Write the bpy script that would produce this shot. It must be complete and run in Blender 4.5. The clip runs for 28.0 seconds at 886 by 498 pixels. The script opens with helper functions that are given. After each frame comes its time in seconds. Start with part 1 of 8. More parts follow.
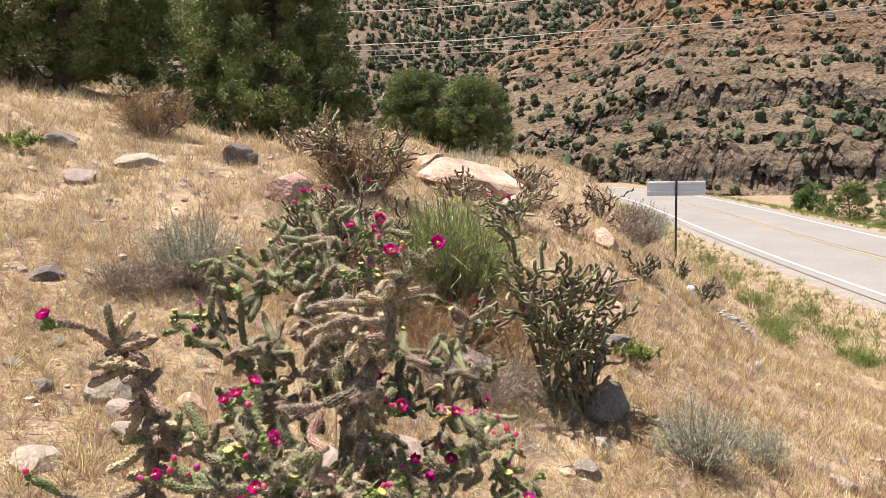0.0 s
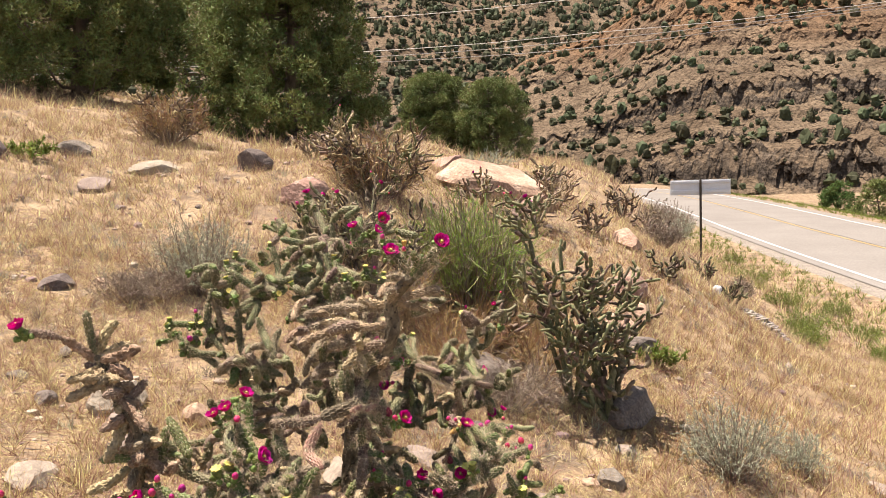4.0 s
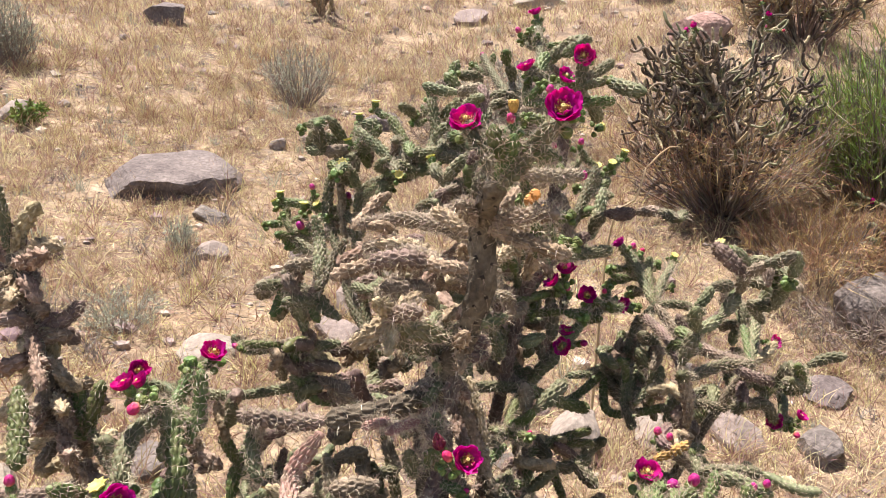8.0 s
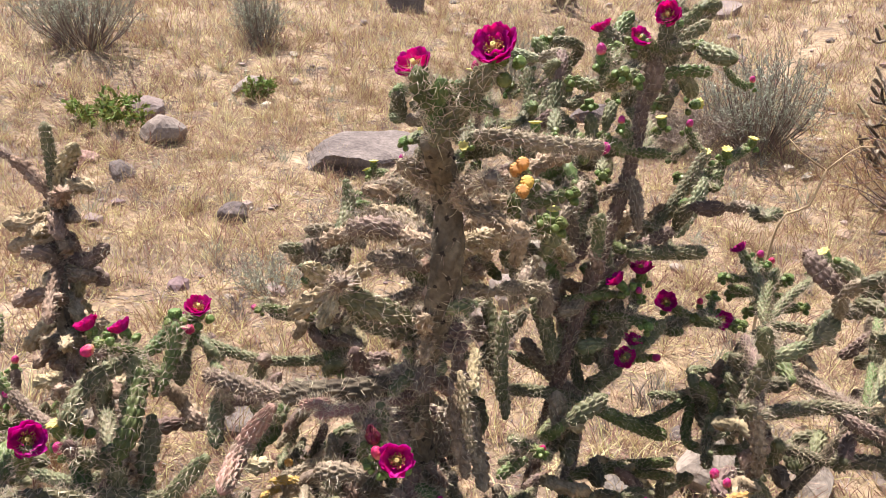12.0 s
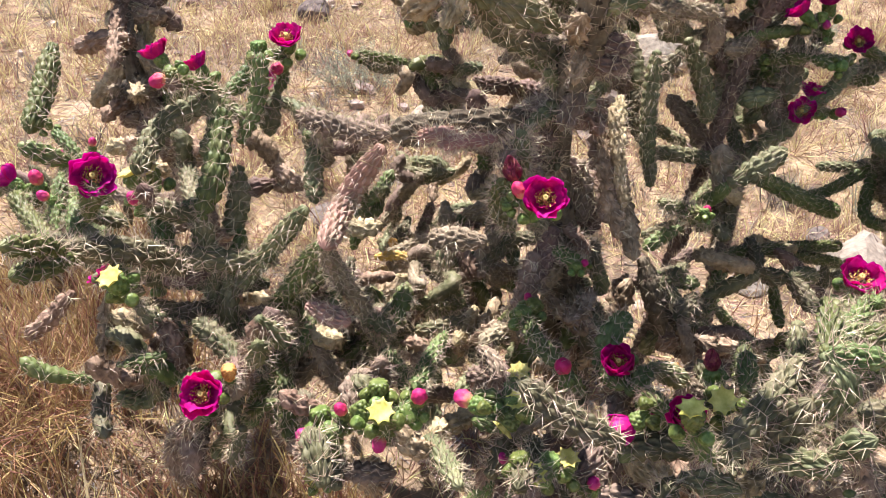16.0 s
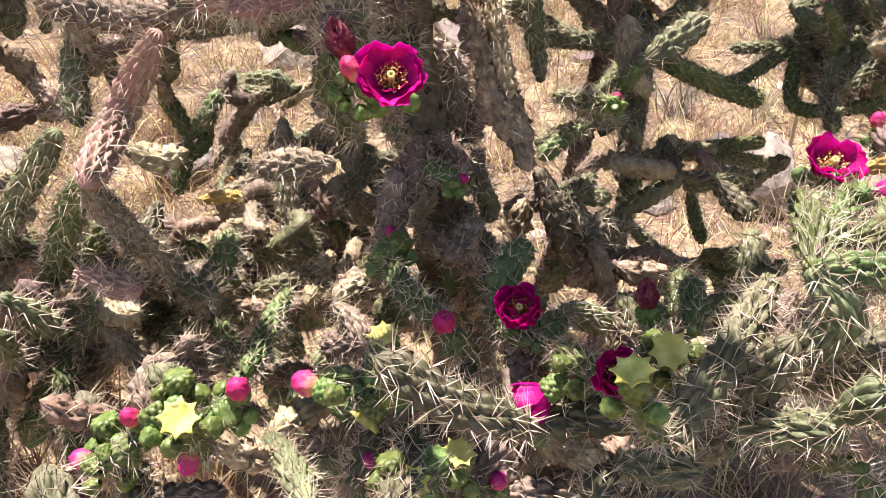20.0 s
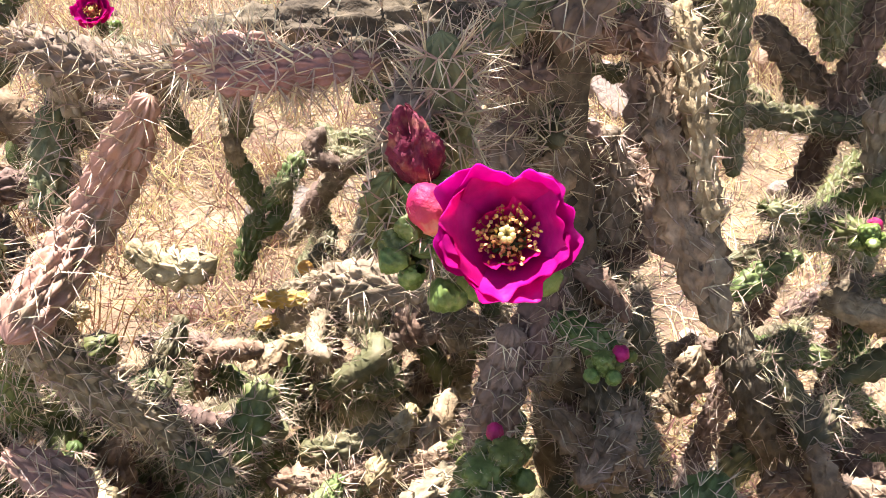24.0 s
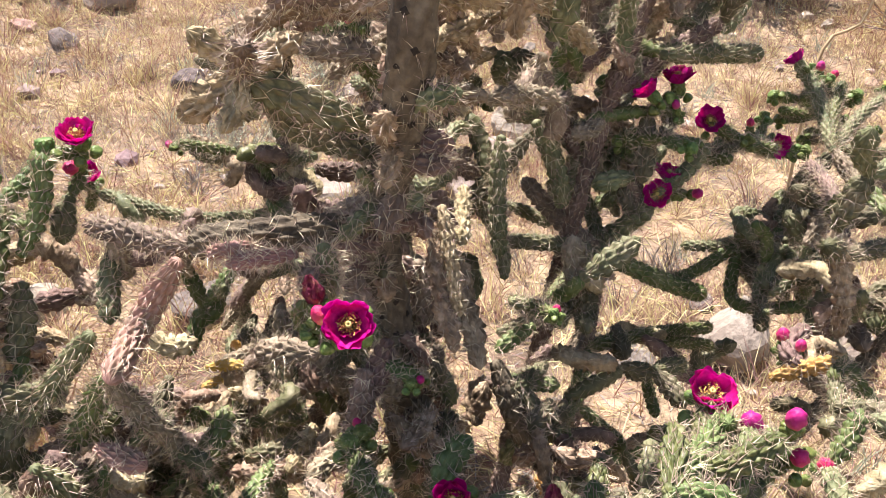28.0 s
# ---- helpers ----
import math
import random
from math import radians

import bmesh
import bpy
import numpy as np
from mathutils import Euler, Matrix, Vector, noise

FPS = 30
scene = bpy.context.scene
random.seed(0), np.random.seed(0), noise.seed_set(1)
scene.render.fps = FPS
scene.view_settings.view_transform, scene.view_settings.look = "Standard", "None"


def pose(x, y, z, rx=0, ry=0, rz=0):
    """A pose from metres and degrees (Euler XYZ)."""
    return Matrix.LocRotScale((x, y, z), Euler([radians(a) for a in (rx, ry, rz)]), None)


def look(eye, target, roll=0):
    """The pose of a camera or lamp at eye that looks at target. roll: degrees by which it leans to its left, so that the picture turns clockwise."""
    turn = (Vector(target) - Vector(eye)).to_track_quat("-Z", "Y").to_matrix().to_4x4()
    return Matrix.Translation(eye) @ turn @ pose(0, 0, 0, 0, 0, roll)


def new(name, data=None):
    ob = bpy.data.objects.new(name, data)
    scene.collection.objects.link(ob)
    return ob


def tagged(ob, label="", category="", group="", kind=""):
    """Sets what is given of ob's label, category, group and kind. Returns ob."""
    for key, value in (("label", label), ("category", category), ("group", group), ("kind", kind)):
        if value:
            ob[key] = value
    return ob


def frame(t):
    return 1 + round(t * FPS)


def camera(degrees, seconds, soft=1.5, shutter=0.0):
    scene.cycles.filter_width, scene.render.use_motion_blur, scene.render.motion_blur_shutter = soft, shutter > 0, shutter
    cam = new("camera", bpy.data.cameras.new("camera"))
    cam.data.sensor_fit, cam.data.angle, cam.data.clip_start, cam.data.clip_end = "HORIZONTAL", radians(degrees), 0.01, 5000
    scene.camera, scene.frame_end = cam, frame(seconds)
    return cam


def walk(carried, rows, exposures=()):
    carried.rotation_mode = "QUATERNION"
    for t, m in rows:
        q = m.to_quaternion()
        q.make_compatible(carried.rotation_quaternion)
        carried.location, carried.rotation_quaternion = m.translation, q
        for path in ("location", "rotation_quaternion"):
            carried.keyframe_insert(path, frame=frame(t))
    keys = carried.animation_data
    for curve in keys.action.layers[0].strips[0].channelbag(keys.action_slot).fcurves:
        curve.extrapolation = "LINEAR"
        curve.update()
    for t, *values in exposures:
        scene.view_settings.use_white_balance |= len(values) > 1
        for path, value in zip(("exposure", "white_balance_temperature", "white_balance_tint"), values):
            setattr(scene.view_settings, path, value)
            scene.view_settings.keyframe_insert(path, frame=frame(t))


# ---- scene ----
cam = camera(55.8, 28.0, 0.5)
PATH = [
    (0, (0.0126, -0.0295, 1.8725), (0.0167, 1.9582, 1.6505), -1.09),
    (0.5, (0.0253, -0.0410, 1.8937), (0.0854, 1.9514, 1.7309), -0.70),
    (1, (0.0334, -0.0292, 1.9076), (0.1380, 1.9653, 1.8036), -0.46),
    (1.5, (0.0451, -0.0259, 1.9142), (0.2012, 1.9670, 1.8505), -0.40),
    (2, (0.0648, -0.0240, 1.9264), (0.2828, 1.9638, 1.8896), -0.39),
    (2.5, (0.0719, 0.0002, 1.9239), (0.3190, 1.9846, 1.8906), -0.38),
    (3, (0.0665, 0.0049, 1.9065), (0.2850, 1.9918, 1.8384), -0.56),
    (3.5, (0.0673, 0.0237, 1.8791), (0.1884, 2.0151, 1.7394), -1.22),
    (4, (0.0723, 0.1792, 1.8295), (0.0210, 2.1676, 1.6202), -2.18),
    (4.5, (0.0786, 0.4009, 1.7966), (-0.1192, 2.3703, 1.5096), -2.04),
    (6.5, (0.4010, 1.1280, 1.6617), (-0.3148, 2.9219, 1.1425), -3.20),
    (7, (0.3874, 1.3822, 1.6495), (-0.4715, 3.1036, 1.1027), -2.05),
    (7.5, (0.3684, 1.6266, 1.6884), (-0.5744, 3.2993, 1.1287), -1.48),
    (8, (0.4739, 1.7405, 1.6986), (-0.5519, 3.3735, 1.1685), -1.68),
    (8.5, (0.5284, 1.7640, 1.7088), (-0.5577, 3.3688, 1.2136), -1.97),
    (9, (0.5585, 1.7697, 1.7037), (-0.5598, 3.3651, 1.2517), -2.78),
    (9.5, (0.5946, 1.7937, 1.6750), (-0.5460, 3.3803, 1.2488), -2.83),
    (10, (0.5732, 1.9217, 1.6515), (-0.6356, 3.4563, 1.2228), -2.11),
    (10.5, (0.5518, 2.0428, 1.6474), (-0.7775, 3.4689, 1.2012), -1.38),
    (11, (0.6347, 2.1009, 1.6391), (-0.8029, 3.4144, 1.1830), -0.80),
    (11.5, (0.7001, 2.1334, 1.6229), (-0.7767, 3.3918, 1.1378), -0.62),
    (13.5, (0.7067, 2.1776, 1.5055), (-0.7779, 3.3540, 0.8639), -2.05),
    (14, (0.6815, 2.1768, 1.4691), (-0.8123, 3.3164, 0.7835), -2.10),
    (14.5, (0.6616, 2.1827, 1.4547), (-0.8411, 3.2878, 0.7331), -2.50),
    (15, (0.6439, 2.1863, 1.4350), (-0.8567, 3.2559, 0.6579), -3.07),
    (15.5, (0.5949, 2.1891, 1.4039), (-0.9037, 3.2186, 0.5706), -3.19),
    (16, (0.4946, 2.2110, 1.3719), (-1.0055, 3.2055, 0.4999), -3.10),
    (16.5, (0.4334, 2.2290, 1.3473), (-1.0531, 3.2240, 0.4528), -2.86),
    (17, (0.4080, 2.2324, 1.3326), (-1.0803, 3.2207, 0.4336), -2.84),
    (17.5, (0.3860, 2.2313, 1.3264), (-1.1056, 3.2058, 0.4177), -2.84),
    (18, (0.3794, 2.2483, 1.3176), (-1.1089, 3.2076, 0.3877), -3.22),
    (18.5, (0.3488, 2.2573, 1.2765), (-1.1168, 3.2183, 0.3129), -3.67),
    (19, (0.3373, 2.3225, 1.2229), (-1.0787, 3.3382, 0.2413), -4.61),
    (19.5, (0.3338, 2.3913, 1.2132), (-1.0120, 3.4910, 0.2236), -4.83),
    (20, (0.3161, 2.4047, 1.2116), (-0.9883, 3.5454, 0.2130), -4.67),
    (20.5, (0.3050, 2.4131, 1.2153), (-0.9791, 3.5714, 0.2106), -4.80),
    (21, (0.2668, 2.4215, 1.2197), (-1.0409, 3.5760, 0.2413), -4.16),
    (21.5, (0.1631, 2.4762, 1.2205), (-1.2073, 3.5867, 0.2777), -4.19),
    (23.5, (0.0730, 2.6053, 1.1531), (-1.4306, 3.5574, 0.2405), -4.72),
    (24, (0.0713, 2.6094, 1.1520), (-1.4414, 3.5490, 0.2416), -4.47),
    (24.5, (0.0687, 2.6131, 1.1456), (-1.4480, 3.5435, 0.2322), -4.38),
    (25, (0.0688, 2.6108, 1.1490), (-1.4515, 3.5396, 0.2400), -4.38),
    (25.5, (0.0662, 2.6098, 1.1460), (-1.4599, 3.5317, 0.2399), -4.41),
    (26, (0.0689, 2.6147, 1.1467), (-1.4593, 3.5313, 0.2386), -4.46),
    (26.5, (0.0694, 2.6169, 1.1475), (-1.4603, 3.5310, 0.2396), -4.38),
    (27, (0.0772, 2.6178, 1.1536), (-1.4569, 3.5338, 0.2549), -4.36),
    (27.5, (0.2135, 2.5499, 1.2244), (-1.2952, 3.5545, 0.3790), -3.55),
    (28, (0.4515, 2.3886, 1.3791), (-0.9640, 3.5790, 0.6180), -2.70),
]
EXPOSURES = [(0.0, 1.30, 6750, 15), (1.0, 1.22, 6950, 16), (2.0, 1.22, 6800, 16), (3.0, 1.23, 6850, 16), (4.0, 1.30, 7400, 18), (6.5, 1.35, 6600, 19), (8.0, 1.36, 6500, 19),
             (11.5, 1.37, 6500, 19), (14.0, 1.48, 6350, 18), (16.0, 1.56, 6400, 19), (17.5, 1.68, 6450, 19), (20.0, 1.67, 6500, 20), (21.5, 1.67, 6500, 21), (23.5, 2.06, 6650, 19), (27.0, 2.07, 6650, 18), (28.0, 1.65, 6500, 20)]
walk(cam, [(t, look(eye, target, roll)) for t, eye, target, roll in PATH], EXPOSURES)

# ---- world, sun ----
SUN_DIR = Vector((-0.27, 0.06, 0.96)).normalized()
world = bpy.data.worlds.new("sky")
scene.world = world
world.use_nodes = True
wn, wl = world.node_tree.nodes, world.node_tree.links
wn.clear()
sky = wn.new("ShaderNodeTexSky")
sky.sky_type = "NISHITA"
sky.sun_disc = False
sky.sun_elevation = math.asin(SUN_DIR.z)
sky.sun_rotation = math.atan2(SUN_DIR.x, SUN_DIR.y)
sky.altitude = 2200
sky.air_density = 0.85
sky.dust_density = 0.4
wisps = wn.new("ShaderNodeTexNoise")
wisps.inputs["Scale"].default_value = 2.6
wisps.inputs["Detail"].default_value = 7.0
wisps.inputs["Roughness"].default_value = 0.62
wisps.inputs["Distortion"].default_value = 0.6
wramp = wn.new("ShaderNodeValToRGB")
wramp.color_ramp.elements[0].position = 0.50
wramp.color_ramp.elements[1].position = 0.74
hcoord = wn.new("ShaderNodeTexCoord")
hsep = wn.new("ShaderNodeSeparateXYZ")
hrange = wn.new("ShaderNodeMapRange")
hrange.inputs["From Min"].default_value, hrange.inputs["From Max"].default_value = 0.0, 0.30
hrange.inputs["To Min"].default_value, hrange.inputs["To Max"].default_value = 0.72, 0.0
hmax = wn.new("ShaderNodeMath")
hmax.operation = "ADD"
hmax.use_clamp = True
wl.new(hcoord.outputs["Generated"], hsep.inputs["Vector"])
wl.new(hsep.outputs["Z"], hrange.inputs["Value"])
wmix = wn.new("ShaderNodeMixRGB")
wmix.inputs["Color2"].default_value = (11.5, 13.4, 16.0, 1)
wback = wn.new("ShaderNodeBackground")
wback.inputs["Strength"].default_value = 0.05
wout = wn.new("ShaderNodeOutputWorld")
wl.new(wisps.outputs["Fac"], wramp.inputs["Fac"])
wl.new(wramp.outputs["Color"], hmax.inputs[0])
wl.new(hrange.outputs["Result"], hmax.inputs[1])
wl.new(hmax.outputs["Value"], wmix.inputs["Fac"])
wl.new(sky.outputs["Color"], wmix.inputs["Color1"])
wl.new(wmix.outputs["Color"], wback.inputs["Color"])
wl.new(wback.outputs["Background"], wout.inputs["Surface"])
sun_data = bpy.data.lights.new("sun", "SUN")
sun_data.energy, sun_data.angle, sun_data.color = 5.0, radians(0.53), (1.0, 0.965, 0.91)
sun = new("sun", sun_data)
sun.matrix_world = look((0, 0, 40), Vector((0, 0, 40)) - SUN_DIR)

# ---- materials ----
def material(name, colours, scale=8.0, rough=0.8, bump=0.0, bump_scale=60.0, vary="", spread=0.25, fine=0.25,
             fine_scale=90.0, translucent=0.0, stretch=(1, 1, 1), metal=0.0, positions=None, coat=0.0):
    """Noise-driven colours with fine grain, optional per-object or per-island variation and fine relief."""
    m = bpy.data.materials.new(name)
    m.use_nodes = True
    n, l = m.node_tree.nodes, m.node_tree.links
    bsdf = n["Principled BSDF"]
    bsdf.inputs["Roughness"].default_value = rough
    bsdf.inputs["Metallic"].default_value = metal
    bsdf.inputs["Specular IOR Level"].default_value = 0.3
    if coat:
        bsdf.inputs["Coat Weight"].default_value = coat
    co = n.new("ShaderNodeTexCoord")
    mp = n.new("ShaderNodeMapping")
    mp.inputs["Scale"].default_value = stretch
    l.new(co.outputs["Object"], mp.inputs["Vector"])
    big = n.new("ShaderNodeTexNoise")
    big.inputs["Scale"].default_value = scale
    big.inputs["Detail"].default_value = 5.0
    big.inputs["Roughness"].default_value = 0.6
    l.new(mp.outputs["Vector"], big.inputs["Vector"])
    ramp = n.new("ShaderNodeValToRGB")
    els = ramp.color_ramp.elements
    while len(els) < len(colours):
        els.new(0.5)
    for k, c in enumerate(colours):
        els[k].position = positions[k] if positions else 0.3 + 0.4 * k / max(1, len(colours) - 1)
        els[k].color = (*c, 1)
    l.new(big.outputs["Fac"], ramp.inputs["Fac"])
    small = n.new("ShaderNodeTexNoise")
    small.inputs["Scale"].default_value = fine_scale
    small.inputs["Detail"].default_value = 3.0
    l.new(mp.outputs["Vector"], small.inputs["Vector"])
    lift = n.new("ShaderNodeMapRange")
    lift.inputs["To Min"].default_value = 1 - fine
    lift.inputs["To Max"].default_value = 1 + fine
    lift.inputs["From Min"].default_value = 0.25
    lift.inputs["From Max"].default_value = 0.75
    l.new(small.outputs["Fac"], lift.inputs["Value"])
    value = lift.outputs["Result"]
    hue = n.new("ShaderNodeHueSaturation")
    l.new(ramp.outputs["Color"], hue.inputs["Color"])
    if vary:
        if vary == "object":
            src = n.new("ShaderNodeObjectInfo").outputs["Random"]
        else:
            src = n.new("ShaderNodeNewGeometry").outputs["Random Per Island"]
        rng = n.new("ShaderNodeMapRange")
        rng.inputs["To Min"].default_value = 1 - spread
        rng.inputs["To Max"].default_value = 1 + spread
        l.new(src, rng.inputs["Value"])
        mul = n.new("ShaderNodeMath")
        mul.operation = "MULTIPLY"
        l.new(value, mul.inputs[0])
        l.new(rng.outputs["Result"], mul.inputs[1])
        value = mul.outputs["Value"]
        sh = n.new("ShaderNodeMapRange")
        sh.inputs["To Min"].default_value = 0.5 - 0.04 * spread / 0.25
        sh.inputs["To Max"].default_value = 0.5 + 0.03 * spread / 0.25
        l.new(src, sh.inputs["Value"])
        l.new(sh.outputs["Result"], hue.inputs["Hue"])
    l.new(value, hue.inputs["Value"])
    l.new(hue.outputs["Color"], bsdf.inputs["Base Color"])
    if bump:
        b = n.new("ShaderNodeBump")
        b.inputs["Strength"].default_value = bump
        b.inputs["Distance"].default_value = 0.6 / bump_scale
        grain = n.new("ShaderNodeTexNoise")
        grain.inputs["Scale"].default_value = bump_scale
        grain.inputs["Detail"].default_value = 5.0
        l.new(mp.outputs["Vector"], grain.inputs["Vector"])
        l.new(grain.outputs["Fac"], b.inputs["Height"])
        l.new(b.outputs["Normal"], bsdf.inputs["Normal"])
    if translucent:
        out = n["Material Output"]
        tr = n.new("ShaderNodeBsdfTranslucent")
        mx = n.new("ShaderNodeMixShader")
        mx.inputs["Fac"].default_value = translucent
        l.new(hue.outputs["Color"], tr.inputs["Color"])
        l.new(bsdf.outputs["BSDF"], mx.inputs[1])
        l.new(tr.outputs["BSDF"], mx.inputs[2])
        l.new(mx.outputs["Shader"], out.inputs["Surface"])
    return m


M = {
    "soil": material("dry_soil", [(0.113, 0.0796, 0.0546), (0.191, 0.137, 0.0889), (0.242, 0.173, 0.103), (0.312, 0.234, 0.152)], 2.6, 0.95, 1.0, 40, fine=0.5, fine_scale=26, positions=(0.34, 0.45, 0.53, 0.64)),
    "straw": material("dry_grass", [(0.335, 0.238, 0.134), (0.468, 0.351, 0.207), (0.601, 0.484, 0.32)], 1.6, 0.75, vary="island", spread=0.55, fine=0.1, translucent=0.25),
    "straw_red": material("brown_grass", [(0.213, 0.123, 0.0573), (0.328, 0.209, 0.0983), (0.393, 0.271, 0.14)], 2.0, 0.8, vary="island", spread=0.35, fine=0.1, translucent=0.25),
    "weed": material("green_weed", [(0.126, 0.168, 0.0379), (0.222, 0.267, 0.0695)], 2.0, 0.7, vary="island", spread=0.35, translucent=0.35),
    "sage": material("sage_leaf", [(0.269, 0.299, 0.218), (0.417, 0.448, 0.338)], 6.0, 0.85, vary="island", spread=0.3, translucent=0.2),
    "brush": material("rabbitbrush_leaf", [(0.175, 0.250, 0.055), (0.310, 0.400, 0.105)], 4.0, 0.8, vary="island", spread=0.4, translucent=0.25),
    "twig": material("grey_twig", [(0.155, 0.119, 0.0913), (0.301, 0.246, 0.192)], 20, 0.9, vary="island", spread=0.3),
    "juniper": material("juniper_needles", [(0.048, 0.068, 0.021), (0.108, 0.138, 0.041), (0.215, 0.245, 0.082)], 1.2, 0.7, vary="island", spread=0.42, translucent=0.15),
    "far_juniper": material("far_juniper_needles", [(0.032, 0.040, 0.020), (0.056, 0.066, 0.032), (0.086, 0.096, 0.050)], 0.3, 0.8, vary="island", spread=0.4, translucent=0.15),
    "leaf": material("roadside_leaf", [(0.0515, 0.0991, 0.0257), (0.103, 0.163, 0.0472)], 1.0, 0.65, vary="island", spread=0.35, translucent=0.3),
    "bark": material("shaggy_bark", [(0.078, 0.0585, 0.0429), (0.172, 0.133, 0.101)], 12, 0.9, 0.6, 40, stretch=(1, 1, 0.2)),
    "green": material("cactus_green", [(0.055, 0.082, 0.023), (0.107, 0.138, 0.044), (0.182, 0.197, 0.080)], 34, 0.5, 0.25, 260, vary="object", spread=0.2, fine=0.2, fine_scale=160),
    "mature": material("cactus_grey_green", [(0.074, 0.083, 0.037), (0.141, 0.143, 0.069), (0.235, 0.214, 0.122)], 30, 0.6, 0.3, 240, vary="object", spread=0.25, fine=0.25, fine_scale=150),
    "old": material("cactus_tan", [(0.117, 0.0897, 0.0624), (0.211, 0.16, 0.113), (0.296, 0.222, 0.164)], 26, 0.75, 0.4, 220, vary="object", spread=0.25, fine=0.3, fine_scale=140),
    "pink": material("cactus_reddish", [(0.183, 0.156, 0.0975), (0.316, 0.183, 0.14), (0.39, 0.215, 0.176)], 26, 0.5, 0.3, 240, vary="object", spread=0.12, fine=0.2, fine_scale=150),
    "dead": material("cactus_dead", [(0.135, 0.096, 0.056), (0.31, 0.232, 0.142), (0.45, 0.36, 0.24)], 30, 0.9, 0.7, 150, vary="object", spread=0.2, fine=0.4, fine_scale=110),
    "yellow": material("cactus_yellowed", [(0.312, 0.195, 0.0546), (0.484, 0.312, 0.078), (0.468, 0.351, 0.156)], 26, 0.7, 0.3, 220, vary="object", spread=0.15),
    "trunk": material("cactus_bark", [(0.0661, 0.0507, 0.0331), (0.128, 0.104, 0.0682), (0.185, 0.154, 0.104)], 22, 0.85, 0.8, 110, fine=0.4, fine_scale=90),
    "dark_wood": material("cactus_dark_stick", [(0.052, 0.041, 0.029), (0.100, 0.079, 0.056), (0.160, 0.130, 0.092)], 22, 0.9, 0.5, 150, vary="object", spread=0.3),
    "areole": material("areole_felt", [(0.0195, 0.0156, 0.0117), (0.0468, 0.0374, 0.0273)], 90, 0.95),
    "spine": material("cactus_spine", [(0.36, 0.285, 0.185), (0.57, 0.48, 0.35)], 30, 0.45, vary="island", spread=0.35),
    "petal": material("flower_petal", [(0.57, 0.006, 0.255), (0.67, 0.012, 0.315), (0.75, 0.038, 0.41)], 45, 0.45, 0.25, 400, vary="object", spread=0.12, fine=0.12, fine_scale=220, translucent=0.6),
    "wilt": material("wilted_petal", [(0.055, 0.004, 0.014), (0.150, 0.012, 0.036), (0.30, 0.115, 0.075)], 130, 0.65, 0.6, 300),
    "stamen": material("stamen", [(0.50, 0.24, 0.055), (0.68, 0.44, 0.17)], 200, 0.6, vary="island", spread=0.25),
    "filament": material("filament", [(0.33, 0.035, 0.03), (0.46, 0.15, 0.05)], 200, 0.6, vary="island", spread=0.2),
    "stigma": material("stigma", [(0.68, 0.52, 0.13), (0.74, 0.62, 0.26)], 150, 0.6, translucent=0.2),
    "star": material("fruit_cup_yellow", [(0.58, 0.54, 0.10), (0.69, 0.64, 0.21)], 90, 0.6, vary="object", spread=0.10, translucent=0.25),
    "fruit": material("fruit_green", [(0.058, 0.092, 0.020), (0.105, 0.150, 0.036), (0.180, 0.215, 0.070)], 120, 0.42, vary="object", spread=0.2),
    "fruit_yellow": material("fruit_yellow", [(0.484, 0.234, 0.0468), (0.562, 0.359, 0.0936)], 60, 0.6, vary="object", spread=0.15),
    "rock_dark": material("basalt_grey", [(0.0975, 0.078, 0.0663), (0.152, 0.127, 0.108), (0.226, 0.19, 0.158)], 5, 0.9, 0.9, 35, vary="object", spread=0.2, fine=0.35, fine_scale=50),
    "rock_pale": material("pale_stone", [(0.186, 0.149, 0.119), (0.257, 0.211, 0.169), (0.319, 0.278, 0.232)], 6, 0.9, 0.6, 50, vary="object", spread=0.18, fine=0.25, fine_scale=60),
    "rock_pink": material("pink_sandstone", [(0.235, 0.150, 0.108), (0.365, 0.248, 0.180), (0.440, 0.340, 0.270)], 3.0, 0.9, 0.9, 22, vary="object", spread=0.12, fine=0.35, fine_scale=30),
    "asphalt": material("sunlit_asphalt", [(0.17, 0.157, 0.142), (0.206, 0.193, 0.175)], 0.35, 0.9, 0.3, 40, fine=0.14, fine_scale=14),
    "line_white": material("road_paint_white", [(0.438, 0.438, 0.424), (0.517, 0.517, 0.504)], 3, 0.7, fine=0.12),
    "line_yellow": material("road_paint_yellow", [(0.328, 0.242, 0.125), (0.39, 0.281, 0.133)], 2, 0.7, fine=0.15),
    "tar": material("crack_tar", [(0.125, 0.117, 0.109), (0.172, 0.16, 0.148)], 3, 0.8),
    "gravel": material("shoulder_gravel", [(0.168, 0.149, 0.126), (0.247, 0.219, 0.186)], 2.5, 0.95, 0.6, 20, fine=0.35, fine_scale=16),
    "metal": material("galvanised_metal", [(0.577, 0.601, 0.624), (0.655, 0.679, 0.702)], 4, 0.5, fine=0.06),
    "post": material("rusted_post", [(0.0546, 0.0468, 0.039), (0.0936, 0.0741, 0.0585)], 12, 0.8, metal=0.3),
    "wire": material("power_cable", [(0.468, 0.452, 0.429), (0.546, 0.53, 0.507)], 2, 0.5, metal=0.2),
    "cloth": material("white_litter", [(0.546, 0.546, 0.546), (0.624, 0.624, 0.624)], 10, 0.8),
    "ash": material("grey_chips", [(0.156, 0.133, 0.117), (0.312, 0.281, 0.257)], 9, 0.95, vary="island", spread=0.35),
}


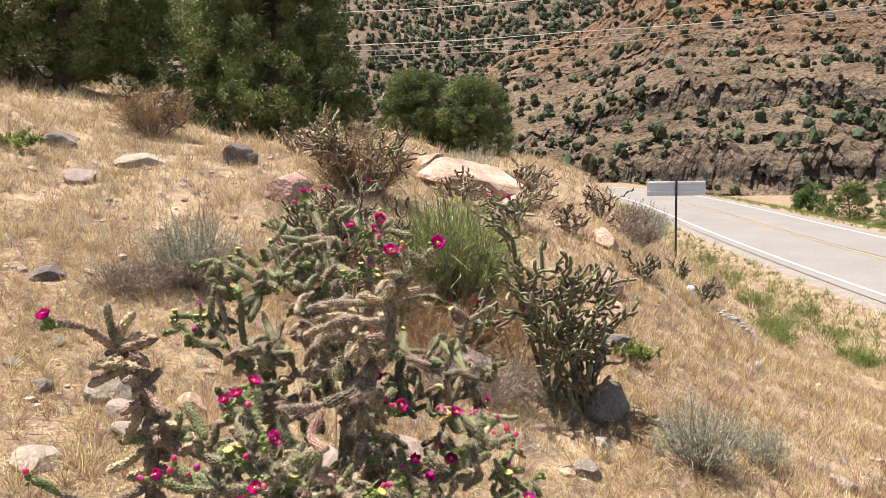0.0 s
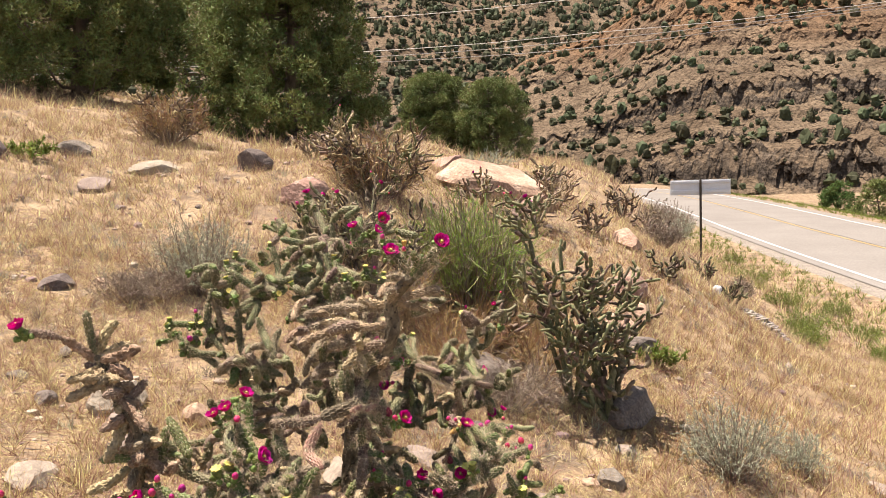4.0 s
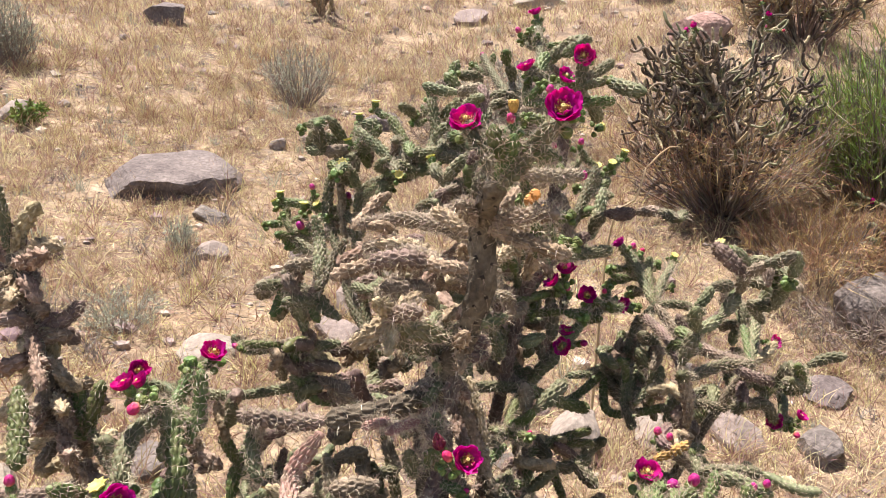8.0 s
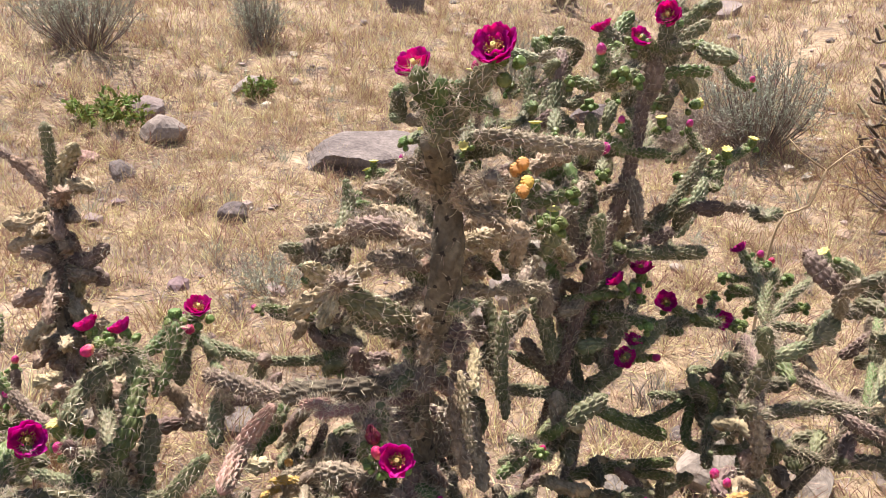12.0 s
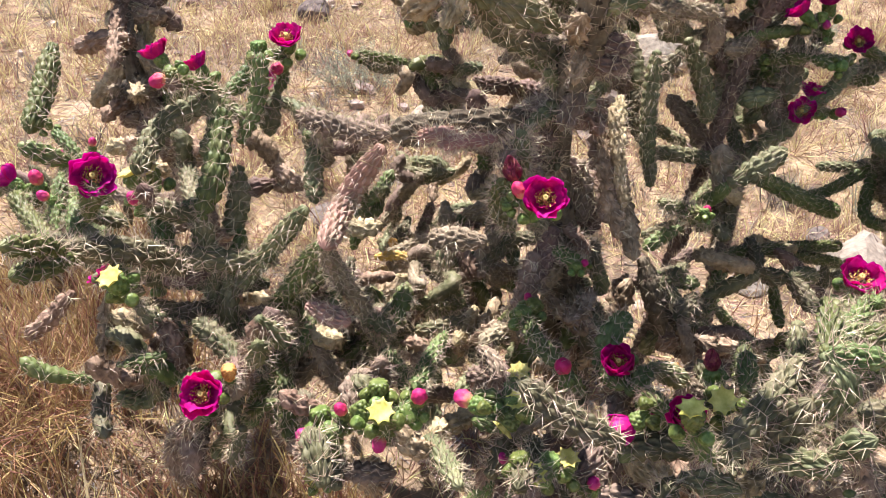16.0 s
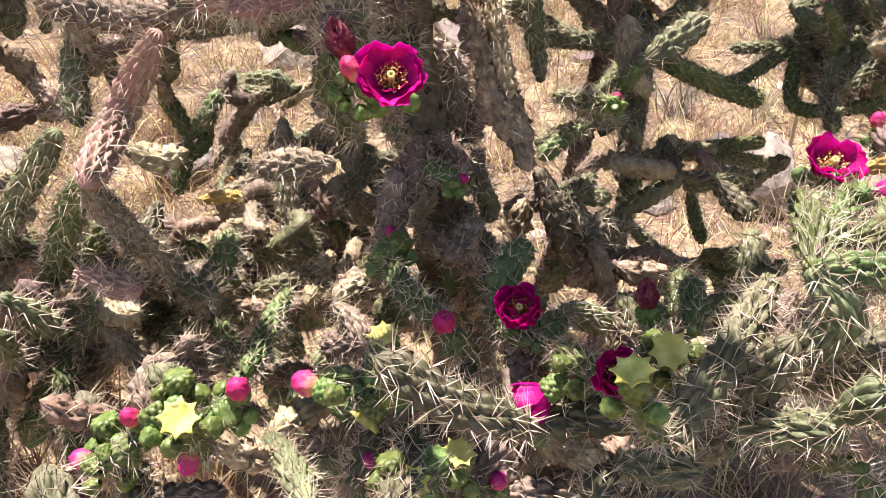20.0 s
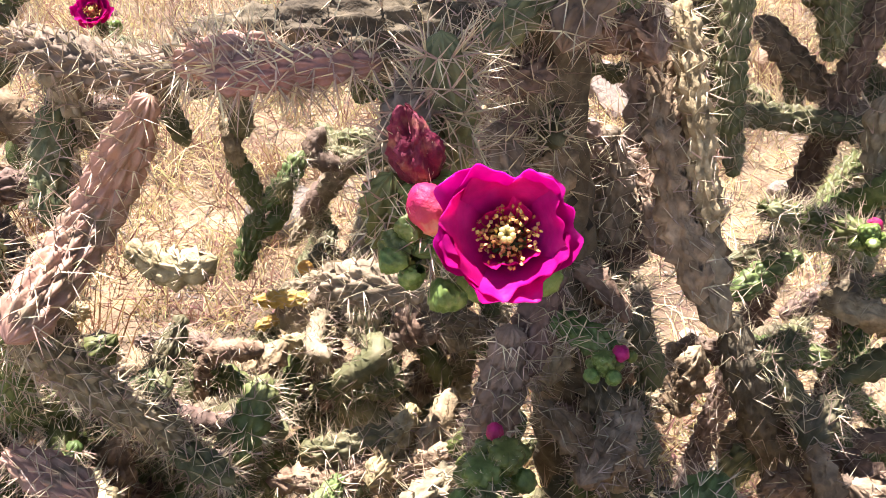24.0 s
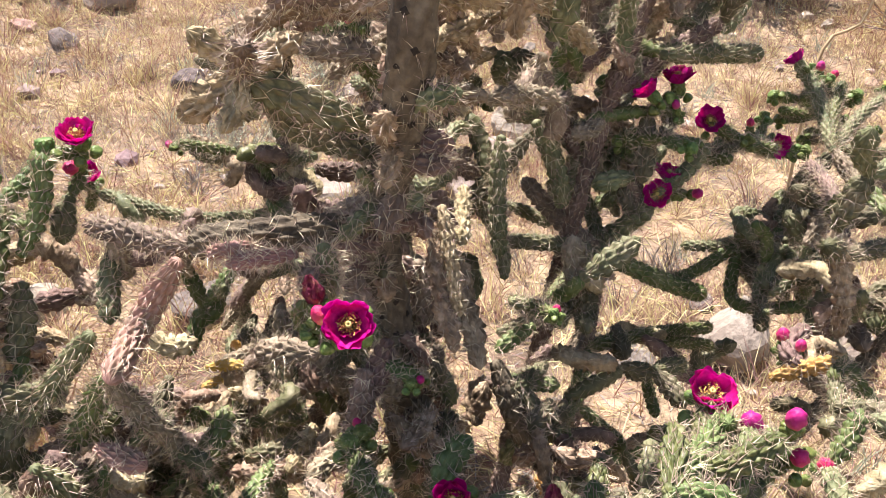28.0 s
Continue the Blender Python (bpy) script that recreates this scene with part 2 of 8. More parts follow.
def cliff_material(name="cliff_rock", orange_from=15.0):
    m = bpy.data.materials.new(name)
    m.use_nodes = True
    n, l = m.node_tree.nodes, m.node_tree.links
    bsdf = n["Principled BSDF"]
    bsdf.inputs["Roughness"].default_value = 0.95
    bsdf.inputs["Specular IOR Level"].default_value = 0.1
    co = n.new("ShaderNodeTexCoord")

    def noise_of(scale, detail=6, stretch=(1, 1, 1)):
        mp = n.new("ShaderNodeMapping")
        mp.inputs["Scale"].default_value = stretch
        t = n.new("ShaderNodeTexNoise")
        t.inputs["Scale"].default_value, t.inputs["Detail"].default_value, t.inputs["Roughness"].default_value = scale, detail, 0.65
        l.new(co.outputs["Object"], mp.inputs["Vector"])
        l.new(mp.outputs["Vector"], t.inputs["Vector"])
        return t.outputs["Fac"]

    def ramp_of(fac, stops):
        r = n.new("ShaderNodeValToRGB")
        while len(r.color_ramp.elements) < len(stops):
            r.color_ramp.elements.new(0.5)
        for e, (p, c) in zip(r.color_ramp.elements, stops):
            e.position, e.color = p, (*c, 1)
        l.new(fac, r.inputs["Fac"])
        return r.outputs["Color"]

    def mix(a, b, fac, kind="MIX"):
        x = n.new("ShaderNodeMixRGB")
        x.blend_type = kind
        l.new(a, x.inputs["Color1"])
        l.new(b, x.inputs["Color2"])
        if isinstance(fac, float):
            x.inputs["Fac"].default_value = fac
        else:
            l.new(fac, x.inputs["Fac"])
        return x.outputs["Color"]

    talus = ramp_of(noise_of(0.09, 9), [(0.3, (0.0975, 0.071, 0.0491)), (0.46, (0.179, 0.135, 0.0952)), (0.70, (0.281, 0.218, 0.156))])
    orange = ramp_of(noise_of(0.028, 5), [(0.42, (0, 0, 0)), (0.56, (1, 1, 1))])
    warm = ramp_of(noise_of(0.3, 4), [(0.3, (0.195, 0.109, 0.0624)), (0.7, (0.304, 0.183, 0.105))])
    place = n.new("ShaderNodeSeparateXYZ")
    l.new(co.outputs["Object"], place.inputs["Vector"])
    upper = n.new("ShaderNodeMapRange")
    upper.inputs["From Min"].default_value, upper.inputs["From Max"].default_value = orange_from, orange_from + 12.0
    l.new(place.outputs["Z"], upper.inputs["Value"])
    body = mix(talus, warm, mix(upper.outputs["Result"], orange, 1.0, "MULTIPLY"))
    bands = ramp_of(noise_of(0.16, 6, (0.10, 0.10, 5.5)), [(0.34, (0.0468, 0.039, 0.0335)), (0.5, (0.105, 0.0874, 0.0718)), (0.66, (0.203, 0.168, 0.134))])
    geo = n.new("ShaderNodeNewGeometry")
    sep = n.new("ShaderNodeSeparateXYZ")
    l.new(geo.outputs["True Normal"], sep.inputs["Vector"])
    steep = ramp_of(sep.outputs["Z"], [(0.50, (1, 1, 1)), (0.74, (0, 0, 0))])
    body = mix(body, mix(bands, warm, mix(upper.outputs["Result"], orange, 0.7, "MULTIPLY")), steep)
    speck = ramp_of(noise_of(1.9, 7), [(0.36, (0.33, 0.32, 0.30)), (0.50, (0.84, 0.82, 0.79)), (0.68, (1.22, 1.18, 1.12))])
    body = mix(body, speck, 1.0, "MULTIPLY")
    l.new(body, bsdf.inputs["Base Color"])
    b = n.new("ShaderNodeBump")
    b.inputs["Strength"].default_value, b.inputs["Distance"].default_value = 1.0, 1.4
    l.new(noise_of(0.9, 8), b.inputs["Height"])
    l.new(b.outputs["Normal"], bsdf.inputs["Normal"])
    return m


M["cliff"] = cliff_material()
M["far_cliff"] = cliff_material("far_cliff_rock", 66.0)


def bud_material():
    """Rose petals that are green and orange at their foot."""
    m = material("flower_bud", [(0.85, 0.85, 0.85), (1.0, 1.0, 1.0)], 60, 0.55, 0.5, 420, vary="object", spread=0.18)
    n, l = m.node_tree.nodes, m.node_tree.links
    co = n.new("ShaderNodeTexCoord")
    sep = n.new("ShaderNodeSeparateXYZ")
    l.new(co.outputs["Object"], sep.inputs["Vector"])
    streak = n.new("ShaderNodeTexNoise")
    streak.inputs["Scale"].default_value = 170
    l.new(co.outputs["Object"], streak.inputs["Vector"])
    add = n.new("ShaderNodeMath")
    add.operation = "MULTIPLY_ADD"
    add.inputs[1].default_value = 0.016
    l.new(streak.outputs["Fac"], add.inputs[0])
    l.new(sep.outputs["Z"], add.inputs[2])
    rng = n.new("ShaderNodeMapRange")
    rng.inputs["From Min"].default_value, rng.inputs["From Max"].default_value = 0.006, 0.034
    l.new(add.outputs["Value"], rng.inputs["Value"])
    ramp = n.new("ShaderNodeValToRGB")
    for _ in range(2):
        ramp.color_ramp.elements.new(0.5)
    for e, (p, c) in zip(ramp.color_ramp.elements, ((0.05, (0.34, 0.32, 0.10)), (0.20, (0.62, 0.22, 0.13)), (0.44, (0.50, 0.05, 0.13)), (0.85, (0.36, 0.012, 0.11)))):
        e.position, e.color = p, (*c, 1)
    l.new(rng.outputs["Result"], ramp.inputs["Fac"])
    hue = next(q for q in n if q.type == "HUE_SAT")
    l.new(ramp.outputs["Color"], hue.inputs["Color"])
    return m


M["bud"] = bud_material()


# ---- mesh tools ----
rnd = np.random.default_rng(7)


def mesh_of(name, verts, faces, mat, smooth=True):
    """A mesh from arrays of corners and of faces with three or four corners (or a list of such arrays)."""
    me = bpy.data.meshes.new(name)
    groups = faces if isinstance(faces, list) else [faces]
    groups = [np.asarray(g, dtype=np.int32) for g in groups if len(g)]
    verts = np.asarray(verts, dtype=np.float32)
    me.vertices.add(len(verts))
    me.vertices.foreach_set("co", verts.ravel())
    loops = np.concatenate([g.ravel() for g in groups])
    sizes = np.concatenate([np.full(len(g), g.shape[1], np.int32) for g in groups])
    me.loops.add(len(loops))
    me.loops.foreach_set("vertex_index", loops)
    me.polygons.add(len(sizes))
    me.polygons.foreach_set("loop_start", np.r_[0, np.cumsum(sizes)[:-1]].astype(np.int32))
    me.polygons.foreach_set("use_smooth", np.full(len(sizes), smooth))
    me.update(calc_edges=True)
    me.materials.append(mat)
    return me


def part(name, mesh, parent, label=""):
    ob = new(name, mesh)
    ob.parent = parent
    return tagged(ob, label) if label else ob


def thing(name, at, label, category, group="", kind=""):
    ob = new(name)
    ob.location = at
    ob.empty_display_size = 0.1
    return tagged(ob, label, category, group, kind)


def solo(name, mesh, at, label, category, group="", kind=""):
    ob = new(name, mesh)
    ob.location = at
    return tagged(ob, label, category, group, kind)


def unit(v):
    v = np.asarray(v, float)
    return v / (np.linalg.norm(v, axis=-1, keepdims=True) + 1e-12)


def curve_points(points, step):
    """Points at even steps along a smooth line through the given ones."""
    p = np.asarray(points, float)
    if len(p) == 2:
        dense = p[0] + (p[1] - p[0]) * np.linspace(0, 1, 12)[:, None]
    else:
        q = np.vstack([2 * p[0] - p[1], p, 2 * p[-1] - p[-2]])
        u = np.linspace(0, 1, 14)[:, None]
        dense = []
        for k in range(1, len(q) - 2):
            a, b, c, d = q[k - 1], q[k], q[k + 1], q[k + 2]
            dense.append(0.5 * (2 * b + (c - a) * u + (2 * a - 5 * b + 4 * c - d) * u**2 + (3 * b - a - 3 * c + d) * u**3))
        dense = np.vstack(dense)
    run = np.r_[0, np.cumsum(np.linalg.norm(np.diff(dense, axis=0), axis=1))]
    count = max(4, int(run[-1] / step) + 1)
    s = np.linspace(0, run[-1], count)
    return np.stack([np.interp(s, run, dense[:, k]) for k in range(3)], 1), s


def frames_along(c):
    """Two directions across a line at each of its points, without twist."""
    t = unit(np.gradient(c, axis=0))
    a = np.cross(t[0], (0.3, 0.5, 0.8))
    a = unit(a if np.linalg.norm(a) > 0.1 else np.cross(t[0], (1, 0, 0)))
    side = np.zeros_like(c)
    for k in range(len(c)):
        a = unit(a - t[k] * (a @ t[k]))
        side[k] = a
    return t, side, np.cross(t, side)


def tube(points, radii, around=8, step=0.05, rough=0.0, caps=True):
    """Corners and faces of a round limb with radii along it."""
    c, s = curve_points(points, step)
    t, a, b = frames_along(c)
    r = np.interp(s / s[-1], np.linspace(0, 1, len(radii)), radii)
    th = np.arange(around) * 2 * np.pi / around
    rr = r[:, None] * (1 + rough * rnd.standard_normal((len(c), around)))
    v = c[:, None] + rr[..., None] * (a[:, None] * np.cos(th)[None, :, None] + b[:, None] * np.sin(th)[None, :, None])
    f = ring_faces(len(c), around)
    v = v.reshape(-1, 3)
    if caps:
        n = len(v)
        v = np.vstack([v, c[0], c[-1]])
        k = np.arange(around)
        f = [f, np.stack([np.full(around, n), (k + 1) % around, k], 1),
             np.stack([np.full(around, n + 1), n - around + k, n - around + (k + 1) % around], 1)]
    else:
        f = [f]
    return v, f


def ring_faces(rings, around):
    i, j = np.meshgrid(np.arange(rings - 1), np.arange(around), indexing="ij")
    p, q = i * around + j, i * around + (j + 1) % around
    return np.stack([p, q, q + around, p + around], -1).reshape(-1, 4)


def join(pieces):
    """One pair of corners and faces out of several."""
    verts, tris, quads, at = [], [], [], 0
    for v, f in pieces:
        for g in f if isinstance(f, list) else [f]:
            g = np.asarray(g)
            if len(g):
                (tris if g.shape[1] == 3 else quads).append(g + at)
        verts.append(v)
        at += len(v)
    return np.vstack(verts), [np.vstack(g) for g in (tris, quads) if g]


def blades(base, tip, width, bend=0.0, simple=False):
    """Thin leaves or grass from base to tip, wide at the foot and pointed; simple ones have one face."""
    base, tip = np.asarray(base, float), np.asarray(tip, float)
    n = len(base)
    along = tip - base
    side = np.cross(along, rnd.standard_normal((n, 3)))
    side = unit(side) * np.reshape(width, (-1, 1)) / 2
    if simple:
        v = np.stack([base - side, base + side, tip], 1).reshape(-1, 3)
        return v, [np.arange(3 * n).reshape(-1, 3)]
    mid = base + along * 0.55 + bend * np.linalg.norm(along, axis=1)[:, None] * np.array([0, 0, 1.0])
    v = np.stack([base - side, base + side, mid + side * 0.8, mid - side * 0.8, tip], 1).reshape(-1, 3)
    k = 5 * np.arange(n)[:, None]
    return v, [np.hstack([k + 2, k + 4, k + 3]), np.hstack([k, k + 1, k + 2, k + 3])]


def stone(size, seed, cut=0.55, levels=3):
    """Corners and faces of a weathered stone: a ball cut by planes and roughened."""
    bm = bmesh.new()
    bmesh.ops.create_icosphere(bm, subdivisions=levels, radius=1.0)
    g = np.random.default_rng(seed)
    v = np.array([p.co[:] for p in bm.verts])
    f = np.array([[p.index for p in q.verts] for q in bm.faces])
    bm.free()
    for _ in range(13):
        d = unit(g.standard_normal(3))
        off = g.uniform(cut, 0.88)
        over = np.maximum(0, v @ d - off)
        v = v - over[:, None] * d * 0.985
    off = g.uniform(0, 50, 3)
    lump = np.array([noise.fractal(Vector(p * 2.2 + off), 0.8, 2.0, 4) for p in v])
    v = v * (1 + 0.055 * lump[:, None])
    return v * np.asarray(size), f


# ---- ground, road, cliffs ----
ROAD_Z = -2.0
ROAD_LINE = [(14.2, -60), (14.3, 0), (14.55, 15), (15.1, 27), (16.1, 40), (17.3, 52), (18.6, 68), (18.4, 84), (13.5, 97), (2, 106), (-20, 112), (-60, 118)]


def smooth_interp(x, xs, ys):
    """Linear steps between the given heights, softened."""
    w = 0.35
    return (np.interp(x - w, xs, ys) + 2 * np.interp(x, xs, ys) + np.interp(x + w, xs, ys)) / 4


def road_x(y):
    pts = np.array(ROAD_LINE[:8], float)
    return np.interp(y, pts[:, 1], pts[:, 0])


def lumps(x, y, size, amount, seed):
    """Smooth random unevenness."""
    g = np.random.default_rng(seed)
    out = np.zeros_like(x)
    for _ in range(7):
        a, p = g.uniform(0, 2 * np.pi), g.uniform(0, 2 * np.pi)
        k = 2 * np.pi / (size * g.uniform(0.6, 1.7))
        out += np.sin(k * (x * np.cos(a) + y * np.sin(a)) + p)
    return out * amount / 2.6


def height(x, y):
    x, y = np.asarray(x, float), np.asarray(y, float)
    fall = smooth_interp(x, [-60, -30, -14, -8, -6.4, -4.5, -2.7, -1.8, -0.8, 0.2, 0.6, 1.5, 3, 5, 8, 10.2],
                         [10, 5.4, 3.0, 1.9, 1.6, 1.0, 0.55, 0.43, 0.26, -0.06, -0.12, -0.3, -0.75, -1.25, -1.8, ROAD_Z])
    share = smooth_interp(x - 0.12 * np.clip(y - 6, 0, 30), [-30, -5, -3, 0.5, 1.5, 2.2, 3, 4.2, 6], [0.5, 0.62, 0.92, 1, 0.98, 0.9, 0.55, 0.12, 0])
    rise = smooth_interp(y, [-30, 5, 6, 8, 10, 12, 15, 20, 30, 60, 90], [0, 0, 0.12, 0.45, 0.9, 1.3, 1.65, 2.1, 2.4, 2.4, 1.0])
    z = fall + share * rise
    z = z + smooth_interp(x, [-9, -5, -2.5, 0, 2], [0.46, 0.38, 0.25, 0.15, 0]) * smooth_interp(y, [8.5, 11, 14, 18, 26], [0, 0.55, 1, 1, 0.6])  # the brow
    z = z + lumps(x, y, 2.6, 0.035, 3) * np.clip((9 - x) / 3, 0, 1) + lumps(x, y, 0.8, 0.012, 4) * np.clip((9 - x) / 3, 0, 1)
    z = z + lumps(x, y, 9, 0.1, 5) * np.clip((np.hypot(x, y - 4) - 6) / 8, 0, 1) * np.clip((9 - x) / 3, 0, 1)
    away = np.abs(x - road_x(y))
    flat = np.clip((7.5 - away) / 2.5, 0, 1) * (y < 96)
    far_bend = np.hypot((x + 22) / 44, (y - 108) / 11)
    flat = np.maximum(flat, np.clip((1.35 - far_bend) / 0.35, 0, 1) * (y > 88))
    z = z * (1 - flat) + (ROAD_Z - 0.03) * flat
    beyond = np.clip((x - road_x(y) - 5.2) / 6, 0, 1) * (y < 130)
    z = z - 1.6 * beyond
    return z


def ground_at(x, y):
    return float(height(np.array([x]), np.array([y]))[0])


def spread(segments):
    out = []
    for a, b, n in segments:
        out.append(np.linspace(a, b, n, endpoint=False))
    return np.concatenate(out + [np.array([segments[-1][1]])])


def grid_faces(nx, ny):
    i, j = np.meshgrid(np.arange(ny - 1), np.arange(nx - 1), indexing="ij")
    p = i * nx + j
    return np.stack([p, p + 1, p + nx + 1, p + nx], -1).reshape(-1, 4)


gx = spread([(-900, -60, 10), (-60, -12, 34), (-12, -6, 40), (-6, 2.5, 150), (2.5, 12, 60), (12, 40, 36), (40, 900, 12)])
gy = spread([(-900, -20, 8), (-20, 0, 20), (0, 8, 150), (8, 20, 80), (20, 60, 60), (60, 125, 40), (125, 900, 10)])
X, Y = np.meshgrid(gx, gy)
ground = solo("ground", mesh_of("ground", np.stack([X, Y, height(X, Y)], -1).reshape(-1, 3), grid_faces(len(gx), len(gy)), M["soil"]),
              (0, 0, 0), "dry tan soil hillside falling to the road", "ground", kind="structure")


def ribbon(line, offsets, lift, step=1.2):
    """A strip that follows a line of the plan, between two distances across it."""
    c, _ = curve_points([(x, y, 0) for x, y in line], step)
    t = unit(np.gradient(c, axis=0))
    side = np.stack([t[:, 1], -t[:, 0], np.zeros(len(t))], 1)
    rows = [c + side * o + np.array([0, 0, ROAD_Z + lift]) for o in offsets]
    v = np.stack(rows, 1).reshape(-1, 3)
    return v, grid_faces(len(offsets), len(c))


NEAR_ROAD = ROAD_LINE
v, f = ribbon(NEAR_ROAD, (-4.6, -4.2, -3.75, 0, 3.75, 4.2, 4.6), 0.0)
v[0::7, 2] -= 0.08
v[6::7, 2] -= 0.08
v[3::7, 2] += 0.05
shoulder = solo("road_shoulder", mesh_of("road_shoulder", v + np.array([0, 0, -0.012]), f, M["gravel"]), (0, 0, 0), "pale gravel shoulder along the road", "shoulder", kind="structure")
v, f = ribbon(NEAR_ROAD, (-3.7, -1.8, 0, 1.8, 3.7), 0.012)
v[2::5, 2] += 0.05
v[1::5, 2] += 0.025
v[3::5, 2] += 0.025
road = solo("road", mesh_of("road", v, f, M["asphalt"]), (0, 0, 0), "sunlit pale grey two-lane asphalt road", "road", kind="structure")
for name, o, lift, mat, text in (("edge_line", -3.22, 0.022, "line_white", "white painted edge line on the asphalt"), ("edge_line", 3.22, 0.022, "line_white", "white painted edge line on the asphalt"),
                                 ("centre_line", 0.0, 0.068, "line_yellow", "faded yellow painted centre line"), ("crack_line", 0.16, 0.066, "tar", "dark crack along the road's middle")):
    w = 0.065 if "line_" in mat else 0.03
    v, f = ribbon(NEAR_ROAD, (o - w, o + w), lift + 0.006)
    if mat == "tar":
        v[:, 0] += np.repeat(0.05 * rnd.standard_normal(len(v) // 2), 2)
    solo(name, mesh_of(name, v, f, M[mat]), (0, 0, 0), text, "road marking", kind="structure")


# the far canyon side: talus slopes broken by ledges
def climb_steps():
    """Runs and rises of a climb from 0 to 1: thin ledges grouped in bands between even talus."""
    g = np.random.default_rng(6)
    run, rise = [-0.05, 0.0, 0.05], [-0.04, -0.01, 0.03]
    for start, stop, share, count in ((0.06, 0.135, 0.125, 3), (0.135, 0.24, 0.065, 2), (0.24, 0.36, 0.165, 6), (0.36, 0.47, 0.075, 3), (0.47, 0.60, 0.14, 4), (0.60, 0.72, 0.10, 4), (0.72, 0.86, 0.18, 4), (0.86, 1.0, 0.12, 3)):
        cut = np.sort(g.uniform(0.1, 0.9, count)) * 0.5 + (np.arange(count) + 0.5) / count * 0.5
        tall = g.uniform(0.5, 1.5, count)
        tall = tall / tall.sum() * share
        for k in range(count):
            p = start + (stop - start) * cut[k]
            base = rise[-1]
            run += [p - 0.004, p + 0.007]
            rise += [base + tall[k] * 0.32, base + tall[k]]
    return np.array(run + [1.06, 1.3]), np.array(rise + [rise[-1] + 0.01, rise[-1] + 0.05])


CLIMB = climb_steps()


def strata(u, v_):
    """Height along a climb from 0 to 1, with steep bands."""
    return np.interp(v_, *CLIMB)


def canyon(name, azimuths, base_far, top_far, crest, seed, text, nu=460, nv=260, ledge=1.0, rock_look="cliff"):
    """A slope seen across the valley: crest heights by bearing, in metres."""
    u = np.linspace(0, 1, nu)
    vv = np.linspace(-0.02, 1.25, nv)
    U, V = np.meshgrid(u, vv)
    bearing = radians(1) * (azimuths[0] + (azimuths[1] - azimuths[0]) * U)
    top = np.interp(np.degrees(bearing), [c[0] for c in crest], [c[1] for c in crest])
    g = np.random.default_rng(seed)
    warp = np.zeros_like(U)
    rough = np.zeros_like(U)
    far = base_far + (top_far - base_far) * V
    px, py = far * np.sin(bearing), far * np.cos(bearing)
    flat_p = np.stack([px.ravel(), py.ravel()], 1)
    off = g.uniform(0, 90, 2)
    warp = np.array([noise.fractal(Vector((a * 0.022 + off[0], b * 0.022 + off[1], 0.3)), 0.9, 2.1, 4) for a, b in flat_p]).reshape(U.shape)
    rough = np.array([noise.fractal(Vector((a * 0.16 + off[1], b * 0.16, 4.0)), 0.7, 2.2, 5) for a, b in flat_p]).reshape(U.shape)
    crag = np.array([noise.fractal(Vector((a * 0.55 + off[0], b * 0.55, 9.0)), 0.6, 2.3, 4) for a, b in flat_p]).reshape(U.shape)
    gully = np.array([noise.fractal(Vector((a * 0.07 + off[0], 7.0, b * 0.012)), 0.9, 2.0, 3) for a, b in flat_p]).reshape(U.shape)
    step = strata(U, np.clip(V + 0.016 * warp + 0.008 * rough + 0.004 * crag, -0.05, 1.3))
    z = (ROAD_Z - 2.5) + (top - ROAD_Z) * (ledge * step + (1 - ledge) * V) + 1.0 * rough * np.clip(V * 8, 0, 1) + 0.45 * crag + 1.2 * gully
    push = far + 4.5 * warp * np.clip(V * 5, 0, 1) + 5 * gully * np.clip(V * 5, 0, 1) + 2.6 * rough + 1.2 * crag
    verts = np.stack([push * np.sin(bearing), push * np.cos(bearing), z], -1).reshape(-1, 3)
    ob = solo(name, mesh_of(name, verts, grid_faces(nu, nv), M[rock_look], smooth=False), (0, 0, 0), text, "cliff", kind="structure")
    return verts.reshape(nv, nu, 3)


cliff_pts = canyon("cliff_near", (-8, 66), 104, 178, [(-8, 14), (2, 20), (5, 25), (8, 27.5), (9.5, 29), (10.6, 31), (12.5, 36), (15, 42.5), (16, 43.5), (22, 43), (27, 42), (34, 38), (50, 40), (66, 38)], 11,
                   "tan and grey canyon wall with thin ledges and junipers", nu=560, nv=330)
ridge_pts = canyon("cliff_far", (-42, 18), 190, 330, [(-42, 60), (-20, 72), (-12, 77), (-7.5, 79), (-4, 77), (-2, 73), (1, 68), (3, 67), (5.5, 70), (7.5, 71), (9, 67), (11, 66), (13, 58), (18, 50)], 23,
                   "distant juniper-covered mountainside", nu=240, nv=110, ledge=0.45, rock_look="far_cliff")


# ---- cactus builders ----
SPINE_LOOK = {  # per areole, length in metres, share of tubercles that carry them
    "green": (4, 0.019), "mature": (4, 0.023), "old": (4, 0.021), "pink": (3, 0.021), "dead": (3, 0.016), "yellow": (3, 0.016),
    "trunkarm": (3, 0.020), "dark_wood": (2, 0.014),
}


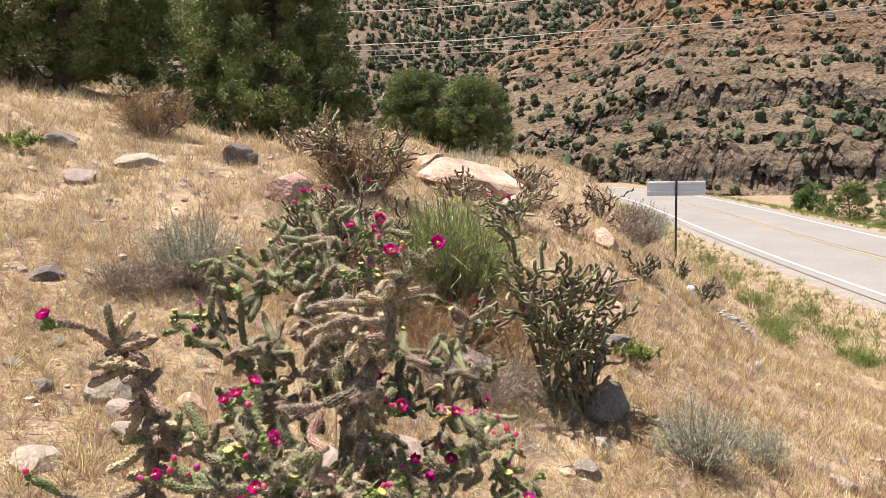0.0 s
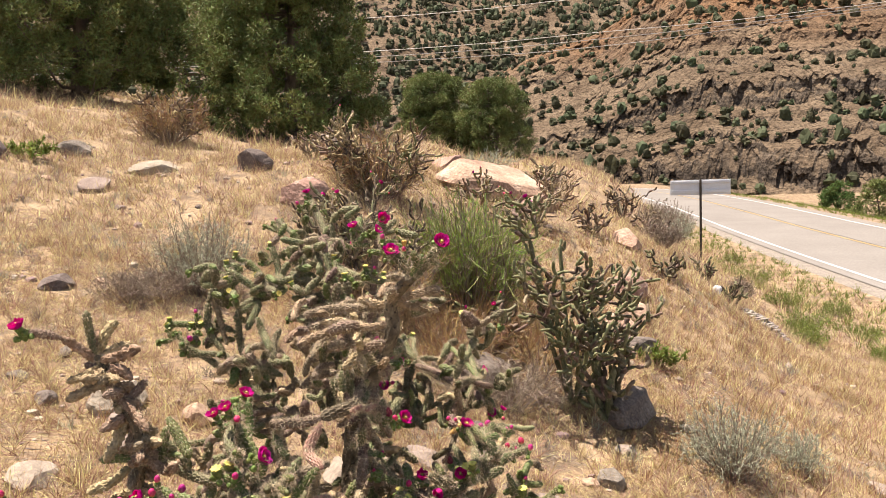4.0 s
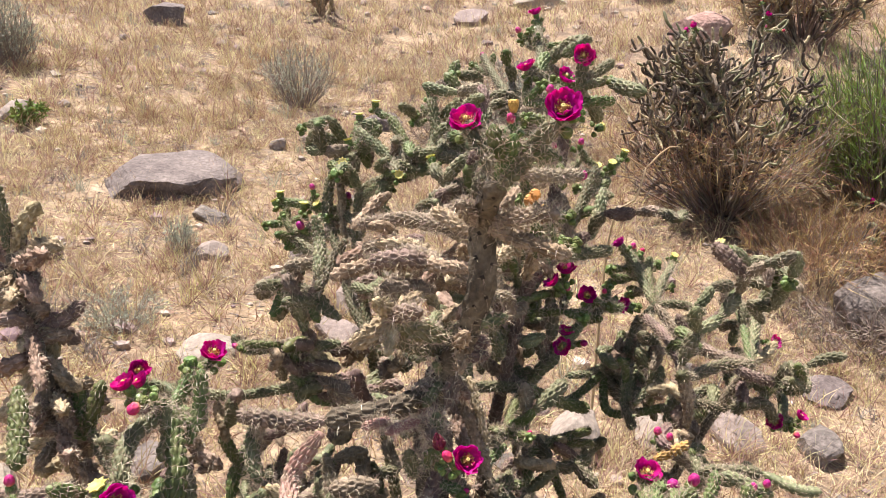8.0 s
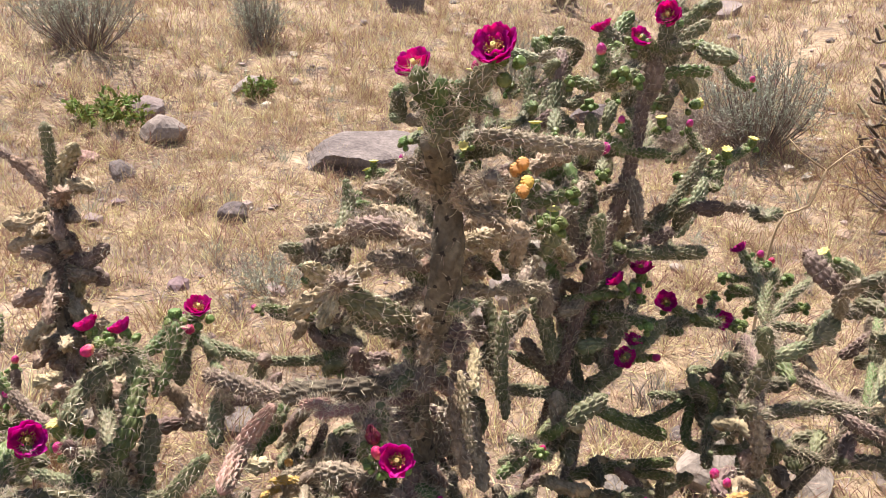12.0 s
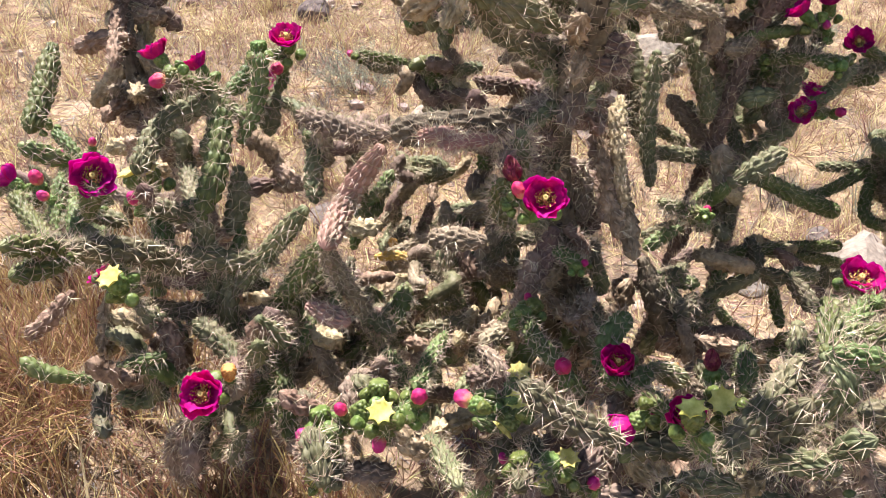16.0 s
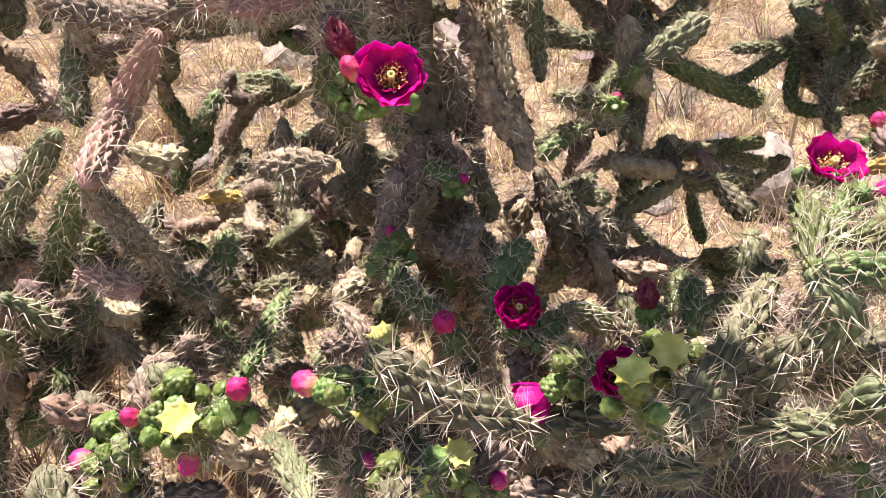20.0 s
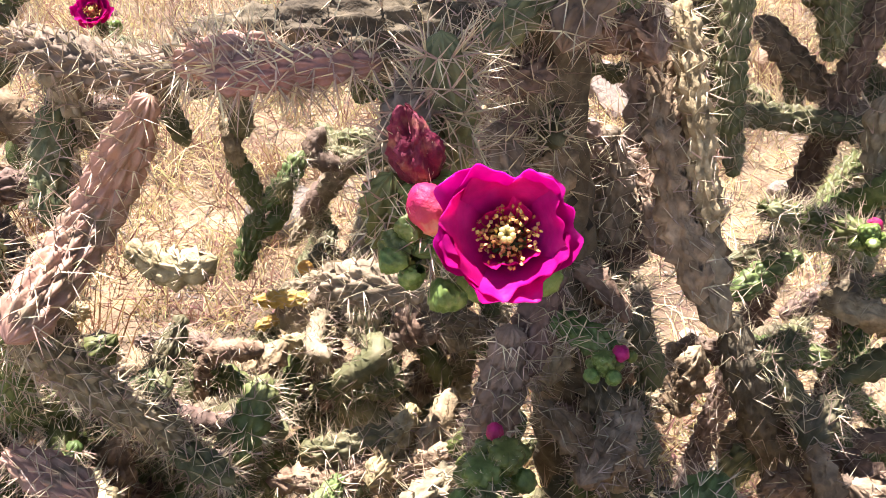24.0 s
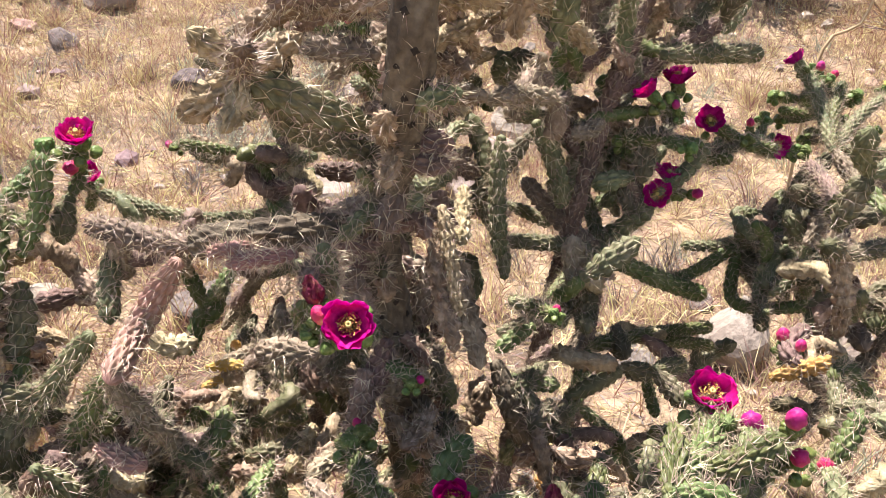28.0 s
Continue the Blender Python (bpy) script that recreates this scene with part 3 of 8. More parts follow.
def stem(points, r, style, fine=1.0):
    """A cholla joint: a limb covered with long tubercles in a lattice of slanting diamonds. Gives corners, faces and areoles."""
    p = np.asarray(points, float)
    length = np.linalg.norm(np.diff(p, axis=0), axis=1).sum()
    if len(p) == 2:
        bow = np.cross(p[1] - p[0], rnd.standard_normal(3))
        p = np.array([p[0], (p[0] + p[1]) / 2 + unit(bow) * length * rnd.uniform(0.02, 0.08), p[1]])
    n = 11 if style == "pink" else (7 if r < 0.0105 else 8) if style in ("dead", "dark_wood") else 8 if r < 0.0105 else 9 if r < 0.0135 else 10
    cuts, steps = (6, 6) if fine > 1.5 or style == "pink" else (4, 4) if fine > 0.97 else (2, 4) if fine > 0.7 else (2, 2)
    pitch = r * {"dead": 1.35, "pink": 1.1}.get(style, 1.05 if fine > 0.7 else 1.5)
    c, s = curve_points(p, 0.001)
    rows = max(3, round(s[-1] / pitch))
    pitch = s[-1] / rows
    even = np.linspace(0, s[-1], rows * steps + 1)
    c = np.stack([np.interp(even, s, c[:, k]) for k in range(3)], 1)
    s = even
    t, a, b = frames_along(c)
    around = n * cuts
    low, amp = {"dead": (0.52, 0.62), "trunkarm": (0.76, 0.32), "old": (0.56, 0.58), "dark_wood": (0.55, 0.60), "pink": (0.66, 0.44)}.get(style, (0.57, 0.56))
    ends = np.minimum(1, np.sqrt(np.clip(1 - np.clip(1 - (s[-1] - s) / (1.6 * r), 0, 1) ** 2, 0.03, 1)))
    start = np.clip(0.55 + 0.45 * s / (2.2 * r), 0, 1)
    swell = 1 + 0.10 * np.sin(np.pi * s / s[-1]) + 0.06 * np.sin(s / (5 * r) + rnd.uniform(0, 6))
    core = r * ends * start * swell
    cell, line = np.arange(around) / cuts, np.arange(len(c)) / steps
    du = np.abs((cell[None, :] - 0.5 * (np.floor(line)[:, None] % 2) + 0.5) % 1 - 0.5)
    dv = (line - np.floor(line))[:, None]
    du2 = 0.5 - du
    q = np.minimum(du * 2 + dv, du2 * 2 + (1 - dv))
    lift = np.clip(1 - q, 0, 1) ** 0.65
    jitter = 0.13 if style == "dead" else 0.05 if style == "old" else 0.02
    rad = core[:, None] * (low + amp * lift) * (1 + jitter * rnd.standard_normal((len(c), around)))
    if style == "dead":
        rad *= 1 + 0.12 * np.sin(cell[None, :] * 1.1 + s[:, None] / r) + 0.06 * rnd.standard_normal((1, around))
    twist = rnd.choice([-1, 1]) * rnd.uniform(0.03, 0.11) / r
    th = (cell * 2 * np.pi / n)[None, :] + (s * twist)[:, None]
    ring = a[:, None] * np.cos(th)[..., None] + b[:, None] * np.sin(th)[..., None]
    v = (c[:, None] + rad[..., None] * ring).reshape(-1, 3)
    v = np.vstack([v, c[-1] + t[-1] * r * 0.15, c[0] - t[0] * r * 0.3])
    m, k = len(v) - 2, np.arange(around)
    f = [ring_faces(len(c), around), np.stack([np.full(around, m), (len(c) - 1) * around + k, (len(c) - 1) * around + (k + 1) % around], 1),
         np.stack([np.full(around, m + 1), (k + 1) % around, k], 1)]
    kk, jj = np.meshgrid(np.arange(0, rows + 1), np.arange(n), indexing="ij")
    sa = ((kk + 0.45) * pitch).ravel()
    ta = (((kk % 2) * 0.5 + jj) * 2 * np.pi / n).ravel() + sa * twist
    keep = sa < s[-1] + 0.1 * r
    sa, ta = sa[keep], ta[keep]
    ip = lambda arr: np.stack([np.interp(sa, s, arr[:, q]) for q in range(3)], 1)
    axis, ia, ib = unit(ip(t)), ip(a), ip(b)
    out = unit(ia * np.cos(ta)[:, None] + ib * np.sin(ta)[:, None])
    spot = ip(c) + out * (np.interp(sa, s, core) * (low + 0.78 * amp))[:, None]
    return v, f, spot, unit(out + 0.35 * axis), axis


def spine_mesh(spot, out, axis, count, long, thick=0.0005):
    """Spines in a star at each areole, as slim three-sided needles."""
    n = len(spot)
    o, at = np.repeat(out, count, 0), np.repeat(spot, count, 0)
    d = unit(o * rnd.uniform(0.25, 1.1, (n * count, 1)) + 0.85 * rnd.standard_normal((n * count, 3)))
    inward = (d * o).sum(1) < 0.05
    d[inward] += o[inward] * 0.9
    d = unit(d)
    size = long * rnd.uniform(0.45, 1.15, (n * count, 1))
    e1 = unit(np.cross(d, (0.21, 0.37, 0.9)))
    e2 = np.cross(d, e1)
    foot = at - o * 0.001
    v = np.stack([foot + thick * e1, foot + thick * (-0.5 * e1 + 0.87 * e2), foot + thick * (-0.5 * e1 - 0.87 * e2), foot + d * size], 1).reshape(-1, 3)
    k = 4 * np.arange(n * count)[:, None]
    return v, np.vstack([np.hstack([k, k + 1, k + 3]), np.hstack([k + 1, k + 2, k + 3]), np.hstack([k + 2, k, k + 3])])


def dots(spot, out, size):
    """Small felt cushions, one at each areole."""
    e1 = unit(np.cross(out, (0.3, 0.2, 0.93)))
    e2 = np.cross(out, e1)
    v = np.stack([spot + size * e1, spot + size * e2, spot - size * e1, spot - size * e2, spot + out * size * 0.7], 1).reshape(-1, 3)
    k = 5 * np.arange(len(spot))[:, None]
    return v, np.vstack([np.hstack([k, k + 1, k + 4]), np.hstack([k + 1, k + 2, k + 4]), np.hstack([k + 2, k + 3, k + 4]), np.hstack([k + 3, k, k + 4])])


JOINT_LABEL = {"green": "fresh green joint with pale spines", "mature": "grey-green ridged joint", "old": "weathered tan joint", "pink": "reddish sunburnt joint",
               "dead": "dead straw-brown joint", "yellow": "yellowed dying joint", "trunkarm": "thick bark-covered limb", "dark_wood": "dark dry stick"}


limbs = {}


def arm(plant, style, r, *points, fine=1.0, spiny=1.0, pool=None):
    """One joint of a plant with its spines."""
    at = np.array(plant.location)
    limbs.setdefault(plant.name, []).append((np.array(points[0]), np.array(points[-1]), style))
    if fine > 0.9 and np.linalg.norm(np.mean(np.asarray(points), axis=0) - np.array((0.07, 2.61, 1.15))) < 0.48:
        fine = 2.0
    v, f, spot, out, axis = stem(points, r * (1.2 if style == "pink" else 1.06), style, fine)
    if 0.7 < fine < 0.97:
        pick = np.arange(len(spot)) % 3 < 2
        spot, out, axis = spot[pick], out[pick], axis[pick]
    if fine < 0.6:
        spot, out, axis = spot[::3], out[::3], axis[::3]
    mat = M["trunk"] if style == "trunkarm" else M[style]
    ob = part("stem_joint", mesh_of("stem_joint", v - at, f, mat), plant, JOINT_LABEL[style])
    count, long = SPINE_LOOK[style]
    count = max(1, round(count * spiny))
    close_by = np.linalg.norm(np.mean(np.asarray(points), axis=0) - np.array((0.07, 2.61, 1.15))) < 0.75
    sv, sf = spine_mesh(spot - at, out, axis, count, long, 0.0005 if close_by else 0.00036)
    if pool is None:
        tagged(part("spine_coat", mesh_of("spine_coat", sv, sf, M["spine"], smooth=False), ob, "straw-coloured needle spines"), kind="stuff")
    else:
        pool.append((sv, [sf]))
    return ob


def pooled_spines(plant, pool):
    """The spines of a plant's far joints, joined."""
    v, f = join(pool)
    tagged(part("spine_coat", mesh_of("spine_coat", v, f, M["spine"], smooth=False), plant, "straw-coloured needle spines"), kind="stuff")


def hook(plant, foot, up, reach=0.028):
    """A short joint that ties a fruit or flower to the nearest limb where it would stand free."""
    foot = np.asarray(foot, float)
    best, spot = 1e9, None
    for a, b, _ in limbs.get(plant.name, ()):
        ab = b - a
        p = a + ab * np.clip((foot - a) @ ab / (ab @ ab + 1e-9), 0, 1)
        d = np.linalg.norm(p - foot)
        if d < best:
            best, spot = d, p
    if reach < best < 0.3:
        spot = foot + (spot - foot) * min(1.0, 0.09 / best)
        best = min(best, 0.09)
        mid = (spot + foot) / 2 - np.asarray(up) * 0.12 * best
        arm(plant, "green", 0.0085, spot, mid, foot)


def trunk(plant, radii, *points):
    """A woody stem with rough bark and dark areoles."""
    at = np.array(plant.location)
    c, s = curve_points(points, 0.010)
    t, a, b = frames_along(c)
    around = 40
    th = np.arange(around) * 2 * np.pi / around
    r = np.interp(s / s[-1], np.linspace(0, 1, len(radii)), radii)
    r = r * 0.88
    bumps = 0.24 * np.abs(np.sin(th[None, :] * 4 + s[:, None] / 0.021)) * np.abs(np.sin(th[None, :] * 4 - s[:, None] / 0.021)) + 0.07 * np.sin(s[:, None] / 0.05 + th[None, :] * 2)
    rad = r[:, None] * (1 + bumps + 0.025 * rnd.standard_normal((len(c), around)))
    v = c[:, None] + rad[..., None] * (a[:, None] * np.cos(th)[None, :, None] + b[:, None] * np.sin(th)[None, :, None])
    v = np.vstack([v.reshape(-1, 3), c[-1] + t[-1] * r[-1] * 0.5])
    k = np.arange(around)
    f = [ring_faces(len(c), around), np.stack([np.full(around, len(v) - 1), (len(c) - 1) * around + k, (len(c) - 1) * around + (k + 1) % around], 1)]
    ob = part("trunk", mesh_of("trunk", v - at, f, M["trunk"]), plant, "grey-tan woody trunk with dark spots")
    kk = np.arange(int(s[-1] / 0.0062))
    sa, ta = kk * 0.0062, kk * 2.39996
    ip = lambda arr: np.stack([np.interp(sa, s, arr[:, q]) for q in range(3)], 1)
    out = unit(ip(a) * np.cos(ta)[:, None] + ip(b) * np.sin(ta)[:, None])
    spot = ip(c) + out * np.interp(sa, s, r)[:, None] * 1.03 - at
    dv, df = dots(spot, out, 0.0055)
    tagged(part("areole_coat", mesh_of("areole_coat", dv, df, M["areole"]), ob, "dark felted areoles"), kind="stuff")
    pick = rnd.random(len(spot)) < 0.9
    sv, sf = spine_mesh(spot[pick], out[pick], out[pick], 4, 0.024)
    tagged(part("spine_coat", mesh_of("spine_coat", sv, sf, M["spine"], smooth=False), ob, "straw-coloured needle spines"), kind="stuff")
    return ob


def petal_mesh(long, wide, spread_out, seed):
    """One broad, rounded, cupped petal with a wavy rim; its foot is at the origin, it rises along z and leans out to +y."""
    g = np.random.default_rng(seed)
    nu, nv = 21, 18
    u, w = np.meshgrid(np.linspace(-1, 1, nu), np.linspace(0, 1, nv))
    half_w = wide / 2 * np.interp(w, [0, 0.2, 0.45, 0.7, 0.9, 1.0], [0.25, 0.60, 0.94, 1.06, 1.04, 0.90])
    run = long * (w - 0.07 * u**2 * w**2 - 0.05 * np.exp(-((u - 0.25 * np.sin(seed)) / 0.16) ** 2) * w**6 - 0.03 * np.sin(7 * u + seed) * w**5)
    tilt = np.radians(np.interp(w, [0, 0.35, 0.7, 1.0], [58, 42 + 10 * spread_out, 18 + 34 * spread_out, 4 + 62 * spread_out]))
    dw = long / (nv - 1)
    y = np.cumsum(np.sin(tilt), 0) * dw * (run / (long * np.maximum(w, 1e-3)))
    z = np.cumsum(np.cos(tilt), 0) * dw * (run / (long * np.maximum(w, 1e-3)))
    y[0], z[0] = 0, 0
    p1, p2 = g.uniform(0, 6, 2)
    x = u * half_w
    y = y - 0.30 * wide * u**2 * np.interp(w, [0, 0.5, 1], [0.1, 0.9, 0.75]) + 0.10 * long * np.sin(3.1 * u + p1) * w**3
    z = z + 0.075 * long * np.sin(4.3 * u + p2) * w**4 + 0.018 * long * np.sin(15 * u + 3 * p1) * w**5
    y = y + 0.022 * long * np.sin(11 * u + 5 * p2) * w**3 + 0.012 * long * np.sin(5 * w + 6 * u + p1)
    v = np.stack([x, y, z], -1).reshape(-1, 3)
    f = grid_faces(nu, nv)
    back = v.copy()
    back[:, 1] += 0.0004
    n = len(v)
    return np.vstack([v, back]), np.vstack([f, f[:, ::-1] + n])


R_FLOWER = 0.0245
PETALS = {}
for cup_name, cup in (("open", 0.46), ("shut", -0.16)):
    PETALS[cup_name] = [mesh_of("petal", *petal_mesh(R_FLOWER * 1.30, R_FLOWER * 1.48, cup + 0.10 * k, 40 + k), M["petal"]) for k in range(3)]
    PETALS[cup_name] += [mesh_of("petal", *petal_mesh(R_FLOWER * 1.12, R_FLOWER * 1.05, cup - 0.15, 50 + k), M["petal"]) for k in range(2)]


def knob(radius, long, seed, bumps=9, fine=True):
    """A small fruit body with tubercles, narrow at the foot, flat on top; from the origin up z."""
    g = np.random.default_rng(seed)
    nu, nv = (49, 29) if fine else (28, 17)
    th, w = np.meshgrid(np.arange(nu) * 2 * np.pi / nu, np.linspace(0, 1, nv))
    prof = np.interp(w, [0, 0.15, 0.5, 0.85, 0.97, 1.0], [0.42, 0.68, 0.95, 1.0, 0.82, 0.45])
    lump = np.zeros_like(th)
    for row in range(6):
        du = (th * bumps / (2 * np.pi) + 0.5 * (row % 2) + 0.12 * g.uniform(-1, 1)) % 1 - 0.5
        dv = w * 5.4 - row - 0.1
        lump = np.maximum(lump, np.sqrt(np.clip(1 - (du / 0.5) ** 2 - (dv / 0.74) ** 2, 0, 1)))
    rad = radius * prof * (0.70 + 0.42 * lump)
    v = np.stack([rad * np.cos(th), rad * np.sin(th), long * w - 0.1 * long], -1).reshape(-1, 3)
    v = np.vstack([v, (0, 0, long * 0.86)])
    k = np.arange(nu)
    f = [ring_faces(nv, nu), np.stack([np.full(nu, len(v) - 1), (nv - 1) * nu + k, (nv - 1) * nu + (k + 1) % nu], 1)]
    return v, f


def bud_mesh(radius, long, seed, nu=24, nv=16):
    """A closed bud of overlapping petal tips in a spiral."""
    th, w = np.meshgrid(np.arange(nu) * 2 * np.pi / nu, np.linspace(0, 1, nv))
    prof = np.interp(w, [0, 0.2, 0.5, 0.8, 0.95, 1.0], [0.5, 0.88, 1.0, 0.76, 0.4, 0.12])
    wave = 1 + 0.17 * (np.abs(np.sin(2.5 * th + 4.0 * w + seed)) - 0.5) * np.clip(w * 3, 0, 1) + 0.05 * np.sin(7 * th - 6 * w)
    rad = radius * prof * wave
    v = np.stack([rad * np.cos(th), rad * np.sin(th), long * w], -1).reshape(-1, 3)
    v = np.vstack([v, (0, 0, long * 0.98)])
    k = np.arange(nu)
    return v, [ring_faces(nv, nu), np.stack([np.full(nu, len(v) - 1), (nv - 1) * nu + k, (nv - 1) * nu + (k + 1) % nu], 1)]


def star_mesh(radius):
    """The yellow cup left where a flower fell: a shallow dish with blunt teeth."""
    nu = 48
    th = np.arange(nu) * 2 * np.pi / nu
    teeth = 1 + 0.38 * np.clip(np.cos(8 * th), 0, 1) ** 1.5
    rows = [(0.02, 0.22, 0), (0.5, 0.20, 0), (0.85, 0.34, 0), (1.05, 0.52, 1), (1.06, 0.44, 1), (0.85, 0.12, 0), (0.5, -0.2, 0)]
    v = [np.stack([radius * q * (teeth if k else 1.0) * np.cos(th), radius * q * (teeth if k else 1.0) * np.sin(th), np.full(nu, radius * z)], -1) for q, z, k in rows]
    v = np.vstack(v)
    return v, ring_faces(len(rows), nu)


def stamen_meshes():
    """Filaments with anthers round a pale stigma."""
    n = 150
    th = rnd.uniform(0, 2 * np.pi, n)
    r0, r1 = rnd.uniform(0.1, 0.25, n), rnd.uniform(0.12, 0.52, n)
    foot = np.stack([r0 * np.cos(th), r0 * np.sin(th), np.full(n, 0.14)], 1) * R_FLOWER
    head = np.stack([r1 * np.cos(th), r1 * np.sin(th), rnd.uniform(0.45, 0.82, n)], 1) * R_FLOWER
    fv, ff = blades(foot, head, np.full(n, 0.0006))
    k = rnd.standard_normal((n, 3))
    av, af = dots(head, unit(k), 0.0010)
    av2, af2 = dots(head, -unit(k), 0.0010)
    anth = join([(av, [af]), (av2, [af2])])
    style_v, style_f = tube([(0, 0, 0.1 * R_FLOWER), (0, 0, 0.62 * R_FLOWER)], (0.0024, 0.0030), 8, 0.004)
    lobes = [(style_v, style_f)]
    for k in range(7):
        a = k * 2 * np.pi / 7
        lobes.append(tube([(0, 0, 0.60 * R_FLOWER), (0.0018 * math.cos(a), 0.0018 * math.sin(a), 0.74 * R_FLOWER), (0.0022 * math.cos(a), 0.0022 * math.sin(a), 0.90 * R_FLOWER)], (0.0018, 0.0017, 0.0011), 6, 0.002))
    sv, sf = join(lobes)
    return (mesh_of("filament_ring", fv, ff, M["filament"]), mesh_of("anther_ring", anth[0], anth[1], M["stamen"]), mesh_of("stigma", sv, sf, M["stigma"]))


FILAMENTS, ANTHERS, STIGMA = stamen_meshes()
FRUITS = [mesh_of("fruit", *knob(0.0115, 0.026, k), M["fruit"]) for k in range(3)]
SMALL_FRUITS = [mesh_of("fruit_bud", *knob(0.0115, 0.026, k, 8, False), M["fruit"]) for k in range(3)]
FRUITS_YELLOW = [mesh_of("fruit", *knob(0.010, 0.026, k + 5), M["fruit_yellow"]) for k in range(2)]
BUDS = [mesh_of("bud", *bud_mesh(0.0105, 0.026, k * 1.7), M["bud"]) for k in range(3)]
STAR = mesh_of("fruit_cup", *star_mesh(0.0108), M["star"])
tv, tf = spine_mesh(np.array([[0.007 * math.cos(a), 0.007 * math.sin(a), z] for z in (0.006, 0.014, 0.021) for a in np.arange(6) + z * 60]),
                    unit(np.array([[math.cos(a), math.sin(a), 0.7] for z in (0.006, 0.014, 0.021) for a in np.arange(6) + z * 60])), None, 3, 0.008, 0.0003)
BRISTLES = mesh_of("spine_coat", tv, tf, M["spine"], smooth=False)
flower_count = [0]


def seat(plant, at, up, size, name, label):
    """An empty part of a plant whose z axis points along up."""
    q = Vector(up).to_track_quat("Z", "Y").to_matrix().to_4x4()
    flower_count[0] += 1
    spin = Matrix.Rotation(flower_count[0] * 2.4, 4, "Z")
    return Matrix.Translation(Vector(at) - plant.location) @ q @ spin @ Matrix.Scale(size, 4)


def put(name, mesh, parent, m, label=""):
    ob = part(name, mesh, parent, label)
    ob.matrix_basis = m
    return ob


def bloom(plant, at, up, size, opening="open"):
    """An open flower: its green fruit below, petals in two rings, stamens and stigma. at: the middle of the flower's throat."""
    n = flower_count[0]
    base = seat(plant, at, up, size, "flower", "")
    base = base @ Matrix.Translation((0, 0, -0.45 * R_FLOWER))
    whole = put("flower", FRUITS[n % 3], plant, base @ Matrix.Translation((0, 0, -0.019)) @ Matrix.Scale(0.95, 4), "magenta flower on a green fruit")
    whole.matrix_basis = base @ Matrix.Translation((0, 0, -0.019))
    hook(plant, np.array(at) - 0.026 * size * unit(up), unit(up), 0.02)
    lift = Matrix.Translation((0, 0, 0.019))
    rings = [(5, 0.0, 0), (4, 0.5, 1), (2, 0.25, 2)]
    for count, turn, ring in rings:
        for k in range(count):
            a = (k + turn) * 2 * math.pi / count + 0.13 * math.sin(7 * k + n + ring)
            lean = Matrix.Rotation(radians((0, 6, 13)[ring] + 5 * math.sin(3 * k + n)), 4, "X")
            s = (1.0, 0.95, 0.8)[ring] * (1 + 0.05 * math.sin(5 * k + 2 * n))
            mesh = PETALS[opening][(k + n + ring) % 3 if ring < 2 else 3 + k % 2]
            put("petal", mesh, whole, lift @ Matrix.Rotation(a, 4, "Z") @ Matrix.Translation((0, 0.1 * R_FLOWER, 0)) @ lean @ Matrix.Scale(s, 4))
    for k in range(4):
        turn = Matrix.Rotation(k * 1.57 + n, 4, "Z") @ Matrix.Translation((0.013, 0, -0.012)) @ Matrix.Rotation(radians(38 + 9 * math.sin(5 * k + n)), 4, "Y")
        put("fruit_bud", SMALL_FRUITS[(n + k) % 3], whole, turn @ Matrix.Scale(0.7 + 0.1 * math.sin(3 * k + n), 4))
    tagged(put("filament_ring", FILAMENTS, whole, lift), kind="stuff")
    tagged(put("anther_ring", ANTHERS, whole, lift), kind="stuff")
    put("stigma", STIGMA, whole, lift)
    return whole


def half(plant, at, up, size):
    return bloom(plant, at, up, size, "shut")


def closed(plant, at, up, size):
    n = flower_count[0]
    base = seat(plant, at, up, size, "bud", "")
    hook(plant, np.array(at) - 0.03 * size * unit(up), unit(up), 0.02)
    ob = put("flower_bud", BUDS[n % 3], plant, base @ Matrix.Translation((0, 0, -0.013)), "closed rose-red flower bud")
    fruit = put("fruit", FRUITS[n % 3], ob, Matrix.Translation((0, 0, -0.021)) @ Matrix.Scale(0.92, 4))
    for k in range(2):
        put("fruit_bud", SMALL_FRUITS[(n + k) % 3], ob, Matrix.Rotation(k * 2.6 + n, 4, "Z") @ Matrix.Translation((0.012, 0, -0.03)) @ Matrix.Rotation(radians(42), 4, "Y") @ Matrix.Scale(0.66, 4))
    tagged(put("spine_coat", BRISTLES, ob, Matrix.Translation((0, 0, -0.021))), kind="stuff")
    return ob


def star_fruit(plant, at, up, size):
    n = flower_count[0]
    base = seat(plant, at, up, size, "fruit", "")
    hook(plant, np.array(at) - 0.024 * size * unit(up), unit(up), 0.02)
    ob = put("fruit", FRUITS[n % 3], plant, base @ Matrix.Translation((0, 0, -0.024)), "green fruit with a pale yellow cup")
    put("fruit_cup", STAR, ob, Matrix.Translation((0, 0, 0.0228)), "pale yellow star-shaped cup")
    tagged(put("spine_coat", BRISTLES, ob, Matrix.Identity(4)), kind="stuff")
    for k in range(3):
        a = k * 2.1 + n
        put("fruit_bud", SMALL_FRUITS[(n + k) % 3], ob, Matrix.Rotation(a, 4, "Z") @ Matrix.Translation((0.011, 0, -0.008)) @ Matrix.Rotation(radians(48), 4, "Y") @ Matrix.Scale(0.62, 4))
    return ob


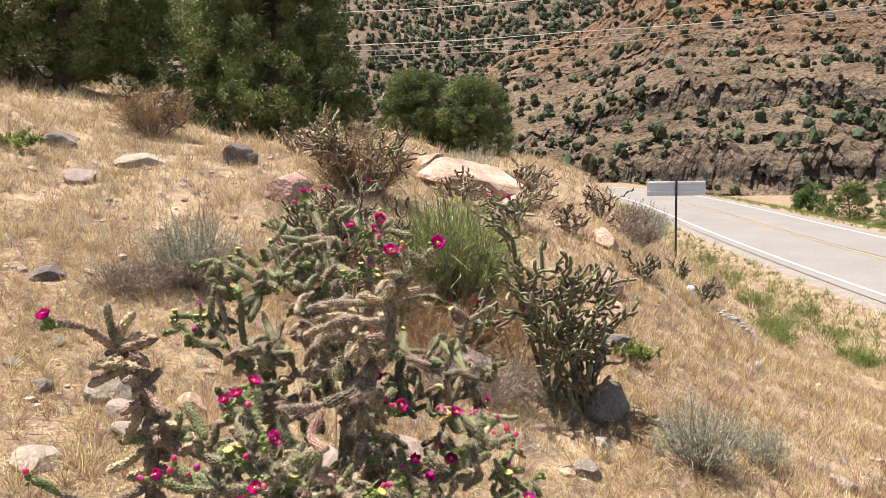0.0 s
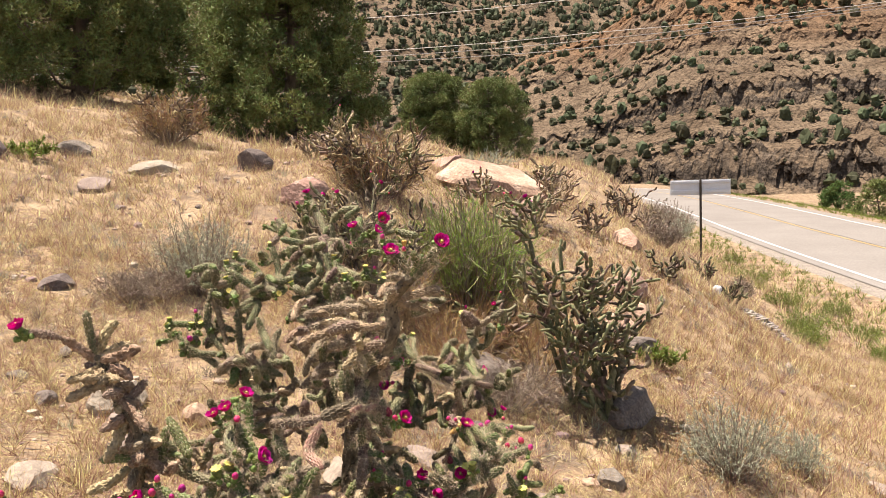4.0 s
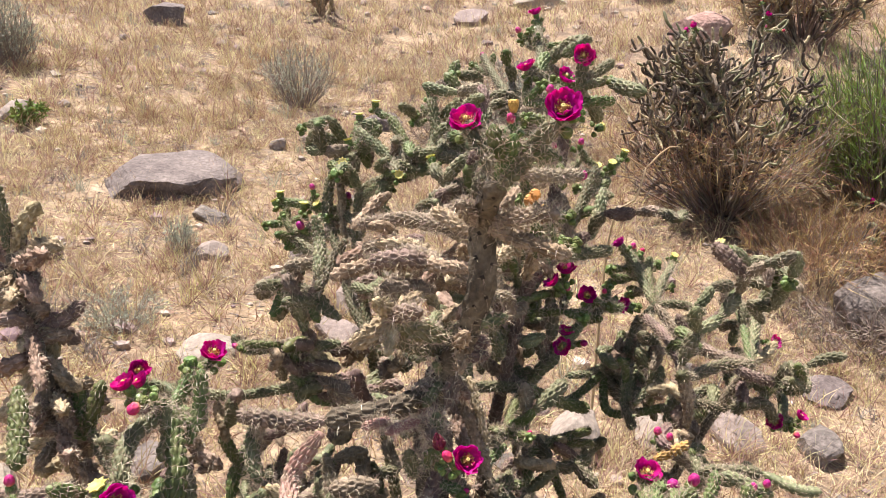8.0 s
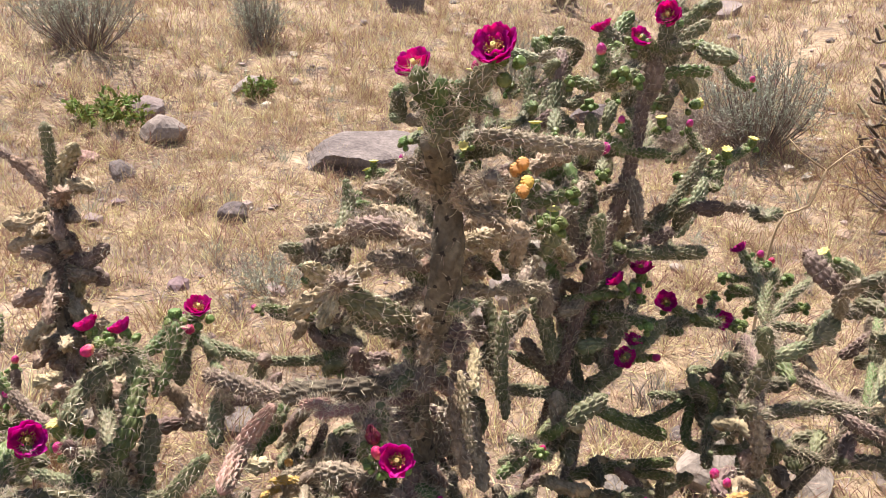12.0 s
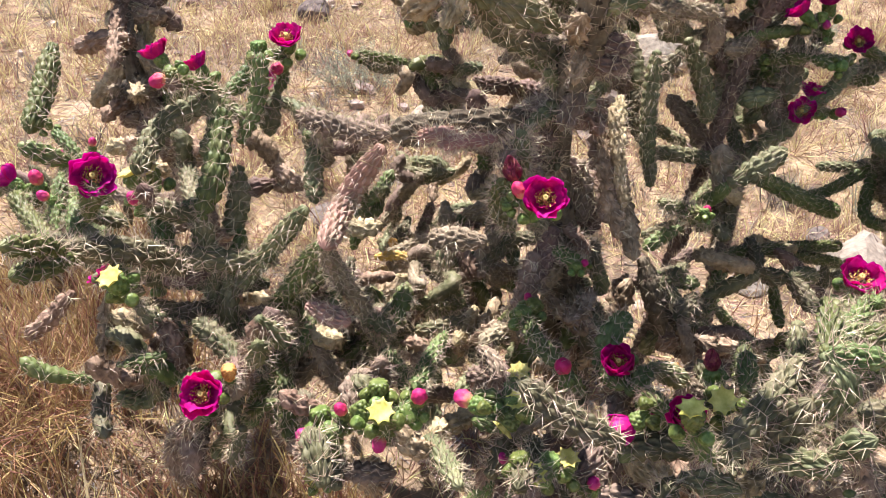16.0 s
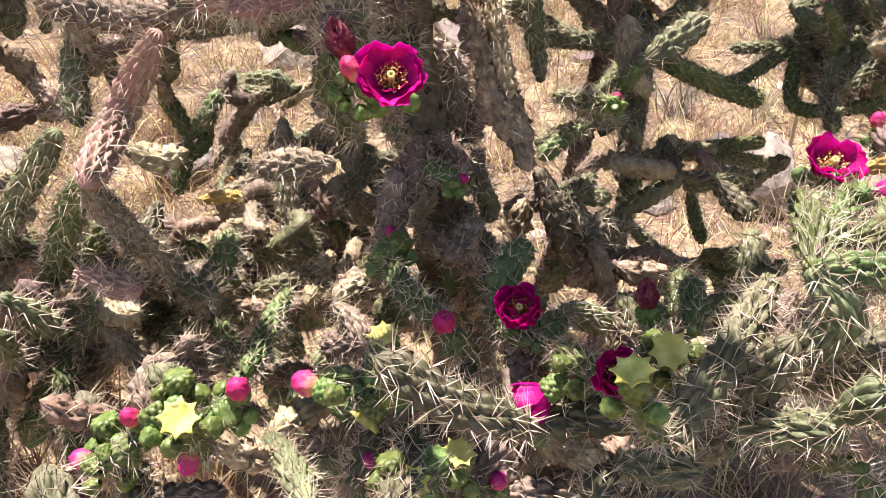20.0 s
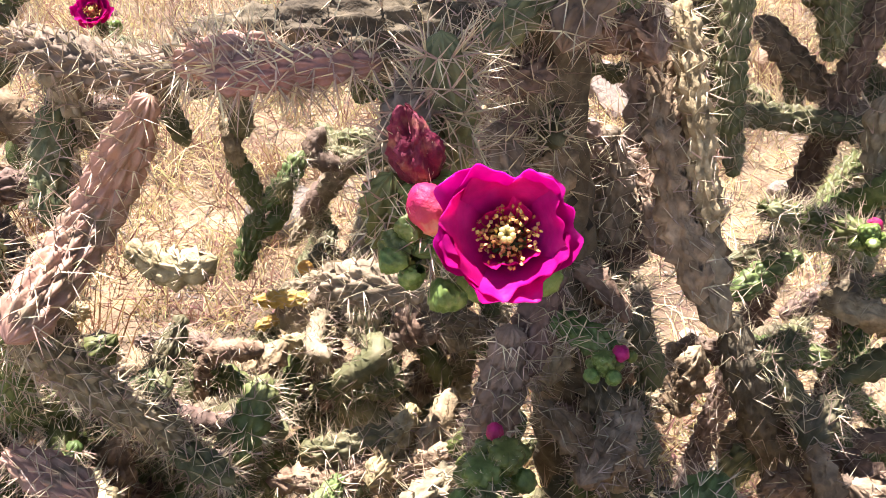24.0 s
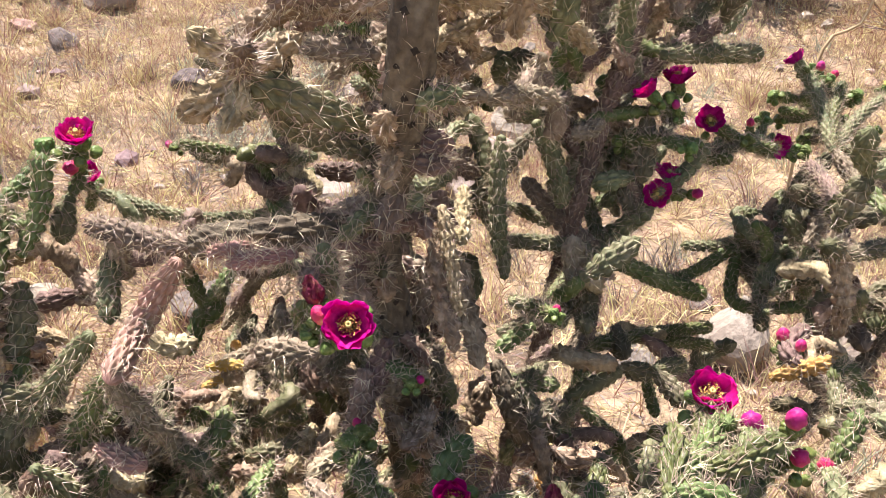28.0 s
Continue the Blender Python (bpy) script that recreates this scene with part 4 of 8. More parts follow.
def green_fruit(plant, at, up, size):
    n = flower_count[0]
    base = seat(plant, at, up, size, "fruit", "")
    hook(plant, np.array(at) - 0.014 * size * unit(up), unit(up), 0.02)
    ob = put("fruit", FRUITS[n % 3], plant, base @ Matrix.Translation((0, 0, -0.013)), "green knobbly fruit cluster")
    tagged(put("spine_coat", BRISTLES, ob, Matrix.Identity(4)), kind="stuff")
    for k in range(4):
        put("fruit_bud", SMALL_FRUITS[(n + k) % 3], ob, Matrix.Rotation(k * 1.6 + n, 4, "Z") @ Matrix.Translation((0.010, 0, -0.004)) @ Matrix.Rotation(radians(40), 4, "Y") @ Matrix.Scale(0.66, 4))
    return ob


def yellow_fruit(plant, at, up, size):
    n = flower_count[0]
    base = seat(plant, at, up, size, "fruit", "")
    hook(plant, np.array(at) - 0.014 * size * unit(up), unit(up), 0.02)
    return put("fruit", FRUITS_YELLOW[n % 2], plant, base @ Matrix.Translation((0, 0, -0.013)), "orange-yellow old fruit")


def wilted(plant, at, up, size):
    """A dried flower: crumpled dark petals over a fruit."""
    base = seat(plant, at, up, size, "flower", "")
    hook(plant, np.array(at) - 0.034 * size * unit(up), unit(up), 0.02)
    v, f = bud_mesh(0.0095, 0.027, 3.0, 64, 34)
    turn = np.arctan2(v[:, 1], v[:, 0])
    w = v[:, 2] / 0.027
    v[:, :2] *= (0.72 + 0.30 * np.abs(np.sin(4.0 * turn + 1.5 * np.sin(3 * w))) * np.clip(3 * w, 0.2, 1) + 0.13 * np.abs(np.sin(11 * turn + 5 * w)) + 0.05 * np.sin(23 * turn + 9 * np.sin(5 * w)))[:, None]
    v[:, 2] *= 1 + 0.22 * np.sin(3 * turn + 1) * w
    v[:, :2] += 0.0004 * rnd.standard_normal((len(v), 2)) * w[:, None]
    ob = put("wilted_flower", mesh_of("wilted_flower", v, f, M["wilt"]), plant, base @ Matrix.Translation((0, 0, -0.014)), "shrivelled maroon wilted flower")
    put("fruit", FRUITS[1], ob, Matrix.Translation((0, 0, -0.021)))
    return ob


# ---- the large flowering cholla ----
main = thing("cholla_cactus", (-0.36, 3.04, ground_at(-0.36, 3.04)), "large spiny flowering cholla with magenta blooms and green joints", "cactus")
trunk(main, (0.044, 0.04, 0.035, 0.026, 0.023, 0.018), (-0.360, 3.040, 0.100), (-0.350, 2.990, 0.700), (-0.315, 2.930, 1.000), (-0.235, 2.910, 1.138), (-0.176, 2.892, 1.270), (-0.173, 2.890, 1.378), (-0.100, 2.810, 1.465))
arm(main, "old", 0.0126, (-0.420, 3.100, 0.150), (-0.420, 3.300, 0.600), (-0.360, 3.380, 1.000), (-0.300, 3.450, 1.300), (-0.280, 3.480, 1.500))
arm(main, "mature", 0.0118, (-0.450, 3.080, 0.200), (-0.620, 3.200, 0.750), (-0.800, 3.360, 1.100), (-0.830, 3.420, 1.280))
arm(main, "old", 0.0106, (-0.300, 3.080, 0.150), (-0.300, 3.250, 0.500), (-0.340, 3.389, 0.845))
arm(main, "trunkarm", 0.0101, (-0.280, 3.050, 0.150), (-0.100, 3.300, 0.450), (0.020, 3.600, 0.720), (0.115, 3.655, 0.899))
arm(main, "old", 0.0103, (-0.420, 3.000, 0.150), (-0.500, 2.800, 0.450), (-0.552, 2.574, 0.739))
arm(main, "green", 0.0118, (-0.100, 2.810, 1.465), (-0.060, 2.790, 1.540))
arm(main, "mature", 0.0126, (-0.100, 2.810, 1.460), (-0.164, 2.833, 1.550))
arm(main, "mature", 0.0118, (-0.090, 2.800, 1.460), (-0.010, 2.820, 1.555))
arm(main, "green", 0.0104, (-0.080, 2.790, 1.500), (-0.088, 2.775, 1.555))
arm(main, "old", 0.0118, (-0.173, 2.890, 1.378), (-0.160, 2.800, 1.430))
arm(main, "old", 0.0111, (-0.173, 2.890, 1.378), (-0.060, 2.860, 1.410), (-0.011, 2.824, 1.423))
arm(main, "dead", 0.0104, (-0.173, 2.890, 1.378), (-0.020, 2.900, 1.340))
arm(main, "dead", 0.0104, (-0.170, 2.880, 1.370), (-0.126, 2.979, 1.344), (-0.148, 3.002, 1.252))
arm(main, "old", 0.0111, (-0.170, 2.900, 1.350), (-0.368, 2.984, 1.345), (-0.480, 2.957, 1.328))
arm(main, "dead", 0.0111, (-0.170, 2.890, 1.360), (-0.291, 2.926, 1.383))
arm(main, "dead", 0.0118, (-0.175, 2.890, 1.300), (-0.373, 2.898, 1.283), (-0.481, 2.869, 1.250))
arm(main, "old", 0.0111, (-0.180, 2.890, 1.280), (-0.337, 2.931, 1.300), (-0.468, 2.955, 1.288))
arm(main, "dead", 0.0104, (-0.180, 2.900, 1.300), (-0.234, 3.133, 1.267), (-0.241, 3.239, 1.198))
arm(main, "old", 0.0111, (-0.189, 2.959, 1.449), (-0.131, 3.064, 1.429), (-0.105, 3.147, 1.418))
arm(main, "mature", 0.0163, (-0.240, 2.878, 1.173), (-0.258, 2.808, 1.209), (-0.270, 2.760, 1.241))
arm(main, "dead", 0.0118, (-0.270, 2.760, 1.241), (-0.261, 2.709, 1.287))
arm(main, "dead", 0.0126, (-0.270, 2.760, 1.241), (-0.317, 2.712, 1.201))
arm(main, "dead", 0.0111, (-0.270, 2.760, 1.241), (-0.244, 2.812, 1.273))
arm(main, "dead", 0.0104, (-0.270, 2.760, 1.241), (-0.250, 2.721, 1.195))
arm(main, "old", 0.0118, (-0.270, 2.760, 1.241), (-0.183, 2.719, 1.279))
arm(main, "old", 0.0126, (-0.271, 2.920, 1.279), (-0.312, 2.881, 1.304), (-0.387, 2.862, 1.291))
arm(main, "dead", 0.0111, (-0.324, 2.953, 1.303), (-0.415, 2.924, 1.307))
arm(main, "old", 0.0118, (-0.300, 2.941, 1.231), (-0.395, 2.905, 1.233))
arm(main, "dead", 0.0111, (-0.393, 2.962, 1.322), (-0.429, 2.925, 1.341))
arm(main, "mature", 0.0118, (-0.272, 2.915, 1.128), (-0.290, 2.828, 1.168), (-0.279, 2.785, 1.218))
arm(main, "green", 0.0081, (-0.705, 3.031, 1.003), (-0.730, 2.950, 1.040), (-0.750, 2.879, 1.064))
arm(main, "mature", 0.0100, (-0.692, 3.033, 0.925), (-0.850, 2.930, 0.905), (-0.985, 2.828, 0.945))
arm(main, "old", 0.0104, (-0.705, 3.031, 1.003), (-0.692, 3.033, 0.925))
arm(main, "mature", 0.0096, (-0.705, 3.031, 1.003), (-0.606, 3.037, 1.037))
arm(main, "old", 0.0118, (-0.688, 3.045, 0.935), (-0.477, 2.978, 0.949))
arm(main, "trunkarm", 0.0185, (-0.305, 2.919, 1.034), (-0.308, 2.780, 1.060), (-0.400, 2.735, 1.040))
arm(main, "old", 0.0133, (-0.400, 2.735, 1.040), (-0.461, 2.725, 1.028), (-0.535, 2.682, 1.041), (-0.522, 2.679, 1.047))
arm(main, "pink", 0.0066, (-0.323, 2.777, 1.032), (-0.270, 2.736, 1.070), (-0.301, 2.709, 1.064))
arm(main, "pink", 0.0060, (-0.227, 2.771, 1.066), (-0.251, 2.706, 1.068))
arm(main, "pink", 0.0122, (-0.396, 2.716, 1.026), (-0.432, 2.677, 0.954), (-0.379, 2.612, 0.921))
arm(main, "mature", 0.0111, (-0.539, 2.698, 1.010), (-0.492, 2.659, 0.934))
arm(main, "dead", 0.0104, (-0.692, 2.669, 0.964), (-0.631, 2.702, 0.900))
arm(main, "dead", 0.0089, (-0.656, 2.670, 0.905), (-0.674, 2.732, 0.893))
arm(main, "old", 0.0111, (-0.535, 2.682, 1.041), (-0.522, 2.694, 1.023), (-0.535, 2.703, 0.964))
arm(main, "green", 0.0148, (-0.558, 2.517, 0.932), (-0.568, 2.551, 0.985), (-0.628, 2.603, 1.072))
arm(main, "green", 0.0118, (-0.628, 2.603, 1.072), (-0.637, 2.638, 1.084), (-0.643, 2.677, 1.114))
arm(main, "green", 0.0081, (-0.628, 2.603, 1.072), (-0.601, 2.533, 1.109))
arm(main, "green", 0.0089, (-0.628, 2.603, 1.072), (-0.675, 2.579, 1.059))
arm(main, "mature", 0.0133, (-0.628, 2.603, 1.072), (-0.630, 2.517, 1.050), (-0.590, 2.453, 1.003))
arm(main, "mature", 0.0133, (-0.651, 2.688, 1.050), (-0.634, 2.664, 0.996))
arm(main, "mature", 0.0133, (-0.607, 2.599, 0.970), (-0.580, 2.562, 0.884))
arm(main, "green", 0.0111, (-0.556, 2.570, 0.898), (-0.540, 2.542, 0.840))
arm(main, "old", 0.0104, (-0.599, 2.508, 1.114), (-0.595, 2.536, 1.102))
arm(main, "green", 0.0096, (-0.619, 2.589, 1.067), (-0.614, 2.643, 1.028))
arm(main, "green", 0.0126, (-0.394, 2.614, 0.921), (-0.489, 2.604, 0.823), (-0.577, 2.601, 0.742))
arm(main, "old", 0.0111, (-0.394, 2.614, 0.921), (-0.420, 2.657, 0.834), (-0.443, 2.699, 0.762))
arm(main, "green", 0.0096, (-0.472, 2.630, 0.779), (-0.465, 2.601, 0.737))
arm(main, "mature", 0.0126, (-0.446, 2.622, 0.951), (-0.498, 2.585, 0.883), (-0.548, 2.550, 0.817))
arm(main, "pink", 0.0118, (-0.552, 2.574, 0.739), (-0.537, 2.619, 0.698), (-0.538, 2.671, 0.651))
arm(main, "old", 0.0118, (-0.552, 2.574, 0.739), (-0.469, 2.515, 0.758), (-0.409, 2.474, 0.771))
arm(main, "green", 0.0104, (-0.552, 2.574, 0.739), (-0.573, 2.474, 0.774))
arm(main, "mature", 0.0133, (-0.552, 2.574, 0.739), (-0.568, 2.525, 0.784), (-0.558, 2.517, 0.932))
arm(main, "mature", 0.0118, (-0.568, 2.525, 0.784), (-0.550, 2.408, 0.842))
arm(main, "green", 0.0111, (-0.552, 2.574, 0.739), (-0.445, 2.558, 0.700), (-0.390, 2.532, 0.648))
arm(main, "mature", 0.0118, (-0.558, 2.517, 0.932), (-0.568, 2.453, 0.966))
arm(main, "mature", 0.0133, (-0.507, 2.471, 0.885), (-0.487, 2.411, 0.942), (-0.476, 2.316, 0.976))
arm(main, "green", 0.0126, (-0.766, 2.423, 1.149), (-0.730, 2.394, 1.104), (-0.688, 2.355, 1.057))
arm(main, "green", 0.0104, (-0.557, 2.378, 1.044), (-0.561, 2.325, 1.080))
arm(main, "mature", 0.0133, (-0.513, 2.468, 0.892), (-0.535, 2.411, 0.909))
arm(main, "green", 0.0111, (-0.448, 2.337, 0.973), (-0.409, 2.266, 0.987))
arm(main, "green", 0.0111, (-0.436, 2.327, 0.987), (-0.394, 2.265, 1.028))
arm(main, "dead", 0.0096, (-0.649, 2.393, 0.812), (-0.620, 2.364, 0.733))
arm(main, "dead", 0.0096, (-0.533, 2.336, 0.891), (-0.546, 2.272, 0.842))
arm(main, "mature", 0.0118, (-0.550, 2.408, 0.842), (-0.529, 2.459, 0.775))
arm(main, "green", 0.0089, (-0.485, 2.418, 0.790), (-0.512, 2.362, 0.775), (-0.539, 2.315, 0.766))
arm(main, "old", 0.0111, (-0.391, 2.418, 0.747), (-0.441, 2.390, 0.687))
arm(main, "mature", 0.0096, (-0.394, 2.474, 0.701), (-0.400, 2.452, 0.643))
arm(main, "green", 0.0104, (-0.502, 2.371, 0.989), (-0.495, 2.386, 1.039))
arm(main, "old", 0.0104, (-0.545, 2.454, 0.973), (-0.532, 2.444, 1.007))
arm(main, "mature", 0.0111, (-0.544, 2.366, 0.898), (-0.528, 2.419, 0.864))
arm(main, "old", 0.0104, (-0.536, 2.450, 0.865), (-0.562, 2.523, 0.854))
arm(main, "green", 0.0096, (-0.619, 3.002, 0.652), (-0.639, 2.942, 0.620), (-0.662, 2.885, 0.596))
arm(main, "green", 0.0096, (-0.662, 2.885, 0.596), (-0.594, 2.969, 0.576))
arm(main, "yellow", 0.0074, (-0.784, 2.947, 0.655), (-0.723, 2.905, 0.608))
arm(main, "yellow", 0.0067, (-0.762, 2.935, 0.638), (-0.768, 2.861, 0.633))
arm(main, "green", 0.0089, (-0.687, 2.881, 0.632), (-0.556, 2.776, 0.635))
arm(main, "mature", 0.0096, (-0.813, 3.140, 0.643), (-0.813, 3.015, 0.654), (-0.785, 2.958, 0.658))
arm(main, "old", 0.0089, (-0.813, 3.015, 0.654), (-0.820, 3.063, 0.720))
arm(main, "old", 0.0096, (-0.863, 2.959, 0.677), (-0.858, 3.052, 0.770))
arm(main, "dead", 0.0096, (-0.923, 3.151, 0.763), (-0.859, 3.089, 0.701))
arm(main, "green", 0.0104, (-0.477, 2.736, 0.680), (-0.373, 2.702, 0.694), (-0.306, 2.675, 0.710))
arm(main, "green", 0.0104, (-0.371, 2.781, 0.734), (-0.297, 2.679, 0.722))
arm(main, "green", 0.0096, (-0.477, 2.736, 0.680), (-0.514, 2.708, 0.712))
arm(main, "mature", 0.0096, (-0.443, 2.699, 0.762), (-0.477, 2.736, 0.680))
arm(main, "old", 0.0148, (-0.406, 2.883, 0.837), (-0.494, 2.839, 0.823))
arm(main, "old", 0.0133, (-0.575, 2.929, 0.834), (-0.532, 2.887, 0.717))
arm(main, "dead", 0.0104, (-0.405, 2.839, 0.676), (-0.351, 2.867, 0.728))
arm(main, "dead", 0.0118, (-0.306, 2.950, 0.745), (-0.259, 2.981, 0.701))
arm(main, "old", 0.0148, (-0.289, 2.879, 0.861), (-0.305, 2.858, 0.753))
arm(main, "trunkarm", 0.017, (-0.293, 3.102, 0.779), (-0.240, 3.136, 0.618))
arm(main, "yellow", 0.0089, (-0.209, 3.095, 0.632), (-0.176, 3.110, 0.595))
arm(main, "mature", 0.0118, (-0.296, 2.848, 0.906), (-0.277, 2.805, 0.982))
arm(main, "green", 0.0096, (-0.203, 2.750, 1.000), (-0.193, 2.753, 1.032))
arm(main, "old", 0.0096, (-0.261, 2.824, 1.034), (-0.214, 2.779, 1.051), (-0.195, 2.755, 1.037))
arm(main, "old", 0.0133, (-0.283, 2.870, 0.999), (-0.268, 2.867, 0.925))
arm(main, "old", 0.0126, (-0.285, 2.913, 0.891), (-0.296, 2.887, 0.815))
arm(main, "green", 0.0133, (-0.137, 2.854, 0.769), (-0.143, 2.880, 0.799), (-0.156, 2.926, 0.810))
arm(main, "green", 0.0096, (-0.233, 2.813, 0.817), (-0.187, 2.797, 0.803), (-0.136, 2.794, 0.795))
arm(main, "green", 0.0104, (-0.137, 2.854, 0.769), (-0.082, 2.844, 0.770))
arm(main, "green", 0.0096, (-0.126, 2.820, 0.748), (-0.137, 2.794, 0.784))
arm(main, "mature", 0.0118, (-0.115, 2.767, 0.717), (-0.123, 2.818, 0.743))
arm(main, "mature", 0.0126, (-0.110, 2.728, 0.733), (-0.054, 2.655, 0.737))
arm(main, "green", 0.0104, (-0.172, 2.678, 0.781), (-0.148, 2.709, 0.775))
arm(main, "green", 0.0096, (-0.146, 2.712, 0.775), (-0.160, 2.745, 0.790))
arm(main, "green", 0.0096, (-0.145, 2.711, 0.772), (-0.130, 2.698, 0.754))
arm(main, "green", 0.0111, (-0.060, 2.722, 0.732), (-0.065, 2.679, 0.738))
arm(main, "mature", 0.0126, (-0.143, 2.638, 0.688), (-0.254, 2.664, 0.679))
arm(main, "mature", 0.0118, (-0.261, 2.534, 0.659), (-0.318, 2.567, 0.678))
arm(main, "green", 0.0111, (-0.248, 2.598, 0.708), (-0.210, 2.581, 0.780))
arm(main, "green", 0.0111, (-0.323, 2.554, 0.672), (-0.334, 2.562, 0.721))
arm(main, "mature", 0.0118, (-0.473, 2.535, 0.677), (-0.412, 2.549, 0.634))
arm(main, "mature", 0.0126, (-0.126, 2.671, 0.697), (-0.141, 2.716, 0.726))
arm(main, "green", 0.0111, (-0.077, 2.847, 0.764), (-0.089, 2.898, 0.773))
arm(main, "green", 0.0104, (0.014, 2.823, 0.787), (-0.056, 2.849, 0.776))
arm(main, "mature", 0.0148, (-0.066, 2.786, 0.724), (0.014, 2.859, 0.739), (0.070, 2.945, 0.762))
arm(main, "green", 0.0118, (0.045, 2.866, 0.806), (0.008, 2.883, 0.797))
arm(main, "green", 0.0104, (0.011, 2.888, 0.797), (-0.005, 2.917, 0.811))
arm(main, "mature", 0.0133, (0.104, 2.872, 0.759), (0.122, 2.896, 0.845))
arm(main, "mature", 0.0126, (0.034, 2.817, 0.725), (0.095, 2.838, 0.737))
arm(main, "green", 0.0118, (-0.057, 3.042, 0.769), (-0.031, 3.003, 0.727))
arm(main, "mature", 0.0126, (0.009, 3.043, 0.828), (0.032, 3.018, 0.794), (0.054, 3.000, 0.754))
arm(main, "green", 0.0118, (0.119, 2.915, 0.893), (0.087, 3.045, 0.881), (0.100, 3.039, 0.897))
arm(main, "green", 0.0118, (0.119, 2.915, 0.893), (0.089, 2.964, 0.905), (0.071, 2.982, 0.911))
arm(main, "mature", 0.0133, (0.119, 2.915, 0.893), (0.143, 2.917, 0.862), (0.116, 2.913, 0.812))
arm(main, "green", 0.0111, (0.119, 2.915, 0.893), (0.168, 2.942, 0.897))
arm(main, "mature", 0.0133, (0.116, 2.913, 0.812), (0.041, 2.886, 0.760))
arm(main, "mature", 0.0133, (0.103, 2.863, 0.771), (0.177, 2.872, 0.805))
arm(main, "mature", 0.0126, (0.171, 2.862, 0.823), (0.202, 2.875, 0.856))
arm(main, "green", 0.0104, (0.035, 2.914, 0.799), (-0.000, 2.959, 0.817))
arm(main, "mature", 0.0118, (0.032, 2.809, 0.723), (0.050, 2.764, 0.728))
arm(main, "mature", 0.0133, (-0.340, 3.389, 0.845), (-0.273, 3.429, 0.928))
arm(main, "mature", 0.0118, (-0.340, 3.389, 0.845), (-0.421, 3.249, 0.886))
arm(main, "mature", 0.0104, (-0.340, 3.389, 0.845), (-0.435, 3.453, 0.911))
arm(main, "green", 0.0133, (-0.340, 3.389, 0.845), (-0.252, 3.568, 0.735))
arm(main, "mature", 0.0141, (-0.340, 3.389, 0.845), (-0.322, 3.331, 0.724))
arm(main, "old", 0.0126, (-0.340, 3.389, 0.845), (-0.489, 3.363, 0.947))
arm(main, "green", 0.0089, (-0.340, 3.389, 0.845), (-0.308, 3.225, 0.828))
arm(main, "mature", 0.0126, (-0.421, 3.249, 0.886), (-0.459, 3.219, 0.962))
arm(main, "mature", 0.0118, (-0.444, 3.592, 1.011), (-0.420, 3.497, 0.935))
arm(main, "mature", 0.0133, (-0.500, 3.609, 1.011), (-0.430, 3.542, 0.934))
arm(main, "old", 0.0133, (-0.459, 3.241, 0.984), (-0.446, 3.125, 1.057))
arm(main, "mature", 0.0104, (-0.389, 3.217, 0.842), (-0.431, 3.246, 0.899))
arm(main, "green", 0.0089, (-0.202, 3.121, 0.882), (-0.310, 3.148, 0.857))
arm(main, "green", 0.0096, (-0.277, 3.163, 0.820), (-0.298, 3.107, 0.793))
arm(main, "mature", 0.0096, (-0.275, 3.116, 0.877), (-0.249, 3.202, 0.818))
arm(main, "green", 0.0111, (-0.311, 3.318, 0.712), (-0.311, 3.481, 0.671), (-0.268, 3.626, 0.647))
arm(main, "green", 0.0104, (-0.308, 3.479, 0.662), (-0.256, 3.615, 0.615))
arm(main, "green", 0.0118, (-0.215, 3.131, 0.682), (-0.268, 3.253, 0.681), (-0.297, 3.306, 0.721))
arm(main, "green", 0.0089, (-0.259, 3.245, 0.657), (-0.228, 3.314, 0.572))
arm(main, "green", 0.0089, (-0.321, 3.499, 0.594), (-0.281, 3.485, 0.512))
arm(main, "old", 0.0096, (-0.274, 3.488, 0.617), (-0.252, 3.573, 0.563))
arm(main, "mature", 0.0104, (-0.280, 3.191, 0.745), (-0.269, 3.103, 0.742))
arm(main, "dead", 0.0096, (-0.251, 3.348, 0.535), (-0.190, 3.532, 0.526))
arm(main, "dead", 0.0141, (-0.370, 3.080, 1.020), (-0.341, 3.054, 0.940), (-0.278, 3.008, 0.874))
arm(main, "dead", 0.0133, (-0.327, 3.064, 0.949), (-0.290, 3.046, 0.891), (-0.239, 3.023, 0.825))
arm(main, "dead", 0.0104, (-0.398, 3.148, 1.005), (-0.347, 3.092, 0.946))
arm(main, "mature", 0.0118, (-0.363, 3.426, 0.827), (-0.317, 3.431, 0.890), (-0.270, 3.434, 0.950))
arm(main, "mature", 0.0126, (-0.363, 3.426, 0.827), (-0.368, 3.323, 0.733))
arm(main, "mature", 0.0111, (-0.270, 3.434, 0.950), (-0.241, 3.520, 1.017))
arm(main, "green", 0.0096, (-0.250, 3.535, 1.049), (-0.211, 3.673, 0.980))
arm(main, "mature", 0.0111, (-0.155, 3.767, 0.969), (-0.244, 3.867, 1.036), (-0.295, 3.877, 1.090))
arm(main, "mature", 0.0096, (-0.155, 3.767, 0.969), (-0.046, 3.860, 0.933))
arm(main, "mature", 0.0118, (-0.155, 3.767, 0.969), (-0.199, 3.735, 0.845))
arm(main, "mature", 0.0096, (-0.155, 3.767, 0.969), (-0.173, 3.967, 1.019))
arm(main, "green", 0.0089, (-0.155, 3.767, 0.969), (-0.220, 3.912, 1.052))
arm(main, "old", 0.0111, (-0.155, 3.767, 0.969), (-0.049, 3.722, 0.894), (0.084, 3.682, 0.889))
